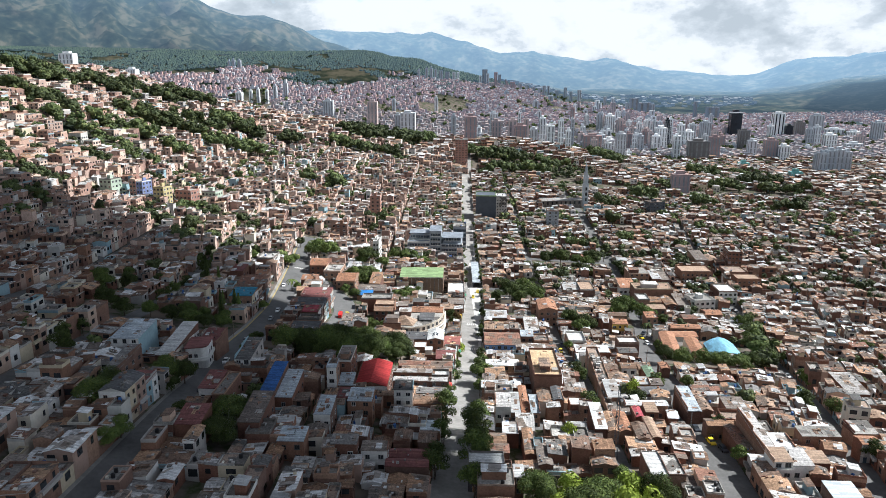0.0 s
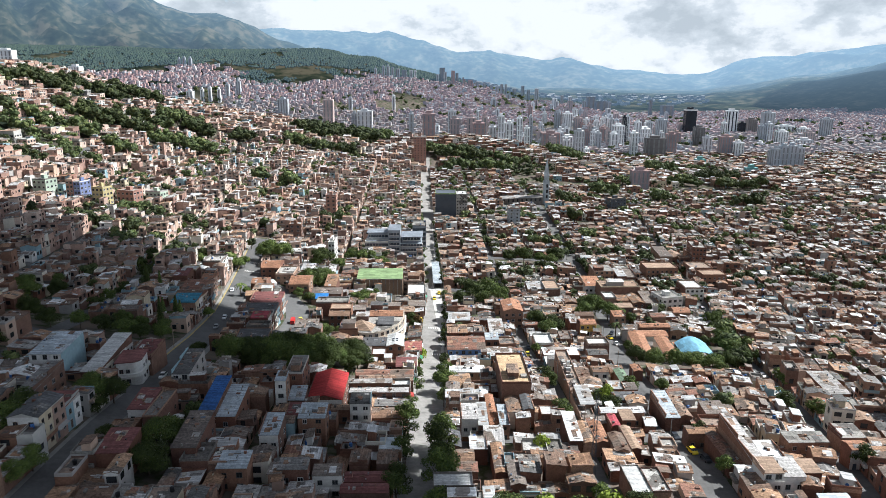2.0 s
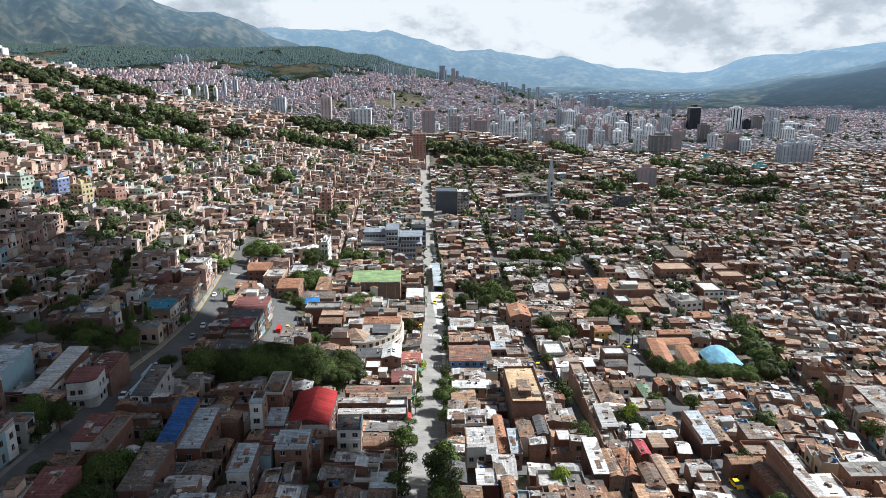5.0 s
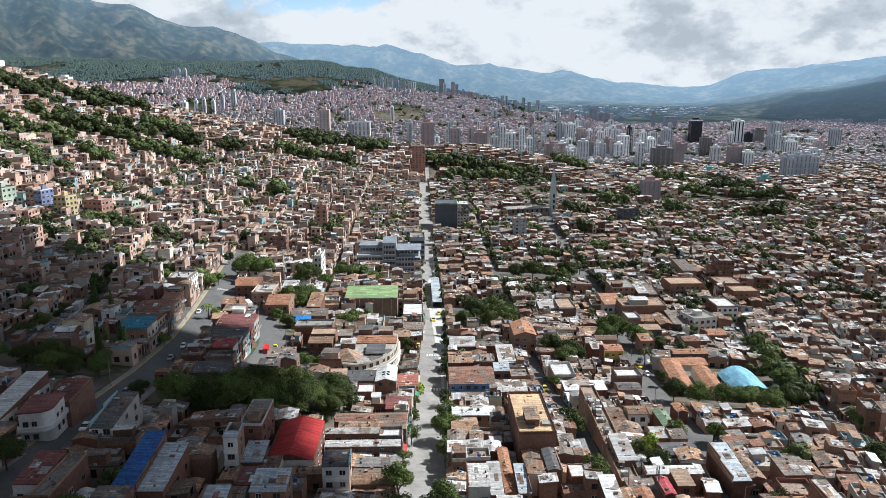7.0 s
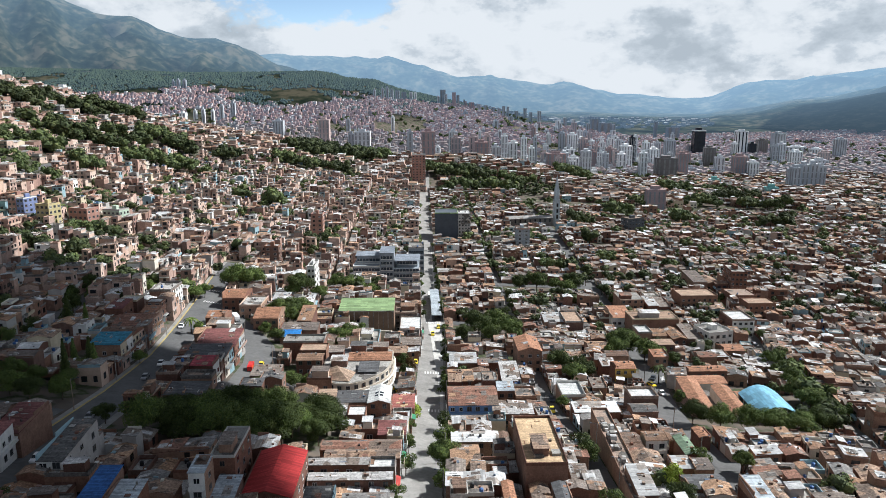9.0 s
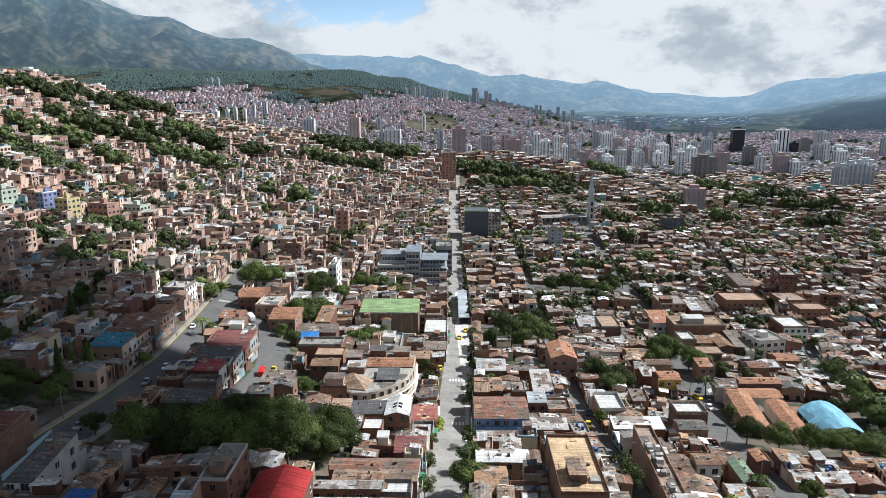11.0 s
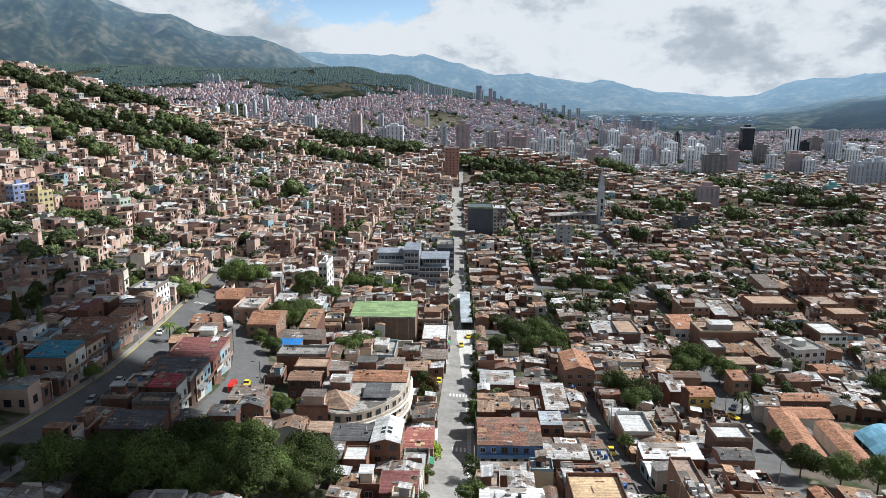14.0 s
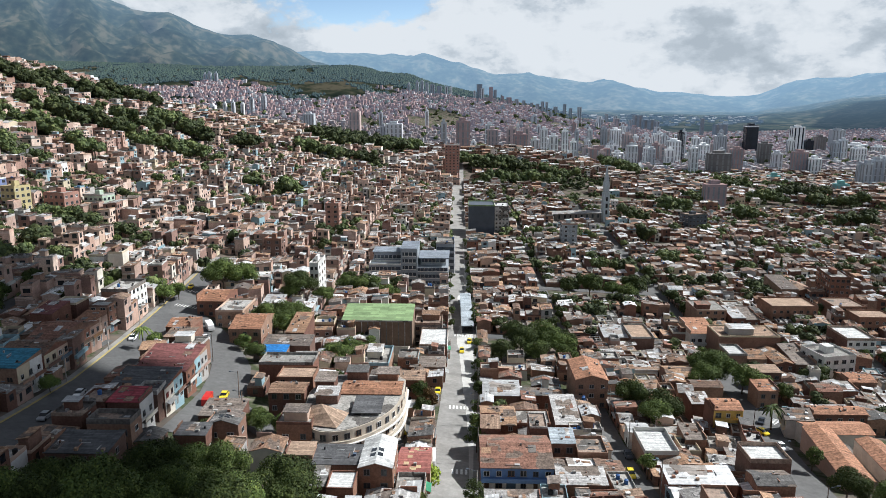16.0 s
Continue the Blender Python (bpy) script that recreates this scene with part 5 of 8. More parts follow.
# the school: white spandrels and dark glass bands
SPANDREL = material("white_grey_panel", [(0.27, 0.30, 0.33), (0.3, 0.33, 0.36)], 0.6, 1.5, 0.1)
SCHOOL_ROOF = material("blue_grey_roof", [(0.20, 0.225, 0.26), (0.23, 0.255, 0.29)], 0.8, 1.0, 0.25, sheet=(4.0, 1.0))
BLUEGLASS = material("blue_grey_glazing", [(0.035, 0.05, 0.07), (0.05, 0.065, 0.085)], 0.15, 0.6, 0.2, spec=0.5)
ob, w, d, deep = solid("school_building", -40.5, -2.5, 472, 492, 19, "white and blue-glass school building with stepped terraces", z=3.2)
for nm, x0, x1, y0, y1, h0, h1 in (("wing", 0, 15.5, 0, 20, -deep, 10.4), ("stair_tower", 15.5, 23.5, -0.4, 18, -deep, 18.6), ("wing", 23.5, 38, 0, 20, -deep, 9.4),
                                   ("upper_floor", 1.5, 15.5, 8, 20, 10.4, 15.2), ("upper_floor", 25, 37, 5, 20, 9.4, 13.2)):
    part(nm, Shape().add(*box(x0, x1, y0, y1, h0, h1), SPANDREL), ob)
for x0, x1, n, y0, base in ((0.2, 15.3, 3, 0, 0.6), (23.7, 37.8, 3, 0, 0.2), (2, 15, 1, 8, 11.2), (25.4, 36.6, 1, 5, 10.0), (16.3, 22.7, 5, -0.4, 1.2)):
    for k in range(n):
        z0 = base + k * 3.3
        band = part("window_band", Shape().add(*box(x0, x1, y0 - 0.06, y0 - 0.003, z0 + 0.9, z0 + 2.5), BLUEGLASS), ob)
        for j in range(int((x1 - x0) / 1.9)):
            xx = x0 + (j + 0.5) * 1.9
            part("mullion", Shape().add(*box(xx, xx + 0.16, y0 - 0.12, y0 - 0.062, z0 + 0.9, z0 + 2.5), TRIM), band)
        part("sill", Shape().add(*box(x0 - 0.1, x1 + 0.1, y0 - 0.55, y0 - 0.07, z0 + 0.6, z0 + 0.85), TRIM), ob)
part("roof", Shape().add(*box(23.8, 38.6, 2.0, 20.4, 13.3, 13.7), SCHOOL_ROOF), ob, "blue-grey sheet roof")
part("roof", Shape().add(*box(0.8, 15.4, 7.6, 20.3, 15.2, 15.5), SCHOOL_ROOF), ob, "blue-grey sheet roof")
part("roof", Shape().add(*box(15.3, 23.7, -0.6, 18.3, 18.6, 18.85), SCHOOL_ROOF), ob, "blue-grey flat roof")
part("terrace", Shape().add(*parapet_of(15.2, 8, 10.4, 0.9), TRIM), ob)
ob, w, d, deep = solid("office_block", -9.5, 0.2, 512, 528, 14, "grey office block with dark window bands", z=1)
wing(ob, "flat", "slab", w, d, 15, deep, SPANDREL, 0, pr)
for k in range(4):
    part("window_band", Shape().add(*box(0.3, w - 0.3, -0.06, -0.003, 1.2 + 3.4 * k, 3.2 + 3.4 * k), BLUEGLASS), ob)

# the dark block up the busway
SLATE = material("dark_slate_cladding", [(0.085, 0.10, 0.12), (0.095, 0.11, 0.13)], 0.6, 0.4, 0.08)
ob, w, d, deep = solid("cinema_block", 8.8, 27, 630, 652, 20, "windowless dark slate block with a green roof edge", z=0)
part("wall", Shape().add(*box(0, w, 0, d, -deep, 19), SLATE), ob)
part("roof", Shape().add(*box(0.3, w - 0.3, 0.3, d - 0.3, 19, 19.3), SLATE), ob)
part("parapet", Shape().add(*parapet_of(w + 0.2, d + 0.2, 19, 1.0, -0.1, -0.1, 0.3), HUES["green"][0]), ob, "green roof edge")
ob, w, d, deep = solid("office_block", 27.2, 37, 630, 650, 18, "pale grey office block with a white roof", z=0)
wing(ob, "flat", "slab", w, d, 18.4, deep, M["slab", "object"], 0, pr, roof_mat=HUES["white"][0])
openings(ob, "f", w, d, 18, 4, 6, pr, doors=False)

# the rounded corner building with bands of balconies
CREAM = material("cream_render", [(0.46, 0.40, 0.33), (0.5, 0.44, 0.36)], 0.85, 1.0, 0.1)
edge = [Vector(p) for p in ((-31.2, 290), (-30.0, 284.5), (-26.0, 279.8), (-21.0, 279.9), (-16.6, 283.0), (-13.0, 287.4), (-10.6, 292.6), (-9.6, 299.0), (-9.6, 308))]
line = []
for i, p in enumerate(edge[:-1]):
    q, a, b = edge[i + 1], edge[max(i - 1, 0)], edge[min(i + 2, len(edge) - 1)]
    for k in range(4):
        t = k / 4
        line.append(0.5 * (2 * p + (q - a) * t + (2 * a - 5 * p + 4 * q - b) * t * t + (3 * p - a - 3 * q + b) * t ** 3))
line.append(edge[-1])
line += [Vector((-12, 311)), Vector((-29, 311)), Vector((-32, 300))]
centre = Vector((-21, 296))
zb = level(-20, 292)
ob = root("corner_building", -21, 296, zb, 0, "rounded cream corner building with banded balconies", "building")
clear(-34, -8, 277, 312)


def curved_wall(line, out, z0, z1, mat, name, label="", top=False):
    v = []
    for p in line:
        n = (p - centre).normalized() * out
        q = p + n - centre
        v += [(q.x, q.y, z0), (q.x, q.y, z1)]
    n = len(line)
    f = [(2 * i, 2 * i + 2, 2 * i + 3, 2 * i + 1) for i in range(n - 1)] + [(2 * n - 2, 0, 1, 2 * n - 1)]
    f += [tuple(range(1, 2 * n, 2)), tuple(range(2 * n - 2, -1, -2))]
    return part(name, Shape().add(v, f, mat), ob, label)


curved_wall(line, 0, -6, 8.6, CREAM, "wall")
curved_wall(line, -0.3, 8.6, 8.72, M["slab", "object"], "terrace", "stained grey terrace")
for px, py, a, c, e in ((-8, -3, 5, 4, 2.2), (-9.5, 4, 4.5, 5, 2.6), (-3, 11.0, 5, 3.5, 2.2), (4.5, 11, 5, 3.5, 1.8)):
    part("rooftop_room", Shape().add(*box(px, px + a, py, py + c, 8.72, 8.72 + e), M["brick", "object"]), ob)
    part("rooftop_cover", Shape().add(*slope_slab(px - 0.3, px + a + 0.3, py - 0.4, py + c + 0.3, 8.72 + e, 8.72 + e, 9.1 + e, 9.1 + e, 0.1), M["sheet", "object"]), ob)
for k in range(2):
    z0 = 2.6 + 2.9 * k
    curved_wall(line, 1.0, z0, z0 + 0.22, TRIM, "balcony_slab")
    curved_wall(line, 0.55, z0 + 0.22, z0 + 0.9 if k < 2 else z0 + 0.5, CREAM, "balcony_parapet")
for k in range(3):
    for i in range(1, len(line) - 4, 2):
        p, t = line[i], (line[i + 1] - line[i - 1])
        n = (p - centre).normalized()
        o = part("window", WINDOW, ob)
        o.matrix_basis = Matrix.LocRotScale((p.x - centre.x + n.x * 0.06, p.y - centre.y + n.y * 0.06, 1.0 - (0.4 if k == 0 else 0) + 2.8 * k if k == 0 else 2.8 * k + 0.95), Euler((0, 0, math.atan2(t.y, t.x))), (1.3, 1, 1.4))
part("roof", Shape().add([(-10.5, -13.5, 9.0), (-1.0, -15.5, 9.0), (0.5, -8, 9.0), (-9.5, -5, 9.0), (-5.2, -10.5, 12.2)], [(0, 1, 4), (1, 2, 4), (2, 3, 4), (3, 0, 4), (3, 2, 1, 0)], HUES["pink"][0]), ob, "pinkish clay hipped roof")
part("roof", Shape().add(*slope_slab(1, 7.6, -9, -1.0, 9.3, 9.3, 9.9, 9.9, 0.15), HUES["dark"][0]), ob, "grey sheet roof")

# the market: a blue vault and clay-tiled halls round a court
VAULT = material("sky_blue_vault_sheet", [(0.17, 0.37, 0.50), (0.19, 0.40, 0.53)], 0.6, 0.8, 0.07, sheet=(1.0, 3.0), dark=0.6)
x0, x1, y0, y1 = 104.6, 117.6, 279, 295.5
clear(x0, x1, y0, y1)
zb = level(110, 287)
ob = root("vaulted_hall", x0, y0, zb, -4, "open hall under a sky-blue vaulted sheet roof", "hall")
W, D, n = x1 - x0, y1 - y0, 14
arc = [(W * i / n, 4.0 + 3.0 * math.sin(math.pi * i / n)) for i in range(n + 1)]
v = [(a, y, b + t) for y in (-0.6, D + 0.6) for t in (0, 0.12) for a, b in arc]
m = n + 1
f = [(i + m, i + 1 + m, i + 1 + 3 * m, i + 3 * m) for i in range(n)] + [(i + 1, i, i + 2 * m, i + 1 + 2 * m) for i in range(n)] + [(i, i + 1, i + 1 + m, i + m) for i in range(n)]
part("roof", Shape().add(v, f, VAULT), ob, "sky-blue vaulted sheet roof")
part("end_wall", Shape().add([(a, D, b) for a, b in arc] + [(W, D, -2), (0, D, -2)], [tuple(range(m + 2))], SLATE), ob)
part("floor", Shape().add(*box(0, W, 0, D, -2.0, 0.1), PAVING), ob)
for i in range(5):
    for xx in (0.1, W - 0.4):
        part("post", Shape().add(*box(xx, xx + 0.3, i * D / 4 - 0.15 * (i > 3), i * D / 4 + 0.15, 0.1, 4.0), M["slab", "object"]), ob)


def clay_hall(x0, x1, y0, y1, h, kind, turn=0, lk="orange"):
    ob, w, d, deep = solid("market_hall", x0, x1, y0, y1, h, "long low hall with an orange clay-tiled roof", "hall", turn=turn)
    part("wall", Shape().add(*walls_of(kind, w, d, h, -deep), M["paint", "object"]), ob)
    part("roof", Shape().add(*roofs_of(kind, w, d, h, o=0.6), HUES[lk][0]), ob, "orange clay-tiled roof")
    return ob


clay_hall(86.4, 93.0, 284, 309, 4.5, "gable_x", -7)
clay_hall(97.2, 103.0, 280, 303, 4.0, "gable_x", -5, "orange")
clay_hall(91.5, 108.0, 309.5, 316, 5.0, "gable_y")
clay_hall(107.0, 120, 298, 303, 3.5, "gable_y")
ob = root("court", 92.9, 284, level(95, 294), -6, "pale concrete yard between the clay-roofed halls", "yard")
part("paving", Shape().add(*box(0, 5.0, 0, 24, -1.5, 0.5), M["slab", "object"]), ob)

# the bus station in the middle of the busway
ob = root("bus_station", at(2, 440) + 0.4, 404, level(5, 420), math.degrees(math.atan(-bend(2, 425))), "long grey bus station canopy along the busway", "station")
part("platform", Shape().add(*box(0, 4.2, 0, 46, -1.2, 0.9), M["slab", "object"]), ob)
part("roof", Shape().add(*slope_slab(-0.3, 4.5, -0.5, 46.5, 3.9, 3.9, 3.9, 3.9, 0.25), HUES["pale"][0]), ob, "pale grey station roof")
for k in range(10):
    part("post", Shape().add(*box(0.3, 0.5, k * 5, k * 5 + 0.2, 0.9, 3.9), SLATE), ob)
    part("glass_panel", Shape().add(*box(0.1, 0.16, k * 4.6 + 0.1, k * 4.6 + 4.4, 0.9, 3.4), BLUEGLASS), ob)

# the white house with a rounded corner on the avenue
zb = level(-85, 208)
ob = root("corner_house", -88, 204, zb, 8, "white two-storey corner house with a rounded front", "house")
ring = [(0, 0)] + [(4.2 + 2.2 * math.sin(a), 0.2 + 2.2 - 2.2 * math.cos(a)) for a in frange(0, math.pi / 2, 7)] + [(6.4, 9), (0, 9)]


def ring_wall(ring, z0, z1, grow=0.0):
    cx, cy = 3.2, 4.5
    r2 = [(cx + (a - cx) * (1 + grow / 4), cy + (b - cy) * (1 + grow / 4)) for a, b in ring]
    n = len(r2)
    return [(a, b, z0) for a, b in r2] + [(a, b, z1) for a, b in r2], [(i, (i + 1) % n, n + (i + 1) % n, n + i) for i in range(n)] + [tuple(range(n, 2 * n)), tuple(range(n - 1, -1, -1))]


part("wall", Shape().add(*ring_wall(ring, -3, 7.2), TRIM), ob)
part("balcony", Shape().add(*ring_wall(ring, 2.9, 3.2, 0.8), TRIM), ob)
part("balcony_rail", Shape().add(*ring_wall(ring, 3.2, 3.9, 0.7), TRIM), ob)
part("roof", Shape().add(*ring_wall(ring, 7.2, 7.5, 0.4), HUES["maroon"][0]), ob, "dull red sheet roof")
for k in range(2):
    for q in range(2):
        o = part("window", WINDOW, ob)
        o.matrix_basis = Matrix.LocRotScale((1.3 + 1.8 * q, -0.02, 1.0 + 3.0 * k), None, (1.1, 1, 1.2))
        o = part("window", WINDOW, ob)
        o.matrix_basis = Matrix.LocRotScale((6.42, 4.2 + 2.6 * q, 1.0 + 3.0 * k), Euler((0, 0, radians(90))), (1.1, 1, 1.2))
plot(-95.5, -90.5, 199, 222, 6, "shed", "white")
plot(-57.6, -53.6, 178, 197, 7, "shed", "blue")
plot(-53.5, -48.5, 180, 195, 6.5, "shed", "pale")
plot(-88.5, -82, 214, 226, 6, "shed", "maroon")

# the long narrow brick building on the alley
ob = root("row_building", at(45, 205) + 3.0, 207, level(47, 232), math.degrees(math.atan(-bend(45, 228))), "long narrow brick building with a cluttered grey roof", "building")
clear(44.5, 51.5, 205, 262)
part("wall", Shape().add(*box(0, 4.4, 0, 54, -9, 4.6), M["brick", "object"]), ob)
part("roof", Shape().add(*box(0.05, 4.35, 0.05, 53.95, 4.55, 4.7), M["slab", "object"]), ob)
part("parapet", Shape().add(*parapet_of(4.4, 54, 4.6, 0.7), M["brick", "object"]), ob)
for i in range(34):
    y = pr.uniform(0.5, 51)
    x, a, c, e = pr.uniform(0.3, 2.6), pr.uniform(0.7, 1.6), pr.uniform(0.6, 2.0), pr.uniform(0.3, 1.6)
    part("roof_box", Shape().add(*box(x, min(4.1, x + a), y, y + c, 4.7, 4.7 + e), M[pr.choice(["slab", "zinc", "sheet"]), "object"]), ob)

# taller blocks in the valley quarter
def slab_block(x0, y0, w, d, h, turn, mat, label, floors, bays, side=0, z=None, name="apartment_block"):
    zb, deep = base_of(x0, y0, turn, w, d)
    ob = root(name, x0, y0, zb if z is None else z, turn, label, "building")
    clear(x0 - 1, x0 + w + 1, y0 - 1, y0 + d + 1)
    wing(ob, "flat", "slab", w, d, h, deep + 3, mat, 0, pr, extra=False)
    f = h / floors
    for k in range(floors):
        for side_, length, n in (("f", w, bays), ("r", d, side), ("l", d, side)):
            for i in range(n):
                o = part("window", WINDOW, ob)
                m_ = (i + 0.5) * length / n
                p, q = {"f": ((m_, -0.01, k * f + 0.9), 0), "r": ((w, m_, k * f + 0.9), 90), "l": ((0, m_, k * f + 0.9), -90)}[side_]
                o.matrix_basis = Matrix.LocRotScale(p, Euler((0, 0, radians(q))), (min(1.6, length / n * 0.6), 1, 1.35))
    part("lift_house", Shape().add(*box(w * 0.35, w * 0.6, d * 0.4, d * 0.7, h, h + 2.4), mat), ob)
    return ob


PINK = material("pink_brick", [(0.36, 0.2, 0.16), (0.38, 0.22, 0.17)], 0.9, 1, 0.12)
slab_block(-57.2, 418, 3.6, 15, 15, 0, TRIM, "narrow white five-storey apartment block", 5, 2, 3)
slab_block(181.5, 476, 9, 20, 17, -9, M["brick", "object"], "dark brick six-storey apartment block", 6, 4, 6)
slab_block(125.5, 369, 12, 12, 9, 12, TRIM, "white three-storey corner house with a brown roof", 3, 4, 3)
PALE_YELLOW = material("pale_yellow_render", [(0.46, 0.39, 0.20), (0.5, 0.42, 0.23)], 0.85, 1, 0.1)
PALE_BLUE = material("greyish_blue_render", [(0.16, 0.2, 0.36), (0.18, 0.22, 0.38)], 0.85, 1, 0.1)
PALE_GREEN = material("pale_green_render", [(0.42, 0.5, 0.4), (0.46, 0.54, 0.44)], 0.85, 1, 0.1)
slab_block(-254, 474, 10, 10, 13, -15, PALE_GREEN, "pale green and white apartment block on the slope", 4, 3, 3)
slab_block(-237, 482, 5.5, 10, 14, -15, PINK, "red brick half of a painted apartment block", 5, 2, 3)
slab_block(-231.4, 480.6, 5, 10, 14, -15, PALE_BLUE, "blue-painted half of a brick apartment block", 5, 2, 3)
slab_block(-215, 470, 8.5, 9, 15, -15, PALE_YELLOW, "yellow apartment block on the slope", 5, 3, 3)
slab_block(-211, 497, 13, 10, 10, -15, PINK, "pink brick apartment block on the slope", 3, 4, 3)
slab_block(-196, 508, 12, 9, 10, -15, PALE_GREEN, "pale grey-green apartment block on the slope", 3, 4, 3)
slab_block(-78, 560, 8, 10, 18, 0, PINK, "red brick apartment block among low houses", 6, 2, 3)
slab_block(71, 606, 10, 12, 15, 0, HUES["pale"][0], "blue-grey office block with few windows", 5, 2, 2)
slab_block(184, 698, 17, 12, 13, 20, SLATE, "dark grey apartment block among low houses", 4, 5, 3)
slab_block(-15, 922, 16, 14, 34, 0, PINK, "tall pink brick apartment block beside the park", 11, 4, 3)
slab_block(-90, 470, 8, 8, 11, 0, M["brick", "object"], "brown brick four-storey house", 4, 2, 2)

# the church with its pale spire
STONE = material("pale_spire_stone", [(0.42, 0.47, 0.50), (0.46, 0.5, 0.53)], 0.8, 1, 0.1)
zb = level(112, 722)
ob = root("church", 76, 710, zb + 2, 12, "long grey church with a pale pointed spire", "church")
part("nave", Shape().add(*walls_of("gable_y", 44, 12, 6, -4), M["slab", "object"]), ob)
part("roof", Shape().add(*roofs_of("gable_y", 44, 12, 6, o=0.6), M["sheet", "object"]), ob)
part("bell_tower", Shape().add(*box(47.0, 52.0, 3.0, 8.0, -4, 22), STONE), ob)
part("belfry", Shape().add(*box(47.5, 51.5, 3.5, 7.5, 22, 27), STONE), ob)
part("spire", Shape().add([(47.2, 3.2, 27), (51.8, 3.2, 27), (51.8, 7.8, 27), (47.2, 7.8, 27), (49.5, 5.5, 45)], [(0, 1, 4), (1, 2, 4), (2, 3, 4), (3, 0, 4), (3, 2, 1, 0)], STONE), ob)
for k in range(3):
    part("tower_opening", Shape().add(*box(48.6, 50.4, 2.9, 3.02, 4 + 5.5 * k, 7.5 + 5.5 * k), GLASS), ob)
for i in range(9):
    part("window", Shape().add(*box(2 + 4.8 * i, 3.6 + 4.8 * i, -0.08, -0.002, 2, 5), GLASS), ob)

# ---- rows of houses ----
def lane(u, y=999):
    return 4.2 if u == -84 and y < 198 else WIDTHS.get(u, 7) / 2


GREENS = [(-180, 425, 26, 9), (-160, 400, 12, 8), (-128, 384, 16, 7), (-100, 383, 6, 6), (-103, 478, 8, 6), (-124, 517, 9, 7),
          (-62, 552, 8, 6), (-121, 660, 12, 9), (-150, 655, 10, 8), (136, 633, 9, 7), (91, 533, 12, 8), (165, 551, 9, 7), (137, 567, 10, 8)]
# woods and gullies of the hillside
GREENS += [(-223, 514, 15, 8), (-199, 472, 16, 8), (-180, 474, 13, 7), (-161, 461, 12, 7), (-412, 820, 34, 16), (-393, 878, 42, 16), (-372, 940, 38, 15),
           (-342, 735, 23, 9), (-325, 675, 26, 9), (-322, 760, 40, 12), (-308, 811, 30, 10), (-284, 862, 25, 22), (-261, 855, 19, 14), (-280, 752, 17, 9),
           (-217, 860, 14, 12), (-283, 597, 18, 7), (-266, 657, 17, 7), (-253, 764, 25, 9), (-223, 750, 16, 10)]
GREENS += [(-464, 752, 31, 34), (-436, 768, 28, 12), (-399, 653, 36, 12), (-374, 590, 22, 6), (-348, 611, 22, 6), (-336, 563, 15, 6), (-294, 463, 30, 6), (-303, 544, 14, 6), (-337, 656, 14, 6), (-263, 415, 19, 6), (-250, 376, 14, 6)]
GREENS += [(-147, 985, 30, 30), (-105, 1010, 38, 24), (-70, 1040, 24, 24), (-102, 892, 24, 11), (-136, 884, 16, 13), (-162, 893, 15, 9)]
# the park beside the busway and the tree-lined streets of the valley
GREENS += [(25, 972, 29, 11), (57, 962, 39, 11), (86, 924, 25, 11), (42, 909, 30, 7), (115, 956, 19, 11), (223, 1400, 24, 44), (240, 1250, 34, 44), (205, 1060, 24, 34),
           (349, 1050, 24, 18), (336, 908, 27, 10), (261, 768, 17, 6), (396, 965, 30, 24), (397, 887, 28, 12), (345, 757, 23, 6), (255, 904, 13, 8), (199, 797, 17, 6), (146, 727, 13, 6),
           (131, 303, 8, 10), (141, 334, 7, 9), (121, 271, 6, 6)]


def green(x, y):
    return any(((x - a) / (c + 3)) ** 2 + ((y - b + (4 if b > 590 else 0)) / (d + (6 if b > 590 else 0))) ** 2 < 1 for a, b, c, d in GREENS)


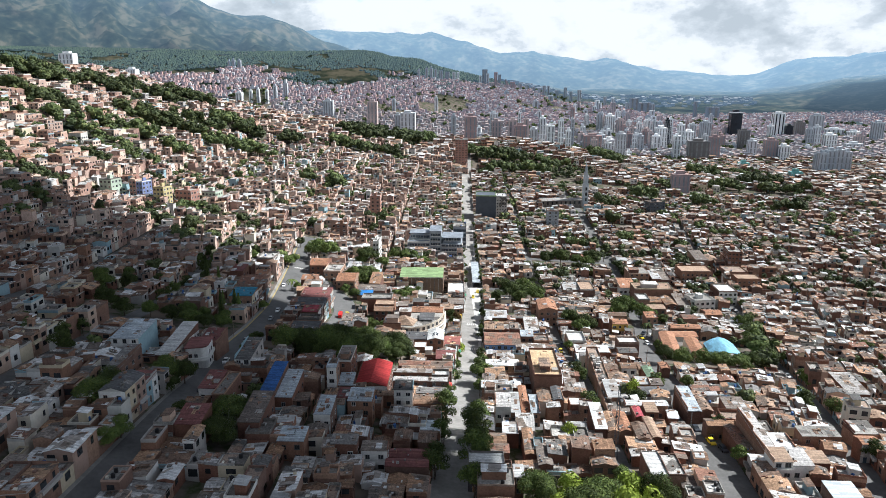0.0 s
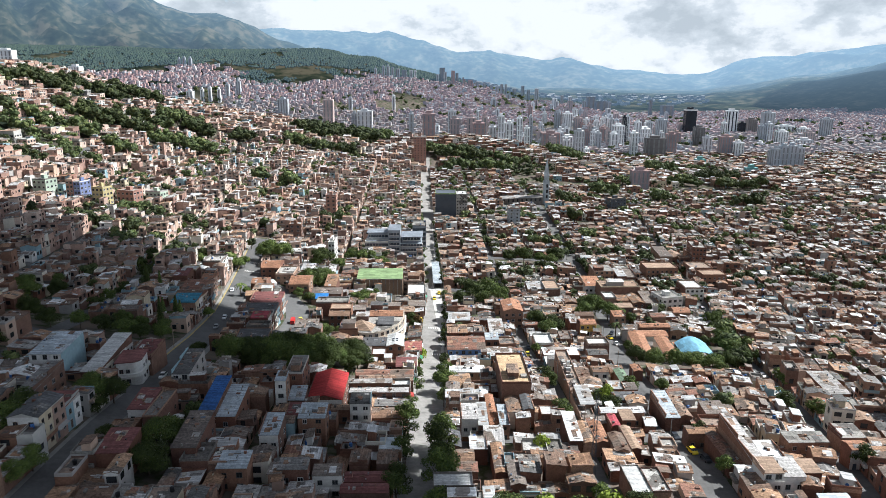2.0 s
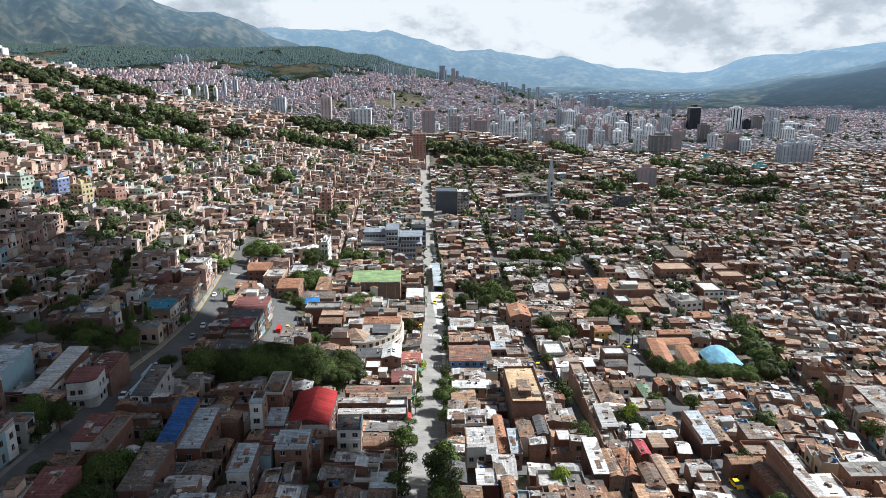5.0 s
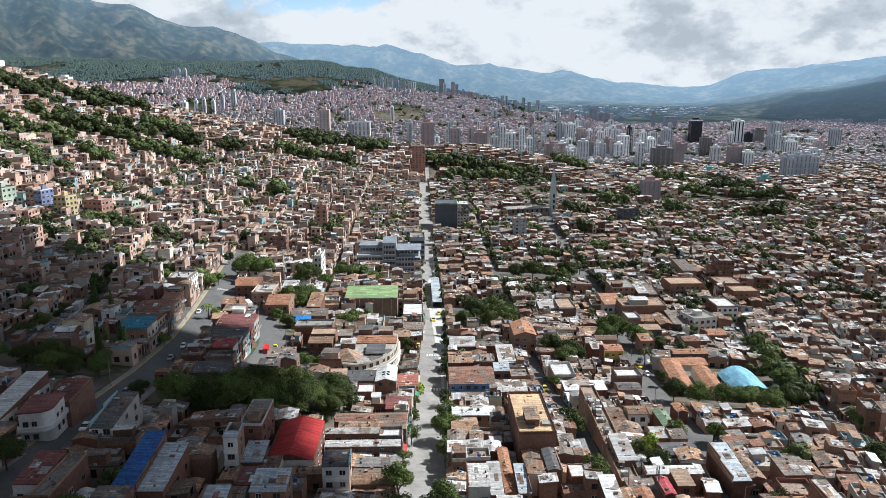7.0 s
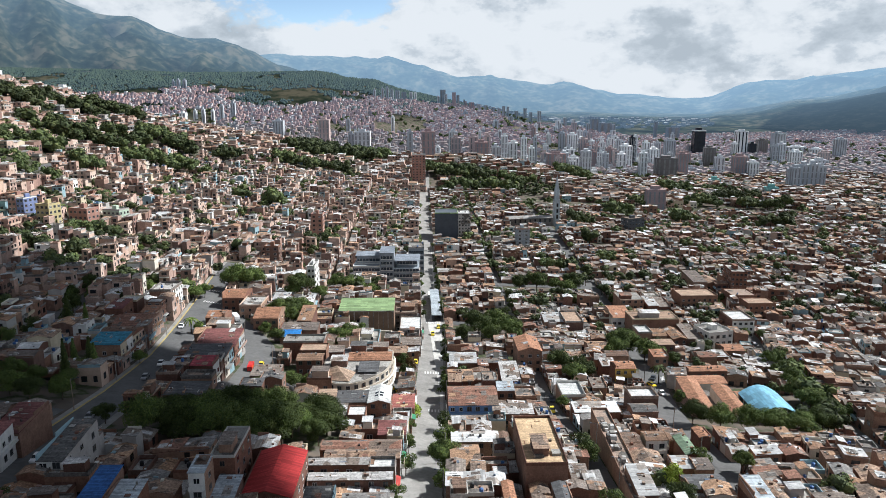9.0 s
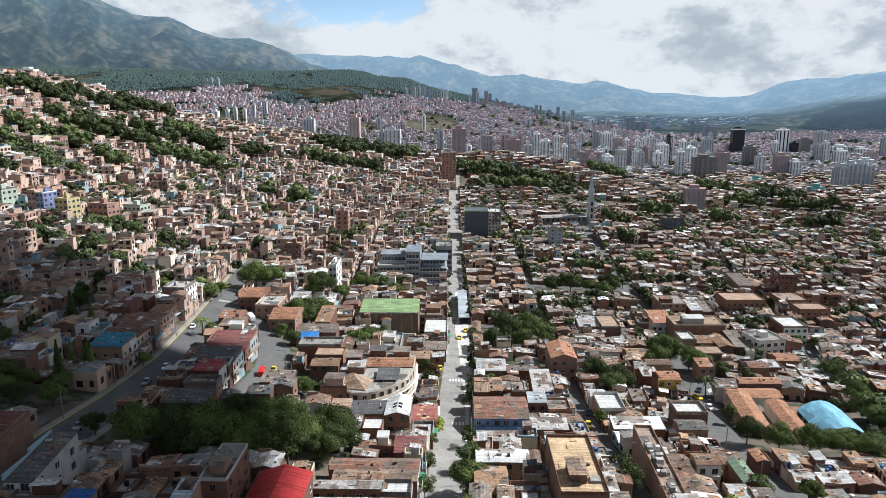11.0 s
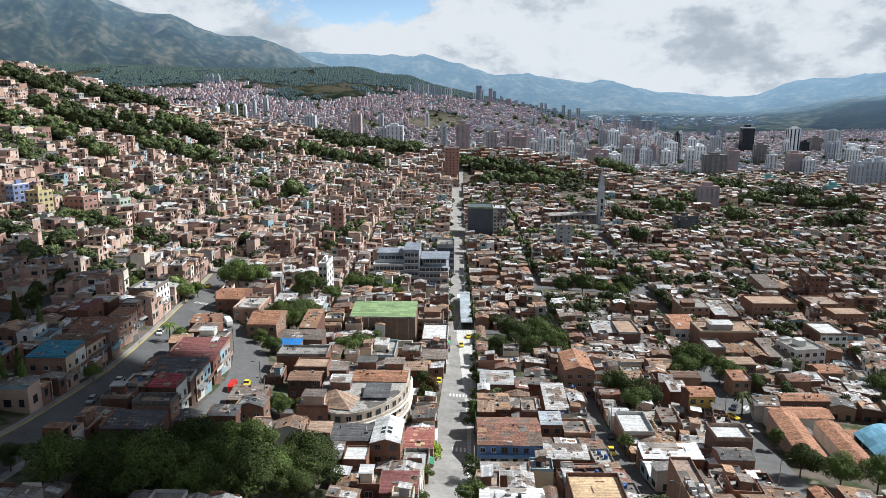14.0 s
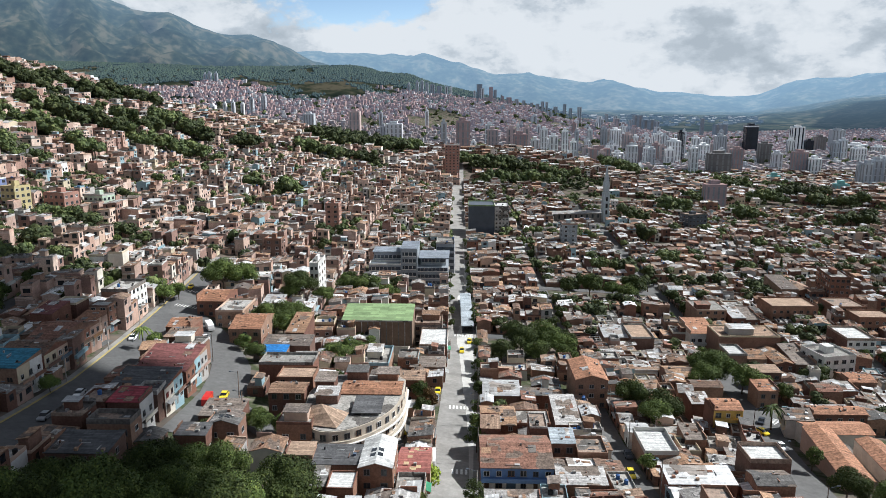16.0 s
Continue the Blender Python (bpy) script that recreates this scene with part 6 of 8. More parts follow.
def rows_between(ua, ub, crosses, left, faces=(0, 1)):
    """Two rows of houses, back to back, between two streets."""
    for y0, y1 in zip(crosses, crosses[1:] + [crosses[-1] + 85]):
        blk = Shape()
        r = random.Random(int(ua * 31 + y0))
        for face in faces:
            y = y0 + 3.5
            while y < y1 - 7:
                w = r.choice([3.6, 4.2, 4.8, 5.2, 5.8, 6.4, 7.4]) if y < 420 else r.choice([4.8, 5.6, 6.5, 7.8])
                w = min(w, y1 - 3.5 - y)
                if y1 - 3.5 - y - w < 4:
                    w = y1 - 3.5 - y
                xa, xb = at(ua, y + w / 2) + lane(ua, y), at(ub, y + w / 2) - lane(ub, y)
                deep = (xb - xa) / 2 if len(faces) == 2 else xb - xa
                wings = make_wings(r, deep - r.choice([0, 0.5, 1.5, 3.0]), left and y > 340)
                if 84 in (ua, ub) and ua > 0 and y < 420:
                    wings = [(a, min(b, 3.4 + 2.4 * r.random()), c, e) for a, b, c, e in wings]
                if ub == 45 and face == 1 and 250 < y < 340:
                    wings = [(a, min(b, 3.0), c, e) for a, b, c, e in wings]
                if ub <= 2 and ua >= -84 and y < 420:
                    wings = [(a, min(b, 5.2 + 0.6 * r.random()), c, e) for a, b, c, e in wings]
                if ub <= -84 and y < 300:
                    wings = [(a, min(b, 5.4 + 1.6 * r.random()), c, e) for a, b, c, e in wings]
                lean = math.degrees(math.atan(bend(ua if face == 0 else ub, y + w / 2)))
                # drop the parts that stand on kept ground
                kept, o, px0 = [], 0.0, None
                for d, h, k, lk in wings:
                    if k == "yard":
                        if kept and px0 + sum(q[0] for q in kept) >= o - 0.1:
                            kept.append((d, h, k, lk))
                        o += d
                        continue
                    mx = xa + o + d / 2 if face == 0 else xb - o - d / 2
                    ok = free(mx, y + w / 2, 0.3) and clash(mx - d / 2, mx + d / 2, y, y + w) < 0.3 and not green(mx, y + w / 2)
                    if ok and (not kept or px0 + sum(q[0] for q in kept) >= o - 0.1):
                        px0 = o if px0 is None else px0
                        kept.append((d, h, k, lk))
                    o += d
                while kept and kept[-1][2] == "yard":
                    kept.pop()
                if kept and r.random() > 0.03:
                    if face == 0:
                        px, py, turn = xa + px0, y + w, -90 - lean
                    else:
                        px, py, turn = xb - px0, y, 90 - lean
                    if len(HOUSES) < 104 and y1 < 500 and y > 160 and -100 < xa and xb < 100:
                        HOUSES.append(house(px, py, turn, w - 0.04, kept, r=r))
                    else:
                        stuff_house(blk, px, py, turn, w - 0.04, kept, r, left)
                y += w
        if blk.v:
            tagged(new("house_block", blk.mesh("house_block")), "block of low brick houses with patched roofs", "houses", kind="stuff")


HOUSES = []
rows_between(-44, 2, CROSS_MID, True)
rows_between(2, 45, CROSS_RIGHT, False)
rows_between(-84, -44, CROSS_MID, True)
rows_between(45, 84, CROSS_RIGHT, False)
rows_between(84, 134, CROSS_FAR_RIGHT, False)
rows_between(-128, -84, CROSS_LEFT, True)
for a, b in zip(STREETS, STREETS[1:]):
    if b <= -128 or a >= 134:
        rows_between(a, b, CROSS_FAR_RIGHT if a > 0 else CROSS_LEFT, a < 0)


def far_town(y0, y1, step, size, spread, keep, detail, seed, label):
    """Rows of houses across the valley and up its sides."""
    r = random.Random(seed)
    y = y0
    while y < y1:
        s = Shape()
        band = min(y + 130, y1)
        while y < band:
            half = 0.66 * y + 120
            x = -half
            gone = 0.0
            while x < half:
                w, d = r.uniform(*size), r.uniform(*size) * 1.2
                if keep(x, y, r):
                    if detail is True:      # rows wall to wall along the slope
                        w *= 1.25
                        gone += r.uniform(-1.0, 1.0)
                        gone *= 0.8
                    h = r.choice([2.7, 2.9, 5.0, 5.4, 5.6, 8.0]) + r.uniform(-0.4, 0.5)
                    turn = r.uniform(-4, 4) - 6 * (x < 0) if detail is True else r.choice([0, 0, 90]) + r.uniform(-8, 8) - 6 * (x < 0)
                    stuff_house(s, x + (0 if detail is True else r.uniform(-1, 1)), y + (gone if detail is True else r.uniform(-1.5, 1.5)), turn, w, [(d, h, *pick(r, x < 0))], r, x < 0, detail)
                x += w * r.uniform(0.97, 1.12) if detail is True else step * r.uniform(0.8, 1.25)
            y += spread * r.uniform(0.9, 1.1)
        if s.v:
            tagged(new("distant_houses", s.mesh("distant_houses")), label, "houses", kind="stuff")


def woods(x, y):
    """Where trees and not houses stand."""
    v = noise.noise(Vector((x / 190, y / 120, 3.3))) + 0.5 * noise.noise(Vector((x / 60, y / 45, 1.7)))
    return green(x, y) or v > (0.40 if x > -100 else 0.5)


def far_woods(x, y):
    """Wooded gullies between the far quarters."""
    return noise.noise(Vector((x / 210, y / 150, 8.1))) + 0.6 * noise.noise(Vector((x / 70, y / 60, 2.7))) > 0.33


def outside_grid(x, y, r):
    inside = at(-260, y) - 3 < x < at(364, y) + 3 and y < 885
    return not inside and free(x, y, 4) and not woods(x, y) and not (-6 < x < 12 and y < 1000) and r.random() < 0.94


# how high the brick hill town climbs: bearing and elevation in degrees, seen from above the start
TOWN_TOP = ([-60, -30, -24, -18.5, -15, -12, -8, -5.7, -3, 1, 5.5, 7.7, 12, 60], [1.0, 0.7, -0.2, 0.3, 0.3, 0.0, 0.25, 0.0, -0.5, -0.9, -1.4, -2.1, -2.5, -2.0])


def far_keep(x, y, r):
    turn, dist, z = math.degrees(math.atan2(x, y)), math.hypot(x, y), level(x, y)
    rise = math.degrees(math.atan2(z - 128, dist))
    if turn > 24 and z > -5 or dist > 3180 or rise > float(np.interp(turn, *TOWN_TOP)) + 0.3 * noise.noise(Vector((x / 200, y / 200, 0))):
        return False
    if turn < -8 and rise > -1.1 and noise.noise(Vector((x / 170, y / 150, 4.4))) + 0.5 * noise.noise(Vector((x / 50, y / 50, 1.2))) < (0.0 if turn > -20 else 0.22):
        return False
    return not far_woods(x, y) and r.random() < 0.94


far_town(150, 1350, 7.4, (5, 8.5), 9.6, outside_grid, True, 3, "hillside of small brick houses with patched roofs")
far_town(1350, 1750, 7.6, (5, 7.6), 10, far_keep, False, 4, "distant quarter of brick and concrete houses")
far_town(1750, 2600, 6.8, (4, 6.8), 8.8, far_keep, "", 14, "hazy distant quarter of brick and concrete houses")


def valley_end(x, y, r):
    return 2.5 < math.degrees(math.atan2(x, y)) < 21.5 and math.hypot(x, y) < 3400 + 300 * noise.noise(Vector((x / 200, y / 200, 0))) and r.random() < 0.34


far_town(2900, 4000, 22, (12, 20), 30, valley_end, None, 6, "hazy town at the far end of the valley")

# houses where the avenue has ended
blk = Shape()
er = random.Random(91)
for y in np.arange(470, 880, 7.5):
    stuff_house(blk, at(-84, y) - 5.5 + er.uniform(-0.5, 0.5), y, -8, er.uniform(4.6, 5.4), [(7.0, er.choice([5.4, 8.1, 2.9]), *pick(er, True))], er, True)
    stuff_house(blk, at(-84, y) + 0.4 + er.uniform(-0.3, 0.5), y + 1, -8, er.uniform(4.6, 5.4), [(6.6, er.choice([5.4, 8.1, 2.9]), *pick(er, True))], er, True)
tagged(new("house_block", blk.mesh("house_block")), "block of brick houses up the slope", "houses", kind="stuff")

tagged(new("rooftop_litter", LOOSE.mesh("rooftop_litter")), "bricks, planks and buckets lying on the roofs", "litter", kind="stuff")

# ---- trees ----
import itertools


def tube(s, a, b, ra, rb, mat, n=6):
    a, b = Vector(a), Vector(b)
    q = (b - a).to_track_quat("Z", "Y")
    v = [tuple(p + q @ Vector((k * math.cos(2 * math.pi * i / n), k * math.sin(2 * math.pi * i / n), 0))) for p, k in ((a, ra), (b, rb)) for i in range(n)]
    s.add(v, [(i, (i + 1) % n, n + (i + 1) % n, n + i) for i in range(n)], mat)


def crown_of(r, lobes, count, leaf, mat, s=None, place=None):
    """Leaves in clumps over a few lobes, thick at the outside, with gaps."""
    s = s or Shape()
    weights = [q[3] ** 2 for q in lobes]
    for i in range(count):
        cx, cy, cz, rad = r.choices(lobes, weights)[0]
        a, t = r.uniform(0, 2 * math.pi), math.acos(r.uniform(-0.55, 1))
        k = rad * (r.uniform(0.62, 1.08))
        n = Vector((math.sin(t) * math.cos(a), math.sin(t) * math.sin(a), math.cos(t) * 0.8))
        p = Vector((cx, cy, cz)) + n * k
        n = (n + Vector((r.uniform(-0.7, 0.7), r.uniform(-0.7, 0.7), r.uniform(-0.3, 0.8)))).normalized()
        u = n.orthogonal().normalized()
        u.rotate(Matrix.Rotation(r.uniform(0, 6.28), 3, n))
        w = n.cross(u)
        e, g = leaf * r.uniform(0.6, 1.3), leaf * r.uniform(0.4, 0.8)
        v = [p - u * e, p - w * g + n * 0.15 * leaf, p + u * e, p + w * g + n * 0.15 * leaf]
        s.add([tuple(q) for q in v], [(0, 1, 2, 3)], mat, place)
    return s


def tree_kind(seed, high, wide, count, leaf, mat):
    r = random.Random(seed)
    trunk = Shape()
    fork = high * 0.38
    tube(trunk, (0, 0, -0.6), (0.1, 0, fork), 0.028 * high, 0.018 * high, BARK)
    lobes = []
    for i in range(r.randint(7, 10)):
        a, d = 2 * math.pi * i / 6 + r.uniform(-0.4, 0.4), wide * r.uniform(0.18, 0.34)
        rad = wide * r.uniform(0.15, 0.25)
        p = (d * math.cos(a), d * math.sin(a), high * r.uniform(0.42, 0.8))
        lobes.append((*p, rad))
        tube(trunk, (0.1, 0, fork * r.uniform(0.8, 1)), (p[0] * 0.8, p[1] * 0.8, p[2]), 0.012 * high, 0.005 * high, BARK, 5)
    lobes.append((0, 0, high * 0.84, wide * 0.24))
    return trunk.mesh("trunk", True), crown_of(r, lobes, count, leaf, mat).mesh("crown")


KINDS = {"broad": [tree_kind(i, 10, 12, 9500, 0.22, NEAR_LEAVES) for i in (1, 2, 3, 12)], "street": [tree_kind(i, 6.5, 5.6, 2600, 0.18, NEAR_LEAVES) for i in (4, 5, 6)],
         "lime": [tree_kind(7, 5.5, 5.6, 1000, 0.3, LIME)], "rust": [tree_kind(8, 8, 7, 1300, 0.34, RUST)]}


def conifer_kind(seed, high, wide, count):
    """A dark columnar conifer: whorls of drooping boughs that shorten towards the tip."""
    r = random.Random(seed)
    trunk = Shape()
    tube(trunk, (0, 0, -0.6), (0, 0, high * 0.97), 0.02 * high, 0.004 * high, BARK)
    crown = Shape()
    for i in range(count):
        t = r.random() ** 0.8
        z, reach = high * (0.12 + 0.88 * t), wide * 0.5 * (1 - t) ** 0.7 * r.uniform(0.55, 1.1)
        a = r.uniform(0, 2 * math.pi)
        c, q = math.cos(a), math.sin(a)
        k = r.uniform(0.14, 0.3)
        crown.add([(c * reach * 0.3 - q * k, q * reach * 0.3 + c * k, z + 0.25), (c * reach * 0.3 + q * k, q * reach * 0.3 - c * k, z + 0.1),
                   (c * reach, q * reach, z - 0.25 * reach), (c * reach * 0.6 - q * k * 1.5, q * reach * 0.6 + c * k * 1.5, z - 0.05 * reach)], [(0, 1, 2, 3)], NEAR_LEAVES)
    return trunk.mesh("trunk", True), crown.mesh("crown")


def palm_kind(seed, high, count):
    """A palm: a slim leaning trunk and arching fronds with hanging leaflets."""
    r = random.Random(seed)
    trunk, crown = Shape(), Shape()
    tube(trunk, (0, 0, -0.4), (0.2, 0.1, high), 0.2, 0.13, BARK)
    for i in range(count):
        a, rise = 2 * math.pi * i / count + r.uniform(-0.2, 0.2), r.uniform(0.1, 0.9)
        c, q, last = math.cos(a), math.sin(a), None
        for k in range(6):
            t = k / 5
            p = (0.2 + c * 2.6 * t, 0.1 + q * 2.6 * t, high + rise * 1.6 * t - 2.2 * t * t)
            w = 0.5 * (1 - 0.75 * t)
            row = [(p[0] - q * w, p[1] + c * w, p[2] - 0.25), p, (p[0] + q * w, p[1] - c * w, p[2] - 0.25)]
            if last:
                crown.add(last + row, [(0, 1, 4, 3), (1, 2, 5, 4)], NEAR_LEAVES)
            last = row
    return trunk.mesh("trunk", True), crown.mesh("crown")


KINDS["conifer"] = [conifer_kind(9, 15, 5.5, 1500), conifer_kind(10, 12, 5.0, 1200)]
KINDS["palm"] = [palm_kind(11, 5.5, 13)]
TREE_TEXT = {"conifer": "tall dark conifer with drooping boughs", "palm": "small palm tree on the traffic island", "broad": "broad dark green shade tree with a dense crown", "street": "small green street tree beside the road", "lime": "bright lime-green tree with a round crown",
             "rust": "tree with reddish brown foliage beside the lane"}
tr = random.Random(21)


def tree(kind, x, y, size=1.0, text=""):
    trunk, crown = tr.choice(KINDS[kind])
    ob = root("tree", x, y, level(x, y), tr.uniform(0, 360), text or TREE_TEXT[kind], "tree", "trees of the quarter")
    ob.scale = (size, size, size * tr.uniform(0.9, 1.12))
    part("trunk", trunk, ob)
    part("crown", crown, ob)
    return ob


# the wooded square
for gx in np.arange(-63, -22, 6.2):
    for gy in np.arange(232, 262, 6.2):
        px, py = gx + tr.uniform(-2.0, 2.0), gy + tr.uniform(-2.0, 2.0)
        if py > 258 or py > 246 and px < -54 or py < 238 and px > -40:
            continue
        tree("broad", px, py, tr.uniform(0.65, 1.15))
# along the busway
for y in (150, 165, 172, 181, 190, 222, 236, 250, 266, 295, 306, 320, 332, 343, 356, 370, 384, 412, 424, 437, 450, 462, 475, 490, 505):
    tree("street", at(2, y) + 4.9 + tr.uniform(-0.5, 0.4), y, tr.uniform(0.7, 1.0) if y > 300 else tr.uniform(0.95, 1.3) if y > 200 else tr.uniform(1.4, 1.75))
for y in (158, 163, 176, 187, 198, 214, 232, 246, 262, 410, 428, 446, 470, 492):
    tree("street", at(2, y) - 4.9 + tr.uniform(-0.4, 0.5), y, tr.uniform(0.65, 1.0) if y > 200 else tr.uniform(1.2, 1.6))
tree("broad", 6.0, 236, 0.8, "round green tree standing beside the busway")
tree("lime", -2.2, 274, 1.0)
tree("lime", 57.5, 222, 1.3)
tree("lime", 30.5, 186, 1.0)
for x, y, k in ((25, 147, 1.7), (39, 149, 1.7), (37, 142, 1.6), (22, 141, 1.5), (43, 143, 1.5)):
    tree("lime", x, y, k)
tree("rust", -4.2, 316, 0.95)
tree("street", -6.5, 321, 1.3)
tree("street", -6.0, 311, 1.0)
for x, y, k in ((18, 372, 0.8), (25, 378, 1.05), (33, 383, 1.1), (38, 374, 0.95), (24, 390, 1.0), (36, 392, 0.9), (30, 370, 0.8), (41, 386, 0.8),
                (80, 353, 0.9), (85, 358, 1.15), (88, 362, 1.05), (83, 366, 0.9), (92, 352, 0.9), (97, 352, 0.7), (101, 345, 0.6),
                (56, 474, 0.9), (66, 473, 1.1), (78, 478, 0.9), (88, 478, 1.15), (84, 471, 0.9),
                (83, 276, 0.75), (89, 270, 0.8), (96, 268, 0.8), (103, 265, 0.85), (110, 265, 0.85), (117, 268, 0.8), (123, 272, 0.85), (128, 291, 0.9),
                (131, 302, 0.9), (128, 280, 0.8), (141, 334, 0.8), (136, 318, 0.8), (146, 350, 0.7),
                (-56, 336, 0.6), (-57, 373, 0.95), (-55, 366, 0.8), (-62, 345, 0.5), (-53, 378, 0.9), (-32, 340, 0.85), (-30, 348, 0.8), (-35, 345, 0.7), (-30, 371, 0.5), (-26, 364, 0.5),
                (-86, 425, 0.8), (-82, 429, 0.9), (-63, 408, 0.7), (-51, 412, 0.8), (-47, 455, 0.6), (-40, 458, 0.5), (-33, 457, 0.55), (-28, 456, 0.5),
                
                (-95.5, 172, 0.9), (-96, 163, 0.9), (-62, 165, 0.85), (-61.5, 157, 0.8), (-61, 172, 0.7), (-83.0, 190, 0.7), (-88, 190, 0.8), (-84, 183, 0.5), (-73, 165, 0.55), (-73.5, 158, 0.5), (-83.5, 152, 0.6), (-84, 146, 0.6), (-74, 192, 0.5), (-75, 225, 0.5), (-76, 238, 0.5), (-96, 300, 0.5), (-98, 316, 0.45), (-40, 287, 0.5), (-36, 289, 0.45),
                (-88, 405, 1.35), (-82, 411, 1.1), (-60, 411, 1.2), (-61, 366, 0.9), (-46, 436, 0.8), (-40, 437, 0.9), (-34, 439, 0.9), (-27, 435, 0.8), (-31, 377, 0.6), (-30, 325, 0.5),
                (52, 327, 0.9), (58, 321, 0.95), (55, 316, 0.8), (57, 214, 0.6), (-98, 246, 0.65), (-104, 248, 0.7), (-112, 250, 0.7), (-102, 256, 0.6), (-120, 250, 0.6), (-128, 246, 0.7), (-95, 258, 0.6), (-109, 258, 0.6), (-136, 252, 0.7), (-143, 260, 0.7), (-92, 250, 0.6), (-96, 268, 0.55), (-88.6, 290, 0.45), (-145, 285, 0.7), (-152, 296, 0.75), (-158, 286, 0.7), (-150, 276, 0.7), (-100, 378, 0.7), (-98, 386, 0.65), (-104, 384, 0.7), (-126, 372, 0.6), (-134, 366, 0.65), (-119, 378, 0.6), (-142, 372, 0.7), (-48, 279, 0.5), (-42, 290, 0.45),
                (-84, 333, 0.4), (-85, 337, 0.35),
                (18, 146, 0.9), (32, 146, 1.0), (46, 147, 0.9), (28, 141, 1.0)):
    tree("broad", x, y, k)
for x, y, k in ((-121, 312, 1.15), (-91.8, 268, 0.95), (-94.5, 271, 1.05), (-97, 262, 0.8), (-100, 273, 0.7), (-117, 316, 0.8), (196, 560, 0.9)):
    tree("conifer", x, y, k)
tree("palm", -86.2, 331, 1.1)
tree("palm", 88.0, 322, 1.3, "tall palm tree beside the street corner")
# small trees in back yards and side streets
for i in range(230):
    x, y = tr.uniform(-150, 175), tr.uniform(150, 480)
    u = min(STREETS, key=lambda q: abs(at(q, y) - x))
    if u == 2 or u == -84 or not free(x, y, 1):
        continue
    side = tr.choice([-1, 1])
    tree("street", at(u, y) + side * (lane(u) - 0.7), y, tr.uniform(0.75, 1.25))


def icosahedron():
    g = (1 + 5 ** 0.5) / 2
    v = [Vector(p).normalized() for p in ((-1, g, 0), (1, g, 0), (-1, -g, 0), (1, -g, 0), (0, -1, g), (0, 1, g), (0, -1, -g), (0, 1, -g), (g, 0, -1), (g, 0, 1), (-g, 0, -1), (-g, 0, 1))]
    f = [q for q in itertools.combinations(range(12), 3) if all((v[a] - v[b]).length < 1.2 for a, b in itertools.combinations(q, 2))]
    return [tuple(p) for p in v], [q if (v[q[1]] - v[q[0]]).cross(v[q[2]] - v[q[0]]).dot(v[q[0]]) > 0 else q[::-1] for q in f]


CORE = icosahedron()


def far_trees(spots, name, label, r, count=46, leaf=1.0):
    s = Shape()
    for x, y, k in spots:
        z = level(x, y)
        lobes = [(r.uniform(-0.24, 0.24) * 9 * k, r.uniform(-0.24, 0.24) * 9 * k, 9 * k * r.uniform(0.36, 0.68), 9 * k * r.uniform(0.18, 0.3)) for i in range(5)]
        if y < 900:
            tube(s, (x, y, z - 1), (x, y, z + 4 * k), 0.25 * k, 0.15 * k, BARK, 4)
        for cx, cy, cz, rad in lobes:      # the dense middle of each clump
            spin = r.uniform(0, 6.28)
            c, q = rad * 0.8 * math.cos(spin), rad * 0.8 * math.sin(spin)
            s.add([(cx + px * c - py * q, cy + px * q + py * c, cz + pz * rad * 0.7 * r.uniform(0.8, 1.15)) for px, py, pz in CORE[0]], CORE[1], LEAVES[1], (1, 0, x, y, z))
        crown_of(r, lobes, count, leaf * k, LEAVES[1], s, (1, 0, x, y, z))
    if s.v:
        tagged(new(name, s.mesh(name)), label, "trees", kind="stuff")


fr = random.Random(5)
for a, b, c, d in GREENS:
    n = max(3, int(c * d * 3.14 / (36 if b < 600 else 52)))
    spots = []
    while len(spots) < n:
        q, w = fr.uniform(-1, 1), fr.uniform(-1, 1)
        if q * q + w * w < 1 and noise.noise(Vector(((a + q * c) / 17, (b + w * d) / 11, 1.3))) > -0.22:
            spots.append((a + q * c, b + w * d, fr.uniform(0.7, 1.35) * (1 if b < 600 else 1.75)))
    far_trees(spots, "grove", "dark green grove among the houses", fr, 170 if b < 600 else 130, 0.68)
for y0 in range(420, 1350, 155):
    spots = []
    for i in range(1150):
        y = fr.uniform(y0, y0 + 155)
        x = fr.uniform(-0.62 * y - 60, 0.62 * y + 60)
        if -8 < x < 13 or not free(x, y, 3):
            continue
        inside = at(-260, y) < x < at(364, y) and y < 885
        if inside:
            if noise.noise(Vector((x / 46, y / 40, 6.2))) + 0.35 * fr.uniform(-1, 1) > 0.12:
                spots.append((x, y, fr.uniform(0.7, 1.25)))
            elif fr.random() < 0.22:
                u = min(STREETS, key=lambda q: abs(at(q, y) - x))
                spots.append((at(u, y) + fr.choice([-1, 1]) * (lane(u) + 0.5), y, fr.uniform(0.5, 0.95)))
        elif woods(x, y) or fr.random() < 0.35:
            spots.append((x, y, fr.uniform(0.6, 1.2)))
    far_trees(spots, "scattered_trees", "green trees scattered between the houses", fr, 70, 0.78)
spots = []
for i in range(7000):
    y = fr.uniform(600, 3300)
    x = fr.uniform(-0.66 * y - 60, 0.66 * y + 60)
    inside = at(-260, y) < x < at(364, y) and y < 885
    if math.hypot(x, y) < 2500 and level(x, y) < 80 and not (x > 0.42 * y and level(x, y) > -20) and not inside and (woods(x, y) if y < 1350 else far_woods(x, y) or fr.random() < 0.25):
        spots.append((x, y, fr.uniform(0.8, 1.4) * (1 if y < 1400 else 1.35)))
for i in range(0, len(spots), 700):
    far_trees(spots[i:i + 700], "woodland", "distant dark woodland between the quarters", fr, 26, 1.5)

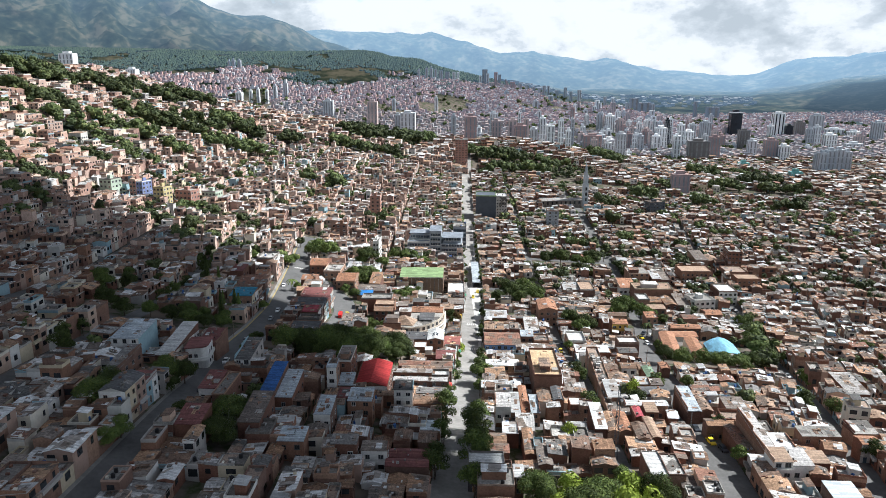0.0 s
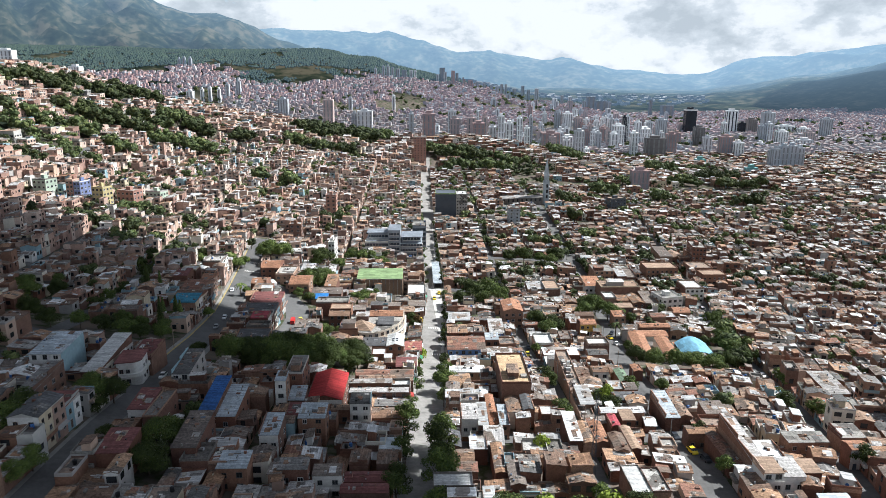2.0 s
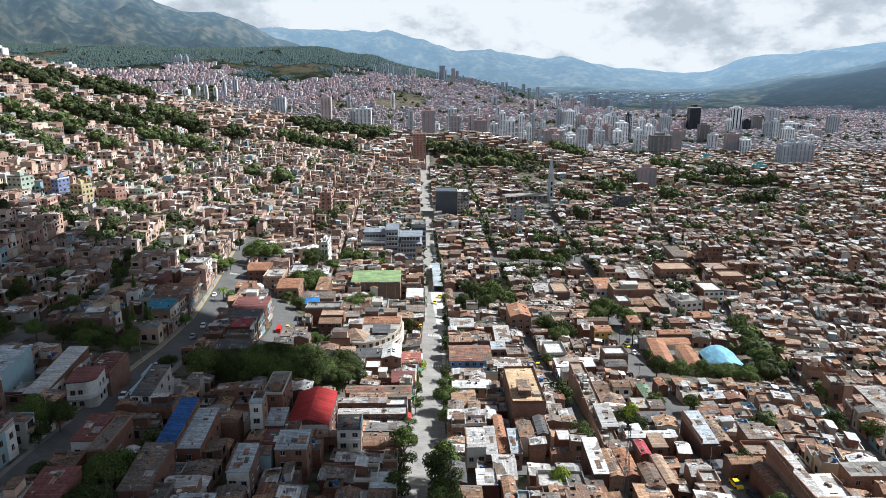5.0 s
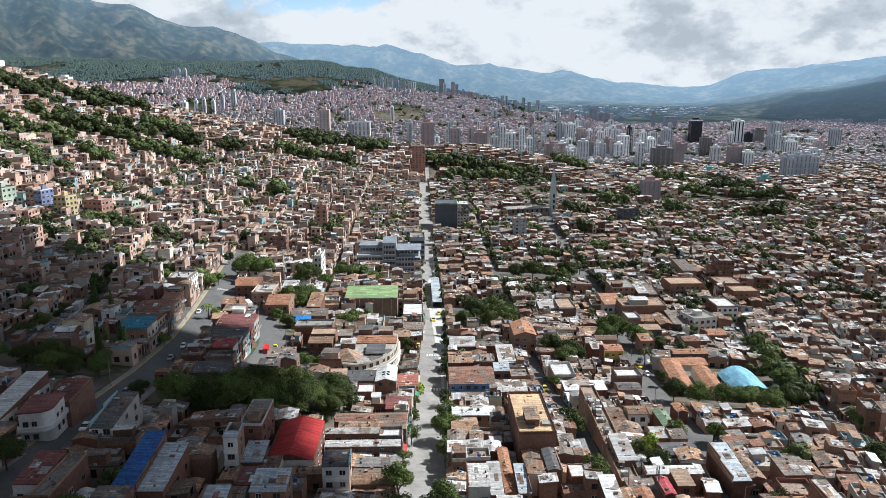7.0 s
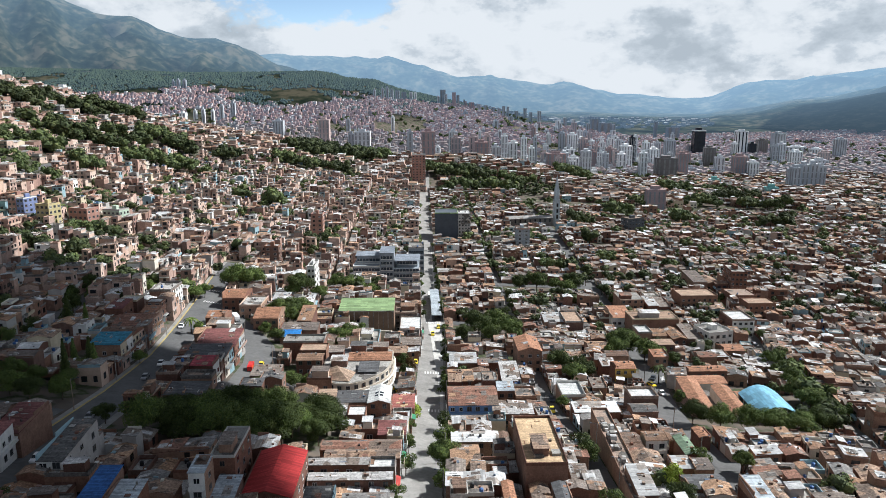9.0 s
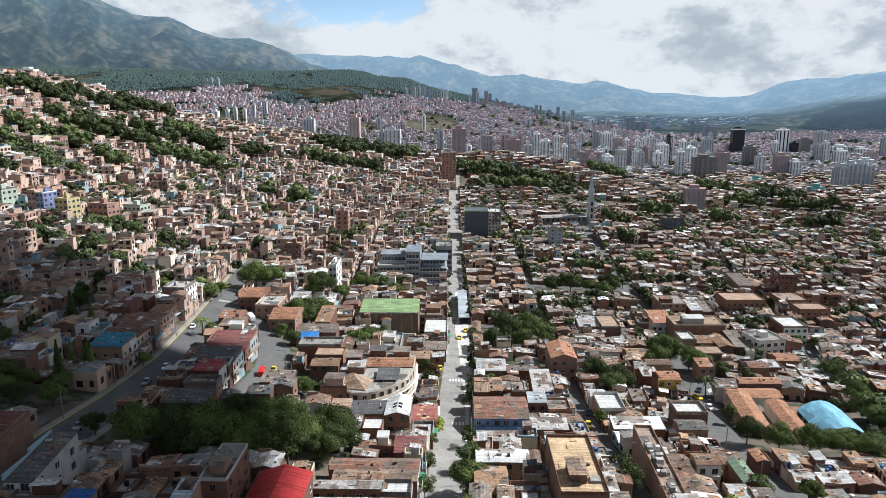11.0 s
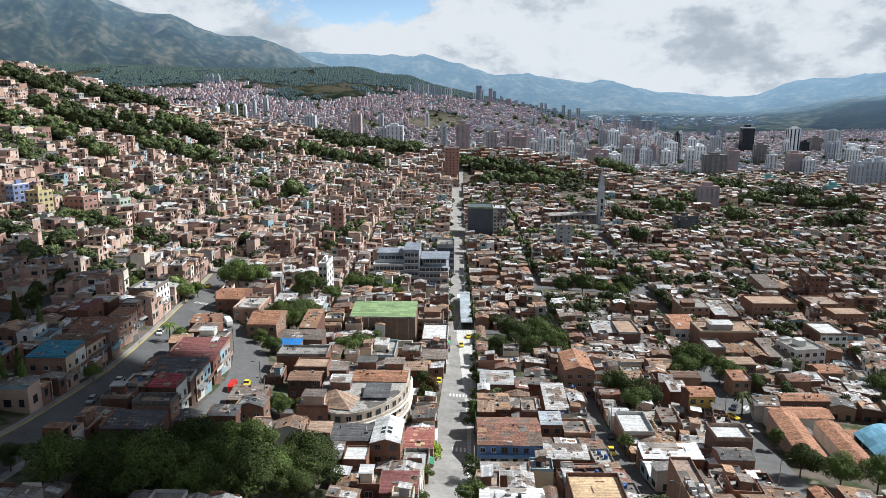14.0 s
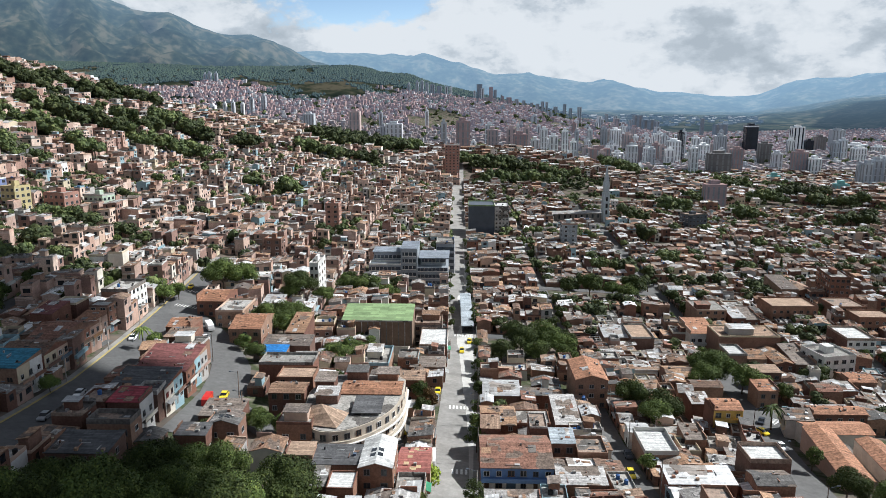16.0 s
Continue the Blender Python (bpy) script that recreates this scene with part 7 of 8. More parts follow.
# yard trees of the near blocks
for y0, y1 in ((185, 260), (260, 330), (330, 430)):
    spots = []
    for i in range(240):
        x, y = fr.uniform(-150, 190), fr.uniform(y0, y1)
        if min(abs(x - at(u, y)) - lane(u) for u in STREETS) < 1.5 or any(a - 1.5 < x < b + 1.5 and c - 1.5 < y < d + 1.5 for a, b, c, d in FREE) or not free(x, y, 2):
            continue
        if noise.noise(Vector((x / 30, y / 26, 4.4))) + 0.3 * fr.uniform(-1, 1) > 0.14:
            spots.append((x, y, fr.uniform(0.5, 0.9)))
    far_trees(spots, "yard_trees", "green trees in the yards behind the houses", fr, 260, 0.5)

# the wooded heights behind the last quarter
TUFT = ([(1, 0, -0.2), (0.1, 1, 0.1), (-1, 0.1, -0.1), (0, -1, 0), (0.1, 0.1, 1), (0, 0, -0.9)], [(0, 1, 4), (1, 2, 4), (2, 3, 4), (3, 0, 4), (1, 0, 5), (2, 1, 5), (3, 2, 5), (0, 3, 5)])
s = Shape()
for i in range(62000):
    x, y = fr.uniform(-1700, 330), fr.uniform(1500, 2520)
    turn, dist, z = math.degrees(math.atan2(x, y)), math.hypot(x, y), level(x, y)
    if turn < -36 or dist > 2520:
        continue
    rise = math.degrees(math.atan2(z - 128, dist))
    top = float(np.interp(turn, *TOWN_TOP))
    wild = noise.noise(Vector((x / 130, y / 110, 9))) + 0.5 * noise.noise(Vector((x / 40, y / 40, 3)))
    if rise < -1.4 or wild < (-0.45 if rise > top + 0.1 else 0.3):
        continue
    rad, spin = fr.uniform(2.0, 4.2), fr.uniform(0.8, 1.5)
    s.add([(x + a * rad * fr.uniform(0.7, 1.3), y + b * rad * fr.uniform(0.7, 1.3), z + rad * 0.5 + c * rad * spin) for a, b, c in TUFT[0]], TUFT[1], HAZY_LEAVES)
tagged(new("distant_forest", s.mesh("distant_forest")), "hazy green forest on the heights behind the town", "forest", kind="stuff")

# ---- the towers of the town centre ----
# the first five looks carry faint blue emission to stand in for haze
TOWER_LOOKS = [material("pale_tower_render", [(0.52, 0.53, 0.54), (0.58, 0.585, 0.59)], 0.8, 0.2, 0.08, haze_glow=0.03), material("red_brick_tower", [(0.30, 0.19, 0.16), (0.33, 0.215, 0.185)], 0.9, 0.2, 0.08, haze_glow=0.03),
               material("grey_tower_concrete", [(0.36, 0.375, 0.39), (0.42, 0.43, 0.44)], 0.8, 0.2, 0.08, haze_glow=0.03), material("white_tower_render", [(0.72, 0.72, 0.715), (0.78, 0.78, 0.77)], 0.8, 0.2, 0.06, haze_glow=0.03),
               material("pinkish_tower_brick", [(0.42, 0.32, 0.285), (0.45, 0.35, 0.315)], 0.9, 0.2, 0.08, haze_glow=0.03)]
TOWER_LOOKS += [material("black_tower_glass", [(0.012, 0.018, 0.03), (0.018, 0.024, 0.036)], 0.25, 0.1, 0.2, spec=0.4), material("dark_grey_tower_cladding", [(0.16, 0.16, 0.165), (0.2, 0.19, 0.185)], 0.8, 0.2, 0.1),
                material("teal_painted_wall", [(0.16, 0.36, 0.36), (0.18, 0.4, 0.39)], 0.8, 0.2, 0.06)]
TOWER_WORDS = ["pale rendered", "red brick", "grey concrete", "white rendered", "pinkish brick"]
# window glass with the paling of haze put into its base colour
FARGLASS = material("hazy_window_strip", [(0.2, 0.205, 0.215), (0.25, 0.255, 0.265)], 0.4, 0.3, 0.1)
NIGHT = TOWER_LOOKS[5]


# copies of the looks for the farthest towers, with more emission imitating haze
HAZY_LOOKS = [material("hazy_" + m.name, [c, tuple(v * 1.1 for v in c)], 0.9, 0.2, 0.06, haze_glow=0.06) for m, c in zip(TOWER_LOOKS, ((0.42, 0.42, 0.42), (0.27, 0.16, 0.135), (0.27, 0.28, 0.29), (0.55, 0.55, 0.55), (0.34, 0.25, 0.22), (0.03, 0.035, 0.045), (0.16, 0.165, 0.175), (0.2, 0.4, 0.4)))]


def tower(x, y, w, d, h, mat, label, strips=4, turn=0.0, strip=None, name="tower_block"):
    """A tall block with bays that stand forward between strips of windows."""
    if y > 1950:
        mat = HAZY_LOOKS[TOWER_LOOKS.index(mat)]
    z = level(x, y) - 2
    ob = root(name, x, y, z, turn, label, "tower", "towers of the town")
    part("core", Shape().add(*box(-w / 2, w / 2, -d / 2, d / 2, 0, h), mat), ob)
    strips = min(strips, 2) if y > 2000 else strips
    for i in range(strips):
        a = -w / 2 + (i + 0.5) * w / strips
        part("window_strip", Shape().add(*box(a - w / strips * 0.17, a + w / strips * 0.17, -d / 2 - 0.15, -d / 2 - 0.01, 3, h - 2.5), strip or FARGLASS), ob)
    for i in range(2 if y < 1900 else 0):
        a = -d / 2 + (i + 0.5) * d / 2
        part("window_strip", Shape().add(*box(-w / 2 - 0.15, -w / 2 - 0.01, a - d * 0.11, a + d * 0.11, 3, h - 2.5), strip or FARGLASS), ob)
    for k in range(1, int(h / 9) if y < 1650 else 1):
        part("floor_band", Shape().add(*box(-w / 2 - 0.3, w / 2 + 0.3, -d / 2 - 0.3, -d / 2 - 0.16, k * 9, k * 9 + 1.4), mat), ob)
    if y < 2100:
        part("roof_house", Shape().add(*box(-w * 0.25, w * 0.2, -d * 0.3, d * 0.3, h, h + 4), mat), ob)
    return ob


black = tower(668, 1800, 27, 20, 64, NIGHT, "black glass tower with a pale crown", 3, 0, NIGHT)
part("crown_band", Shape().add(*box(-13.8, 13.8, -10.4, 10.4, 60, 63), TOWER_LOOKS[3]), black, "pale crown band")
tower(769, 1790, 26, 20, 61, TOWER_LOOKS[3], "white tower with broad black window strips", 3, 0, NIGHT)
tower(792, 1780, 17, 16, 31, NIGHT, "lower black glass block beside the striped tower", 3, 0, NIGHT)
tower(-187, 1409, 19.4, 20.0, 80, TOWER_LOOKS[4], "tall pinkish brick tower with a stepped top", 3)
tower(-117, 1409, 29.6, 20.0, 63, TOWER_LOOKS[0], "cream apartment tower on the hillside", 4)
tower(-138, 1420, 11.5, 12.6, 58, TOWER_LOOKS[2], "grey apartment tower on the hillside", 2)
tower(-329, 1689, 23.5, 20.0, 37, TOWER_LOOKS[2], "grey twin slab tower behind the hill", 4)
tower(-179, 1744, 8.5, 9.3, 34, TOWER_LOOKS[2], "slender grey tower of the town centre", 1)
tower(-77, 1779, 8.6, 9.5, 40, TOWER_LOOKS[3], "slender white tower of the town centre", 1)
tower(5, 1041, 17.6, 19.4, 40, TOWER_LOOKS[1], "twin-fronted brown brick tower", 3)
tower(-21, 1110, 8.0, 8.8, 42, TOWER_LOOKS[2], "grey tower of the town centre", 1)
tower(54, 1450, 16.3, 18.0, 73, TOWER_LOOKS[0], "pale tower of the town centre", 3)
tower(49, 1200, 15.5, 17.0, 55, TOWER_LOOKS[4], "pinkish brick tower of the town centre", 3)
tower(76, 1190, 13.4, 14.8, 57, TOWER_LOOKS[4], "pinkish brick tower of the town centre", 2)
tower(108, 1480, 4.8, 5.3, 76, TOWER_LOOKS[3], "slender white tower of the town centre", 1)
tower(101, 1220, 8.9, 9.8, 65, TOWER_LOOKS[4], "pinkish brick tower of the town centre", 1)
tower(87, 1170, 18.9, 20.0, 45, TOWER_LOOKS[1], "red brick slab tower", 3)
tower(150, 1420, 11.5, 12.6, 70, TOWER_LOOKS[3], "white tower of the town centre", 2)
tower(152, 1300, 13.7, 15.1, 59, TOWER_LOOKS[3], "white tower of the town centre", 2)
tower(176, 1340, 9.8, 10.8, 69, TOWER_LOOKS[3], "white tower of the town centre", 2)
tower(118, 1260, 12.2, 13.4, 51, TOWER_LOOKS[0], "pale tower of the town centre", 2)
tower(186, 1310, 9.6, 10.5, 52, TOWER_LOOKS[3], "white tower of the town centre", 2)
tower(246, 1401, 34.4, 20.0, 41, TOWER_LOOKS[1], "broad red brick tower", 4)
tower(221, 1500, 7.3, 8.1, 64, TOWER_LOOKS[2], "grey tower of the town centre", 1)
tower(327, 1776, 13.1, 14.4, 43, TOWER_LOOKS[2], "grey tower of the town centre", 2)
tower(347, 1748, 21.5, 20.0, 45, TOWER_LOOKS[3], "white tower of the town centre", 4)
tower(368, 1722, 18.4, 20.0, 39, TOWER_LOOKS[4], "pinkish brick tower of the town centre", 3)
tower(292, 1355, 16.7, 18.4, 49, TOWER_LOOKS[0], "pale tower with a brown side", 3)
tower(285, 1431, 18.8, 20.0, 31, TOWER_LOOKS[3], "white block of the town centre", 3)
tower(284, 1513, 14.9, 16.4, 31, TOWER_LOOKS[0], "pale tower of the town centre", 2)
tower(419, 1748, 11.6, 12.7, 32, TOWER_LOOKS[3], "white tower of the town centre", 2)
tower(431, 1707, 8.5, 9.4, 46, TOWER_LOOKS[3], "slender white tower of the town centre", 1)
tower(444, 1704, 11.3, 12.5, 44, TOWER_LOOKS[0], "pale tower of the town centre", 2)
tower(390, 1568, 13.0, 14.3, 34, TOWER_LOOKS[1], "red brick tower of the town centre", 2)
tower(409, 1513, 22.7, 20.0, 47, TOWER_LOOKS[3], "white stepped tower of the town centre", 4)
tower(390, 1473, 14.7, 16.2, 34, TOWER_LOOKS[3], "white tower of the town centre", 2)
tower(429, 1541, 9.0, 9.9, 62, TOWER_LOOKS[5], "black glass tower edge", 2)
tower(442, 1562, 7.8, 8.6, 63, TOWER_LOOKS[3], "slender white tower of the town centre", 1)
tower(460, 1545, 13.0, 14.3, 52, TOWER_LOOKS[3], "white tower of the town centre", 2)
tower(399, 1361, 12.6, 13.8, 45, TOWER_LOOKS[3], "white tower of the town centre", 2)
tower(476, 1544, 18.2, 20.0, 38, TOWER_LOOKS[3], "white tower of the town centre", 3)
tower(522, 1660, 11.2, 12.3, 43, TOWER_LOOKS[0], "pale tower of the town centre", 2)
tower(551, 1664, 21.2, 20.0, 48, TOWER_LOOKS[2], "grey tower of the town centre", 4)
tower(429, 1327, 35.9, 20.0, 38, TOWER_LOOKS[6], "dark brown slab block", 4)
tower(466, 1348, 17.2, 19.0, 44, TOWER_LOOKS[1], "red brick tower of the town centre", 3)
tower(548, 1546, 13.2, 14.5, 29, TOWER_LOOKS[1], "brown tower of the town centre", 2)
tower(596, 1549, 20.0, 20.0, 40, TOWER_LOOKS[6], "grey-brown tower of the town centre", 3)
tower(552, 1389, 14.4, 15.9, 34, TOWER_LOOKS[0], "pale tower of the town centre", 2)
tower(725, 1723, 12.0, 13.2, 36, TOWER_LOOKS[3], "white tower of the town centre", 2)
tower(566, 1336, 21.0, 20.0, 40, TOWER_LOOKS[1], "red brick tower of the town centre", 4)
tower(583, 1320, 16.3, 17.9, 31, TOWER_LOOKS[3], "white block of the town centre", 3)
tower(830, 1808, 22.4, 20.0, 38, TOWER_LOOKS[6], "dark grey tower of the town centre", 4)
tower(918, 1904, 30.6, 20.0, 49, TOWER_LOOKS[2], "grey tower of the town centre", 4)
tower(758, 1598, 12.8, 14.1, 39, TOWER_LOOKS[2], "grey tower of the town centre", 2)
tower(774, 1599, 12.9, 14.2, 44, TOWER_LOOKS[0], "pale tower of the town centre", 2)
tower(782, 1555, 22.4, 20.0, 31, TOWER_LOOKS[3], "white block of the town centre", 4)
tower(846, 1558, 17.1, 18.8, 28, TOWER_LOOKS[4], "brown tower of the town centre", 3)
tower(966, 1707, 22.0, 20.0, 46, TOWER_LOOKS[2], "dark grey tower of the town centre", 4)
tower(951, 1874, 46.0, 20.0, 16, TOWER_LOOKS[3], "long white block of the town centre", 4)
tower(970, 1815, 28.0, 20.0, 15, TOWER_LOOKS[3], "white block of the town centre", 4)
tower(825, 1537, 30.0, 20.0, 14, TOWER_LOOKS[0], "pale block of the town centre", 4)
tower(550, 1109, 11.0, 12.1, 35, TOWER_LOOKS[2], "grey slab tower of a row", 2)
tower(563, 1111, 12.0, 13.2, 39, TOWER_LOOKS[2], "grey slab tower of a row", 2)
tower(577, 1113, 12.1, 13.3, 40, TOWER_LOOKS[2], "grey slab tower of a row", 2)
tower(589, 1112, 11.1, 12.3, 37, TOWER_LOOKS[2], "grey slab tower of a row", 2)
tower(551, 1127, 7.1, 7.8, 32, TOWER_LOOKS[2], "grey slab tower of a row", 1)
tower(264, 872, 21.0, 13.0, 25, TOWER_LOOKS[1], "plain red brick block", 4)
tower(457, 1176, 17.0, 9.0, 13, TOWER_LOOKS[7], "teal block of the town centre", 3)
tower(476, 1029, 17.0, 9.0, 13, TOWER_LOOKS[7], "teal block of the town centre", 4)
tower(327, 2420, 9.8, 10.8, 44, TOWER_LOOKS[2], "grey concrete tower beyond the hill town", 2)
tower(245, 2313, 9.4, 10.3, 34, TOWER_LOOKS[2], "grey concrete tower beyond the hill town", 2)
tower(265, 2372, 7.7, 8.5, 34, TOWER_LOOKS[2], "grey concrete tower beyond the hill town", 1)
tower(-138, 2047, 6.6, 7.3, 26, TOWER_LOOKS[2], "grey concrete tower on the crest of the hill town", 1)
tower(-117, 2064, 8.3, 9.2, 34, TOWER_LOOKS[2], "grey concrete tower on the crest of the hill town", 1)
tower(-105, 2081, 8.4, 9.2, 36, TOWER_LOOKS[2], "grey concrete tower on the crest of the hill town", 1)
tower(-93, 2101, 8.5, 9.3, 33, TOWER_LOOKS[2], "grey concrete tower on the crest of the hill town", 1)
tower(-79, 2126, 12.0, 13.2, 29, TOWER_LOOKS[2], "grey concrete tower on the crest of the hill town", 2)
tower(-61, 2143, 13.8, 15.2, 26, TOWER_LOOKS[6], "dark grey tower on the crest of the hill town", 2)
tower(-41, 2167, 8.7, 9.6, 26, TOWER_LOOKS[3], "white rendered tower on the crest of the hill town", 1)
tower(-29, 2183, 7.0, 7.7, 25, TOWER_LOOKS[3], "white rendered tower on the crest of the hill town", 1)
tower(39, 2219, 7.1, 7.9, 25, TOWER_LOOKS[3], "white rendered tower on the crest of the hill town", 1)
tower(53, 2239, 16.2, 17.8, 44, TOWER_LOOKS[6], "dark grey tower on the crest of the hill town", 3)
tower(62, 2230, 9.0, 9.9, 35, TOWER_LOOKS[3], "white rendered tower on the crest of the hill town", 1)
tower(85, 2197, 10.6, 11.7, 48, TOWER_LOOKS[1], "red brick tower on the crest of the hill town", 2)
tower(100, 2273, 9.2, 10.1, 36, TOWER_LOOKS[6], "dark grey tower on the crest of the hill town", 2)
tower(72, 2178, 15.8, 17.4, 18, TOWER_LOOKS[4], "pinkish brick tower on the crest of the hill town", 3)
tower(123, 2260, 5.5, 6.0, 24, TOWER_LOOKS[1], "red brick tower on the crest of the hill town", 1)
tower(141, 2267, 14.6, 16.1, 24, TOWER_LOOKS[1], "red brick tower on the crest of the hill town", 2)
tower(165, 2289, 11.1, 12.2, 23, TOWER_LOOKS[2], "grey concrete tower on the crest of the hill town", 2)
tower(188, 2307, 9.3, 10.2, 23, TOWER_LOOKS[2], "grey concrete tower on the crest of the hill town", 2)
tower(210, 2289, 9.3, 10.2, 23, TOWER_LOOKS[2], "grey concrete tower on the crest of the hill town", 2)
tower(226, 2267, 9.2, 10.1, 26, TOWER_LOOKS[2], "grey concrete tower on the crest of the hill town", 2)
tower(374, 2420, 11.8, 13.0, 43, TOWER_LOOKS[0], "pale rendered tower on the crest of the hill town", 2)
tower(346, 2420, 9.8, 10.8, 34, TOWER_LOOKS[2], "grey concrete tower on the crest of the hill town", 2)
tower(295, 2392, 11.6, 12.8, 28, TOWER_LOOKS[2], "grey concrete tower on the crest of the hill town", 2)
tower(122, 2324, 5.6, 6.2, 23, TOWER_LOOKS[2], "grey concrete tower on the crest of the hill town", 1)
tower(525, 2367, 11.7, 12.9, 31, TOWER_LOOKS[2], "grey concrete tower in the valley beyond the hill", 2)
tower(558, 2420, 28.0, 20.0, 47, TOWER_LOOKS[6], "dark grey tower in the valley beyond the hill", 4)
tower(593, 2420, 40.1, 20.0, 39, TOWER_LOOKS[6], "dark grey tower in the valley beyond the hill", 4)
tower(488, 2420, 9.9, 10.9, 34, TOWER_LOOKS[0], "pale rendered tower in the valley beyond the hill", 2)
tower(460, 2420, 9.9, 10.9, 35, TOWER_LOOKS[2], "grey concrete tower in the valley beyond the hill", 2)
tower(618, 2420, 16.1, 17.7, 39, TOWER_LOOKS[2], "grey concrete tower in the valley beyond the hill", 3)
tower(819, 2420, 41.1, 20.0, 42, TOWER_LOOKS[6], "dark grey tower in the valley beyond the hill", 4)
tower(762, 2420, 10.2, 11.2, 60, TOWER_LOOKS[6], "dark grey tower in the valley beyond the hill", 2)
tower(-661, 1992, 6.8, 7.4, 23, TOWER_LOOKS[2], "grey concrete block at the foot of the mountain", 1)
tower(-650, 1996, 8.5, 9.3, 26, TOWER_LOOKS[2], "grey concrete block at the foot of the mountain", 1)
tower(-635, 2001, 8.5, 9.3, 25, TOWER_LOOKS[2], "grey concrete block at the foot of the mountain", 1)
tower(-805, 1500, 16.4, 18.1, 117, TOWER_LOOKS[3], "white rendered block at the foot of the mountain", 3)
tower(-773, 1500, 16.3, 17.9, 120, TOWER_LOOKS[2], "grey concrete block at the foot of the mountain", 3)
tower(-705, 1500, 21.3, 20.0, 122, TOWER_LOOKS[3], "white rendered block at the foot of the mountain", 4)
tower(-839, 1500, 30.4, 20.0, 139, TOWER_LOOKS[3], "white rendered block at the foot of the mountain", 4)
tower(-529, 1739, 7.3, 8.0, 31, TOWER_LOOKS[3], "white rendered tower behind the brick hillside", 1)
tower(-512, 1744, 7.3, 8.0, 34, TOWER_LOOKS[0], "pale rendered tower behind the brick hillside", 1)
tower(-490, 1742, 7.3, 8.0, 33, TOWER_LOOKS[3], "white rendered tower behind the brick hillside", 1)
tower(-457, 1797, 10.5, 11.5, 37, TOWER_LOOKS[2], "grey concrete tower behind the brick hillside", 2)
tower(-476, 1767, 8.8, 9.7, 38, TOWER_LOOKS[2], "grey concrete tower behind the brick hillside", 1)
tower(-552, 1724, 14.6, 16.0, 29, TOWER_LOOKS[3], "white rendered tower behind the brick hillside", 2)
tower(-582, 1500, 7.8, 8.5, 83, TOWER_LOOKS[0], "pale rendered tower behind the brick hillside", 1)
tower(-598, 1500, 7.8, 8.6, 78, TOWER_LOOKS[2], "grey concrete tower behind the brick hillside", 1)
tw = random.Random(17)
for i in range(150):
    y = tw.uniform(1330, 2200)
    lean = min(0.5, max(-0.02, tw.gauss(0.22, 0.1)))
    k = tw.choices(range(5), [3.2, 2.6, 2.0, 4, 2.6])[0]
    h = tw.choice([14, 18, 22, 26, 30, 36]) * (1.0 if 0.08 < lean < 0.34 else 0.7)
    if y > 1720 and lean < 0.14:
        h *= 0.6
    if lean < 0.16 and y < 1500:
        continue
    tower(lean * y, y, tw.uniform(8, 15), tw.uniform(9, 15), h, TOWER_LOOKS[k], TOWER_WORDS[k] + " apartment tower of the town centre", tw.choice([1, 2, 3]), tw.uniform(-14, 14))

# ---- vehicles and street furniture ----
TYRE = material("tyre_rubber", [(0.015, 0.015, 0.016), (0.02, 0.02, 0.02)], 0.9, 3, 0.1)


def car_paint(name, c):
    return material(name, [c, tuple(v * 1.05 for v in c)], 0.3, 2, 0.03, dark=0.66, spec=0.5)


PAINT = {"yellow taxi": car_paint("taxi_yellow", (0.72, 0.55, 0.03)), "white car": car_paint("car_white", (0.75, 0.75, 0.75)), "dark car": car_paint("car_dark", (0.03, 0.035, 0.045)),
         "grey car": car_paint("car_grey", (0.25, 0.26, 0.27)), "red truck": car_paint("truck_red", (0.5, 0.025, 0.02)), "white van": car_paint("van_white", (0.78, 0.78, 0.77)), "blue car": car_paint("car_blue", (0.04, 0.08, 0.25))}
WHEEL = Shape()
for i in range(1):
    n = 10
    ring = [(0.32 * math.cos(2 * math.pi * j / n), 0.32 * math.sin(2 * math.pi * j / n)) for j in range(n)]
    WHEEL.add([(-0.1, a, b) for a, b in ring] + [(0.1, a, b) for a, b in ring], [(j, (j + 1) % n, n + (j + 1) % n, n + j)[::-1] for j in range(n)] + [tuple(range(n)), tuple(range(2 * n - 1, n - 1, -1))], TYRE)
WHEEL = WHEEL.mesh("wheel")


def lofted(rows, w, mat):
    """A body from side outlines: rows of (y, z low, z high, half width)."""
    v = []
    for y, a, b, k in rows:
        v += [(-k * w, y, a), (k * w, y, a), (k * w, y, b), (-k * w, y, b)]
    f = [(0, 3, 2, 1)] + [(4 * i + j, 4 * i + (j + 1) % 4, 4 * i + 4 + (j + 1) % 4, 4 * i + 4 + j) for i in range(len(rows) - 1) for j in range(4)]
    e = 4 * (len(rows) - 1)
    return Shape().add(v, f + [(e, e + 1, e + 2, e + 3)], mat)


CAR_BODY = {}


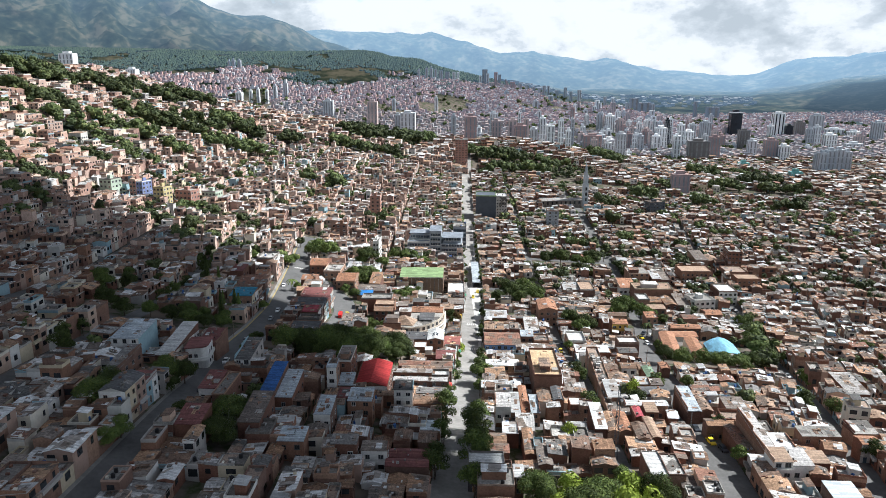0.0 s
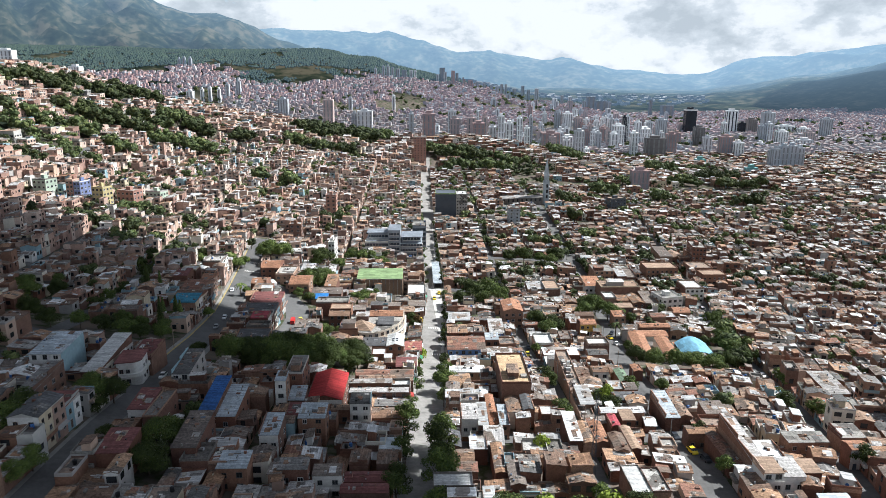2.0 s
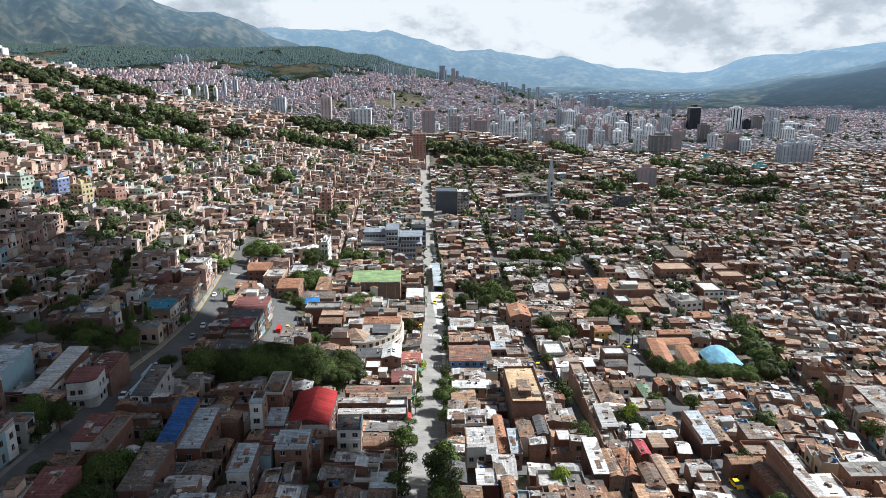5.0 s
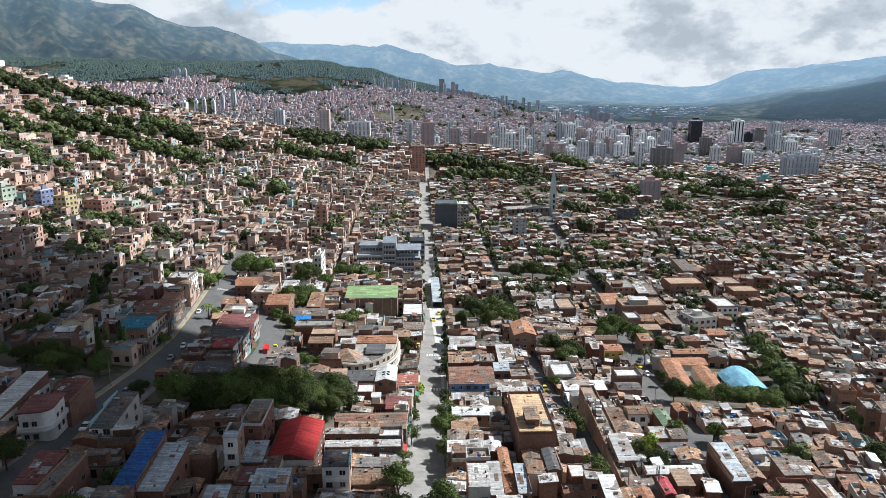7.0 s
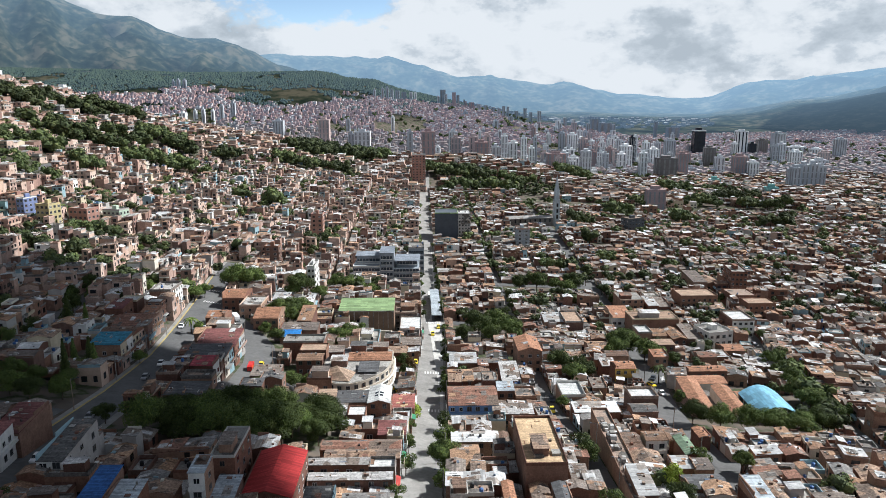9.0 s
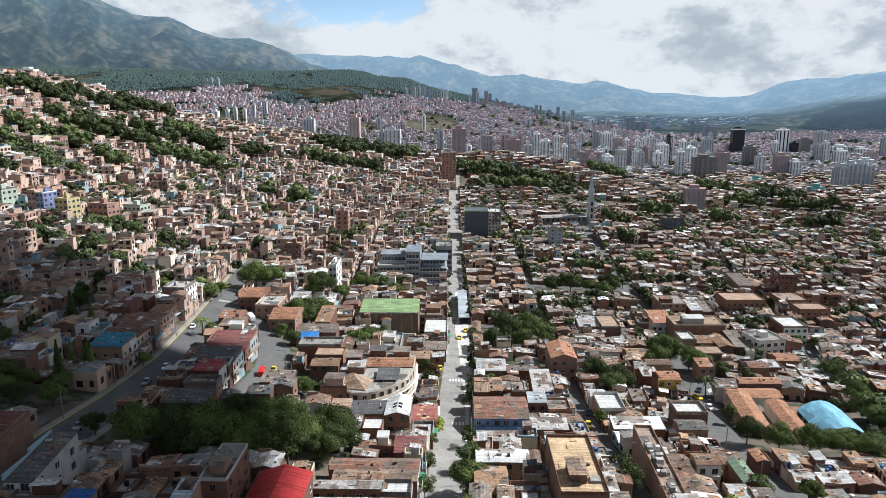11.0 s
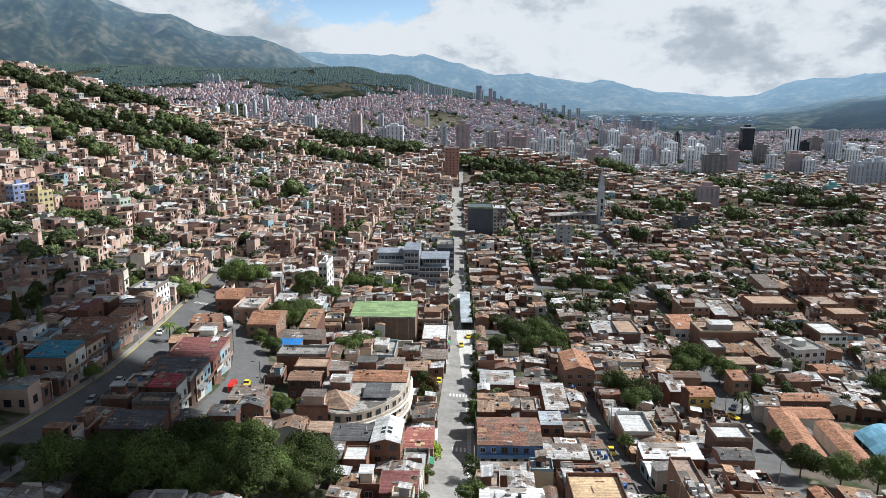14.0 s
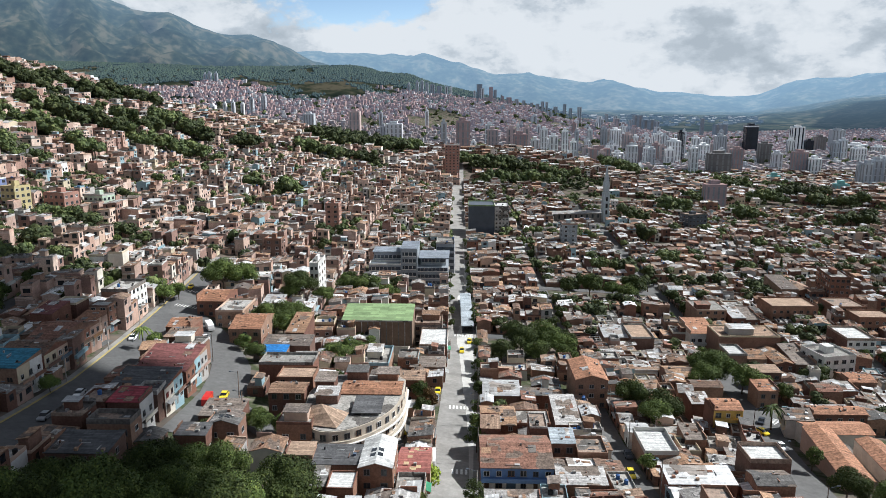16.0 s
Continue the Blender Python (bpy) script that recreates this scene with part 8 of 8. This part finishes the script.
def car(kind, x, y, turn, place="parked in the street"):
    ob = root("car" if "truck" not in kind and "van" not in kind else kind.split()[1], x, y, level(x, y) + 0.25, turn, "%s %s" % (kind, place), kind.split()[1], "vehicles")
    if kind not in CAR_BODY:
        p = PAINT[kind]
        if "truck" in kind or "van" in kind:
            CAR_BODY[kind] = (lofted([(-3.0, 0.5, 1.2, 0.95), (-2.8, 0.4, 2.3, 1), (-1.2, 0.4, 2.6, 1), (3.0, 0.4, 2.7, 1)], 1.05, p).mesh("body"),
                              lofted([(-2.95, 1.3, 1.4, 0.9), (-2.7, 1.3, 2.15, 0.9), (-2.68, 1.3, 2.15, 0.9)], 1.05, GLASS).mesh("windscreen"))
        else:
            CAR_BODY[kind] = (lofted([(-2.1, 0.35, 0.6, 0.85), (-1.95, 0.25, 0.8, 0.97), (-0.9, 0.22, 0.95, 1), (1.5, 0.22, 0.97, 1), (2.0, 0.3, 0.85, 0.97), (2.1, 0.4, 0.7, 0.88)], 0.86, p).mesh("body"),
                              lofted([(-1.0, 0.93, 0.96, 0.92), (-0.35, 0.93, 1.42, 0.82), (1.0, 0.93, 1.44, 0.82), (1.75, 0.93, 0.98, 0.9)], 0.86, GLASS).mesh("windows"))
    big = "truck" in kind or "van" in kind
    ob.scale = (0.78, 0.74, 0.8) if "truck" in kind else (0.94, 0.94, 0.94)
    part("body", CAR_BODY[kind][0], ob)
    part("windscreen" if big else "window", CAR_BODY[kind][1], ob)
    if not big:
        part("roof", lofted([(-0.33, 1.4, 1.47, 0.8), (1.0, 1.42, 1.49, 0.8)], 0.86, PAINT[kind]), ob)
    for a in (-1, 1):
        for b in (-1.3, 1.3):
            o = part("wheel", WHEEL, ob)
            o.location = (a * (0.95 if big else 0.8), b * (1.5 if big else 1), 0.3)
    return ob


for kind, x, y, turn in (("white car", -91.9, 337.2, 10), ("red truck", -56.5, 299.3, 4), ("yellow taxi", -54.4, 304.9, 4), ("white car", -74.8, 348.3, 40), ("blue car", -50.2, 314.0, 12), ("yellow taxi", -7.4, 297.5, 20),
                         ("grey car", -10.2, 293.5, 25), ("yellow taxi", -10.3, 301.5, 20), ("yellow taxi", -2.6, 336, 0), ("white van", -2.4, 286, 0), ("white car", -82.5, 291, 5), ("grey car", -81.5, 276, 4), ("yellow taxi", 84.2, 318.5, 20),
                         ("dark car", 87.5, 327, -30), ("yellow taxi", 41.6, 286, 0), ("dark car", 43.6, 297, 0), ("yellow taxi", 7.2, 392, 0), ("dark car", -2.9, 345, 0), ("dark car", -3.1, 350, 0), ("grey car", -2.9, 330, 0),
                         ("white car", 84.5, 308, 6), ("white car", 122.5, 246, 8), ("white car", 128, 262, 10), ("dark car", 70.3, 196, 8), ("grey car", 74.5, 224, 8), ("yellow taxi", 71.5, 186, 8), ("dark car", 73.2, 181, 8),
                         ("white van", -77.0, 358.4, 30), ("yellow taxi", -100.5, 404, 8), ("white car", -97, 418, 8), ("grey car", -80.5, 240, 2), ("white car", -79, 214, 2), ("dark car", -77, 187, 2), ("white van", 3.4, 452, 0),
                         ("yellow taxi", 4.4, 380, 0), ("grey car", 93.4, 345, 8), ("white car", 150.2, 388, 20), ("dark car", 153, 384, 20)):
    car(kind, x, y, turn)

POLE = Shape()
tube(POLE, (0, 0, -0.5), (0, 0, 8.5), 0.14, 0.09, M["slab", "object"])
POLE = POLE.mesh("pole")
ARM = Shape()
tube(ARM, (0, 0, 8.2), (1.7, 0, 8.7), 0.05, 0.04, SLATE, 5)
ARM = ARM.mesh("arm")
HEAD = Shape().add(*box(1.5, 2.1, -0.13, 0.13, 8.62, 8.78), SLATE).mesh("lamp_head")
spots_lamp = [(at(2, y) + 4.9, y, 180) for y in range(170, 480, 24)] + [(at(-84, y) - 5.0, y, 0) for y in range(190, 440, 27)] + [(at(45, y) + 2.4, y, 180) for y in range(200, 330, 25)] + \
    [(at(84, y) - 4.0, y, 0) for y in range(190, 340, 25)] + [(-50, 303, 200), (-66, 330, 210), (-45, 290, 180)]
for x, y, turn in spots_lamp:
    ob = root("street_lamp", x, y, level(x, y), turn, "grey concrete lamp post with a curved arm", "lamp post", "street lamps")
    part("pole", POLE, ob)
    part("arm", ARM, ob)
    part("lamp_head", HEAD, ob)
# zebra crossings
for cx, y, n, turn in ((at(2, 402) + 0.3, 399, 7, 0), (at(2, 322), 324, 6, 0), (at(2, 288), 282, 6, 0), (-96, 398, 8, 0), (-92.5, 378, 8, 0), (92, 327, 7, 40)):
    ob = root("zebra_crossing", cx, y, level(cx, y) + 0.30, turn, "worn white zebra crossing painted on the road", "road marking")
    for i in range(n):
        a = (i - n / 2) * 1.0
        dz = [level(cx + a, y + q) - level(cx, y) for q in (0, 2.6)]
        part("stripe", Shape().add([(a, 0, dz[0]), (a + 0.5, 0, dz[0]), (a + 0.5, 2.6, dz[1]), (a, 2.6, dz[1])], [(0, 1, 2, 3)], MARK), ob)
# the lattice mast among the houses
ob = root("lattice_mast", 40, 168, level(40, 168), 0, "slender grey lattice radio mast", "mast")
for a, b in ((-0.6, -0.6), (0.6, -0.6), (0.6, 0.6), (-0.6, 0.6)):
    s = Shape()
    tube(s, (a, b, -0.5), (a * 0.3, b * 0.3, 24), 0.07, 0.05, SLATE, 4)
    part("leg", s, ob)
for k in range(12):
    s, t, c = Shape(), 1 - 0.7 * k / 12, 1 - 0.7 * (k + 1) / 12
    tube(s, (-0.6 * t, -0.6 * t, 2 * k), (0.6 * c, -0.6 * c, 2 * k + 2), 0.04, 0.04, SLATE, 4)
    part("brace", s, ob)

# ---- the cumulus cloud whose shade lies over the near quarter ----
def cloud(lobes, high, seed):
    """One cloud of several billows; each lobe: the middle of its shade on the ground, and its half widths."""
    s = Shape()
    for i, (cx, cy, rx, ry) in enumerate(lobes):
        bm = bmesh.new()
        bmesh.ops.create_icosphere(bm, subdivisions=4, radius=1)
        top = Vector((cx, cy, 25)) + SUN * ((high - 25) / SUN.z)
        v = []
        for q in bm.verts:
            p = q.co
            k = 1 + 0.12 * noise.fractal(p * 1.6 + Vector((seed + i * 3.1, 0, 0)), 0.9, 2.0, 5)
            v.append((top.x + p.x * rx * k, top.y + p.y * ry * k, top.z + (p.z * 22 if p.z > 0 else p.z * 8) * k))
        bm.verts.index_update()
        s.add(v, [tuple(w.index for w in f.verts) for f in bm.faces], CLOUD)
        bm.free()
    return tagged(new("cloud", s.mesh("cloud", True)), "unseen white cumulus cloud that shades the land below", "cloud", kind="structure")


CLOUD = material("white_cloud", [(0.85, 0.85, 0.86), (0.9, 0.9, 0.9)], 1.0, 0.02, 0.03)
cloud([(-196, 308, 92, 90), (-128, 222, 86, 94), (-94, 270, 34, 44), (-72, 142, 72, 76), (-290, 320, 110, 104), (-230, 180, 110, 100), (-60, 60, 80, 70)], 560, 4)
# another cloud, out of view, added to darken the spur on the right
cloud([(1850, 2750, 520, 420), (2500, 2500, 500, 420)], 1300, 9)
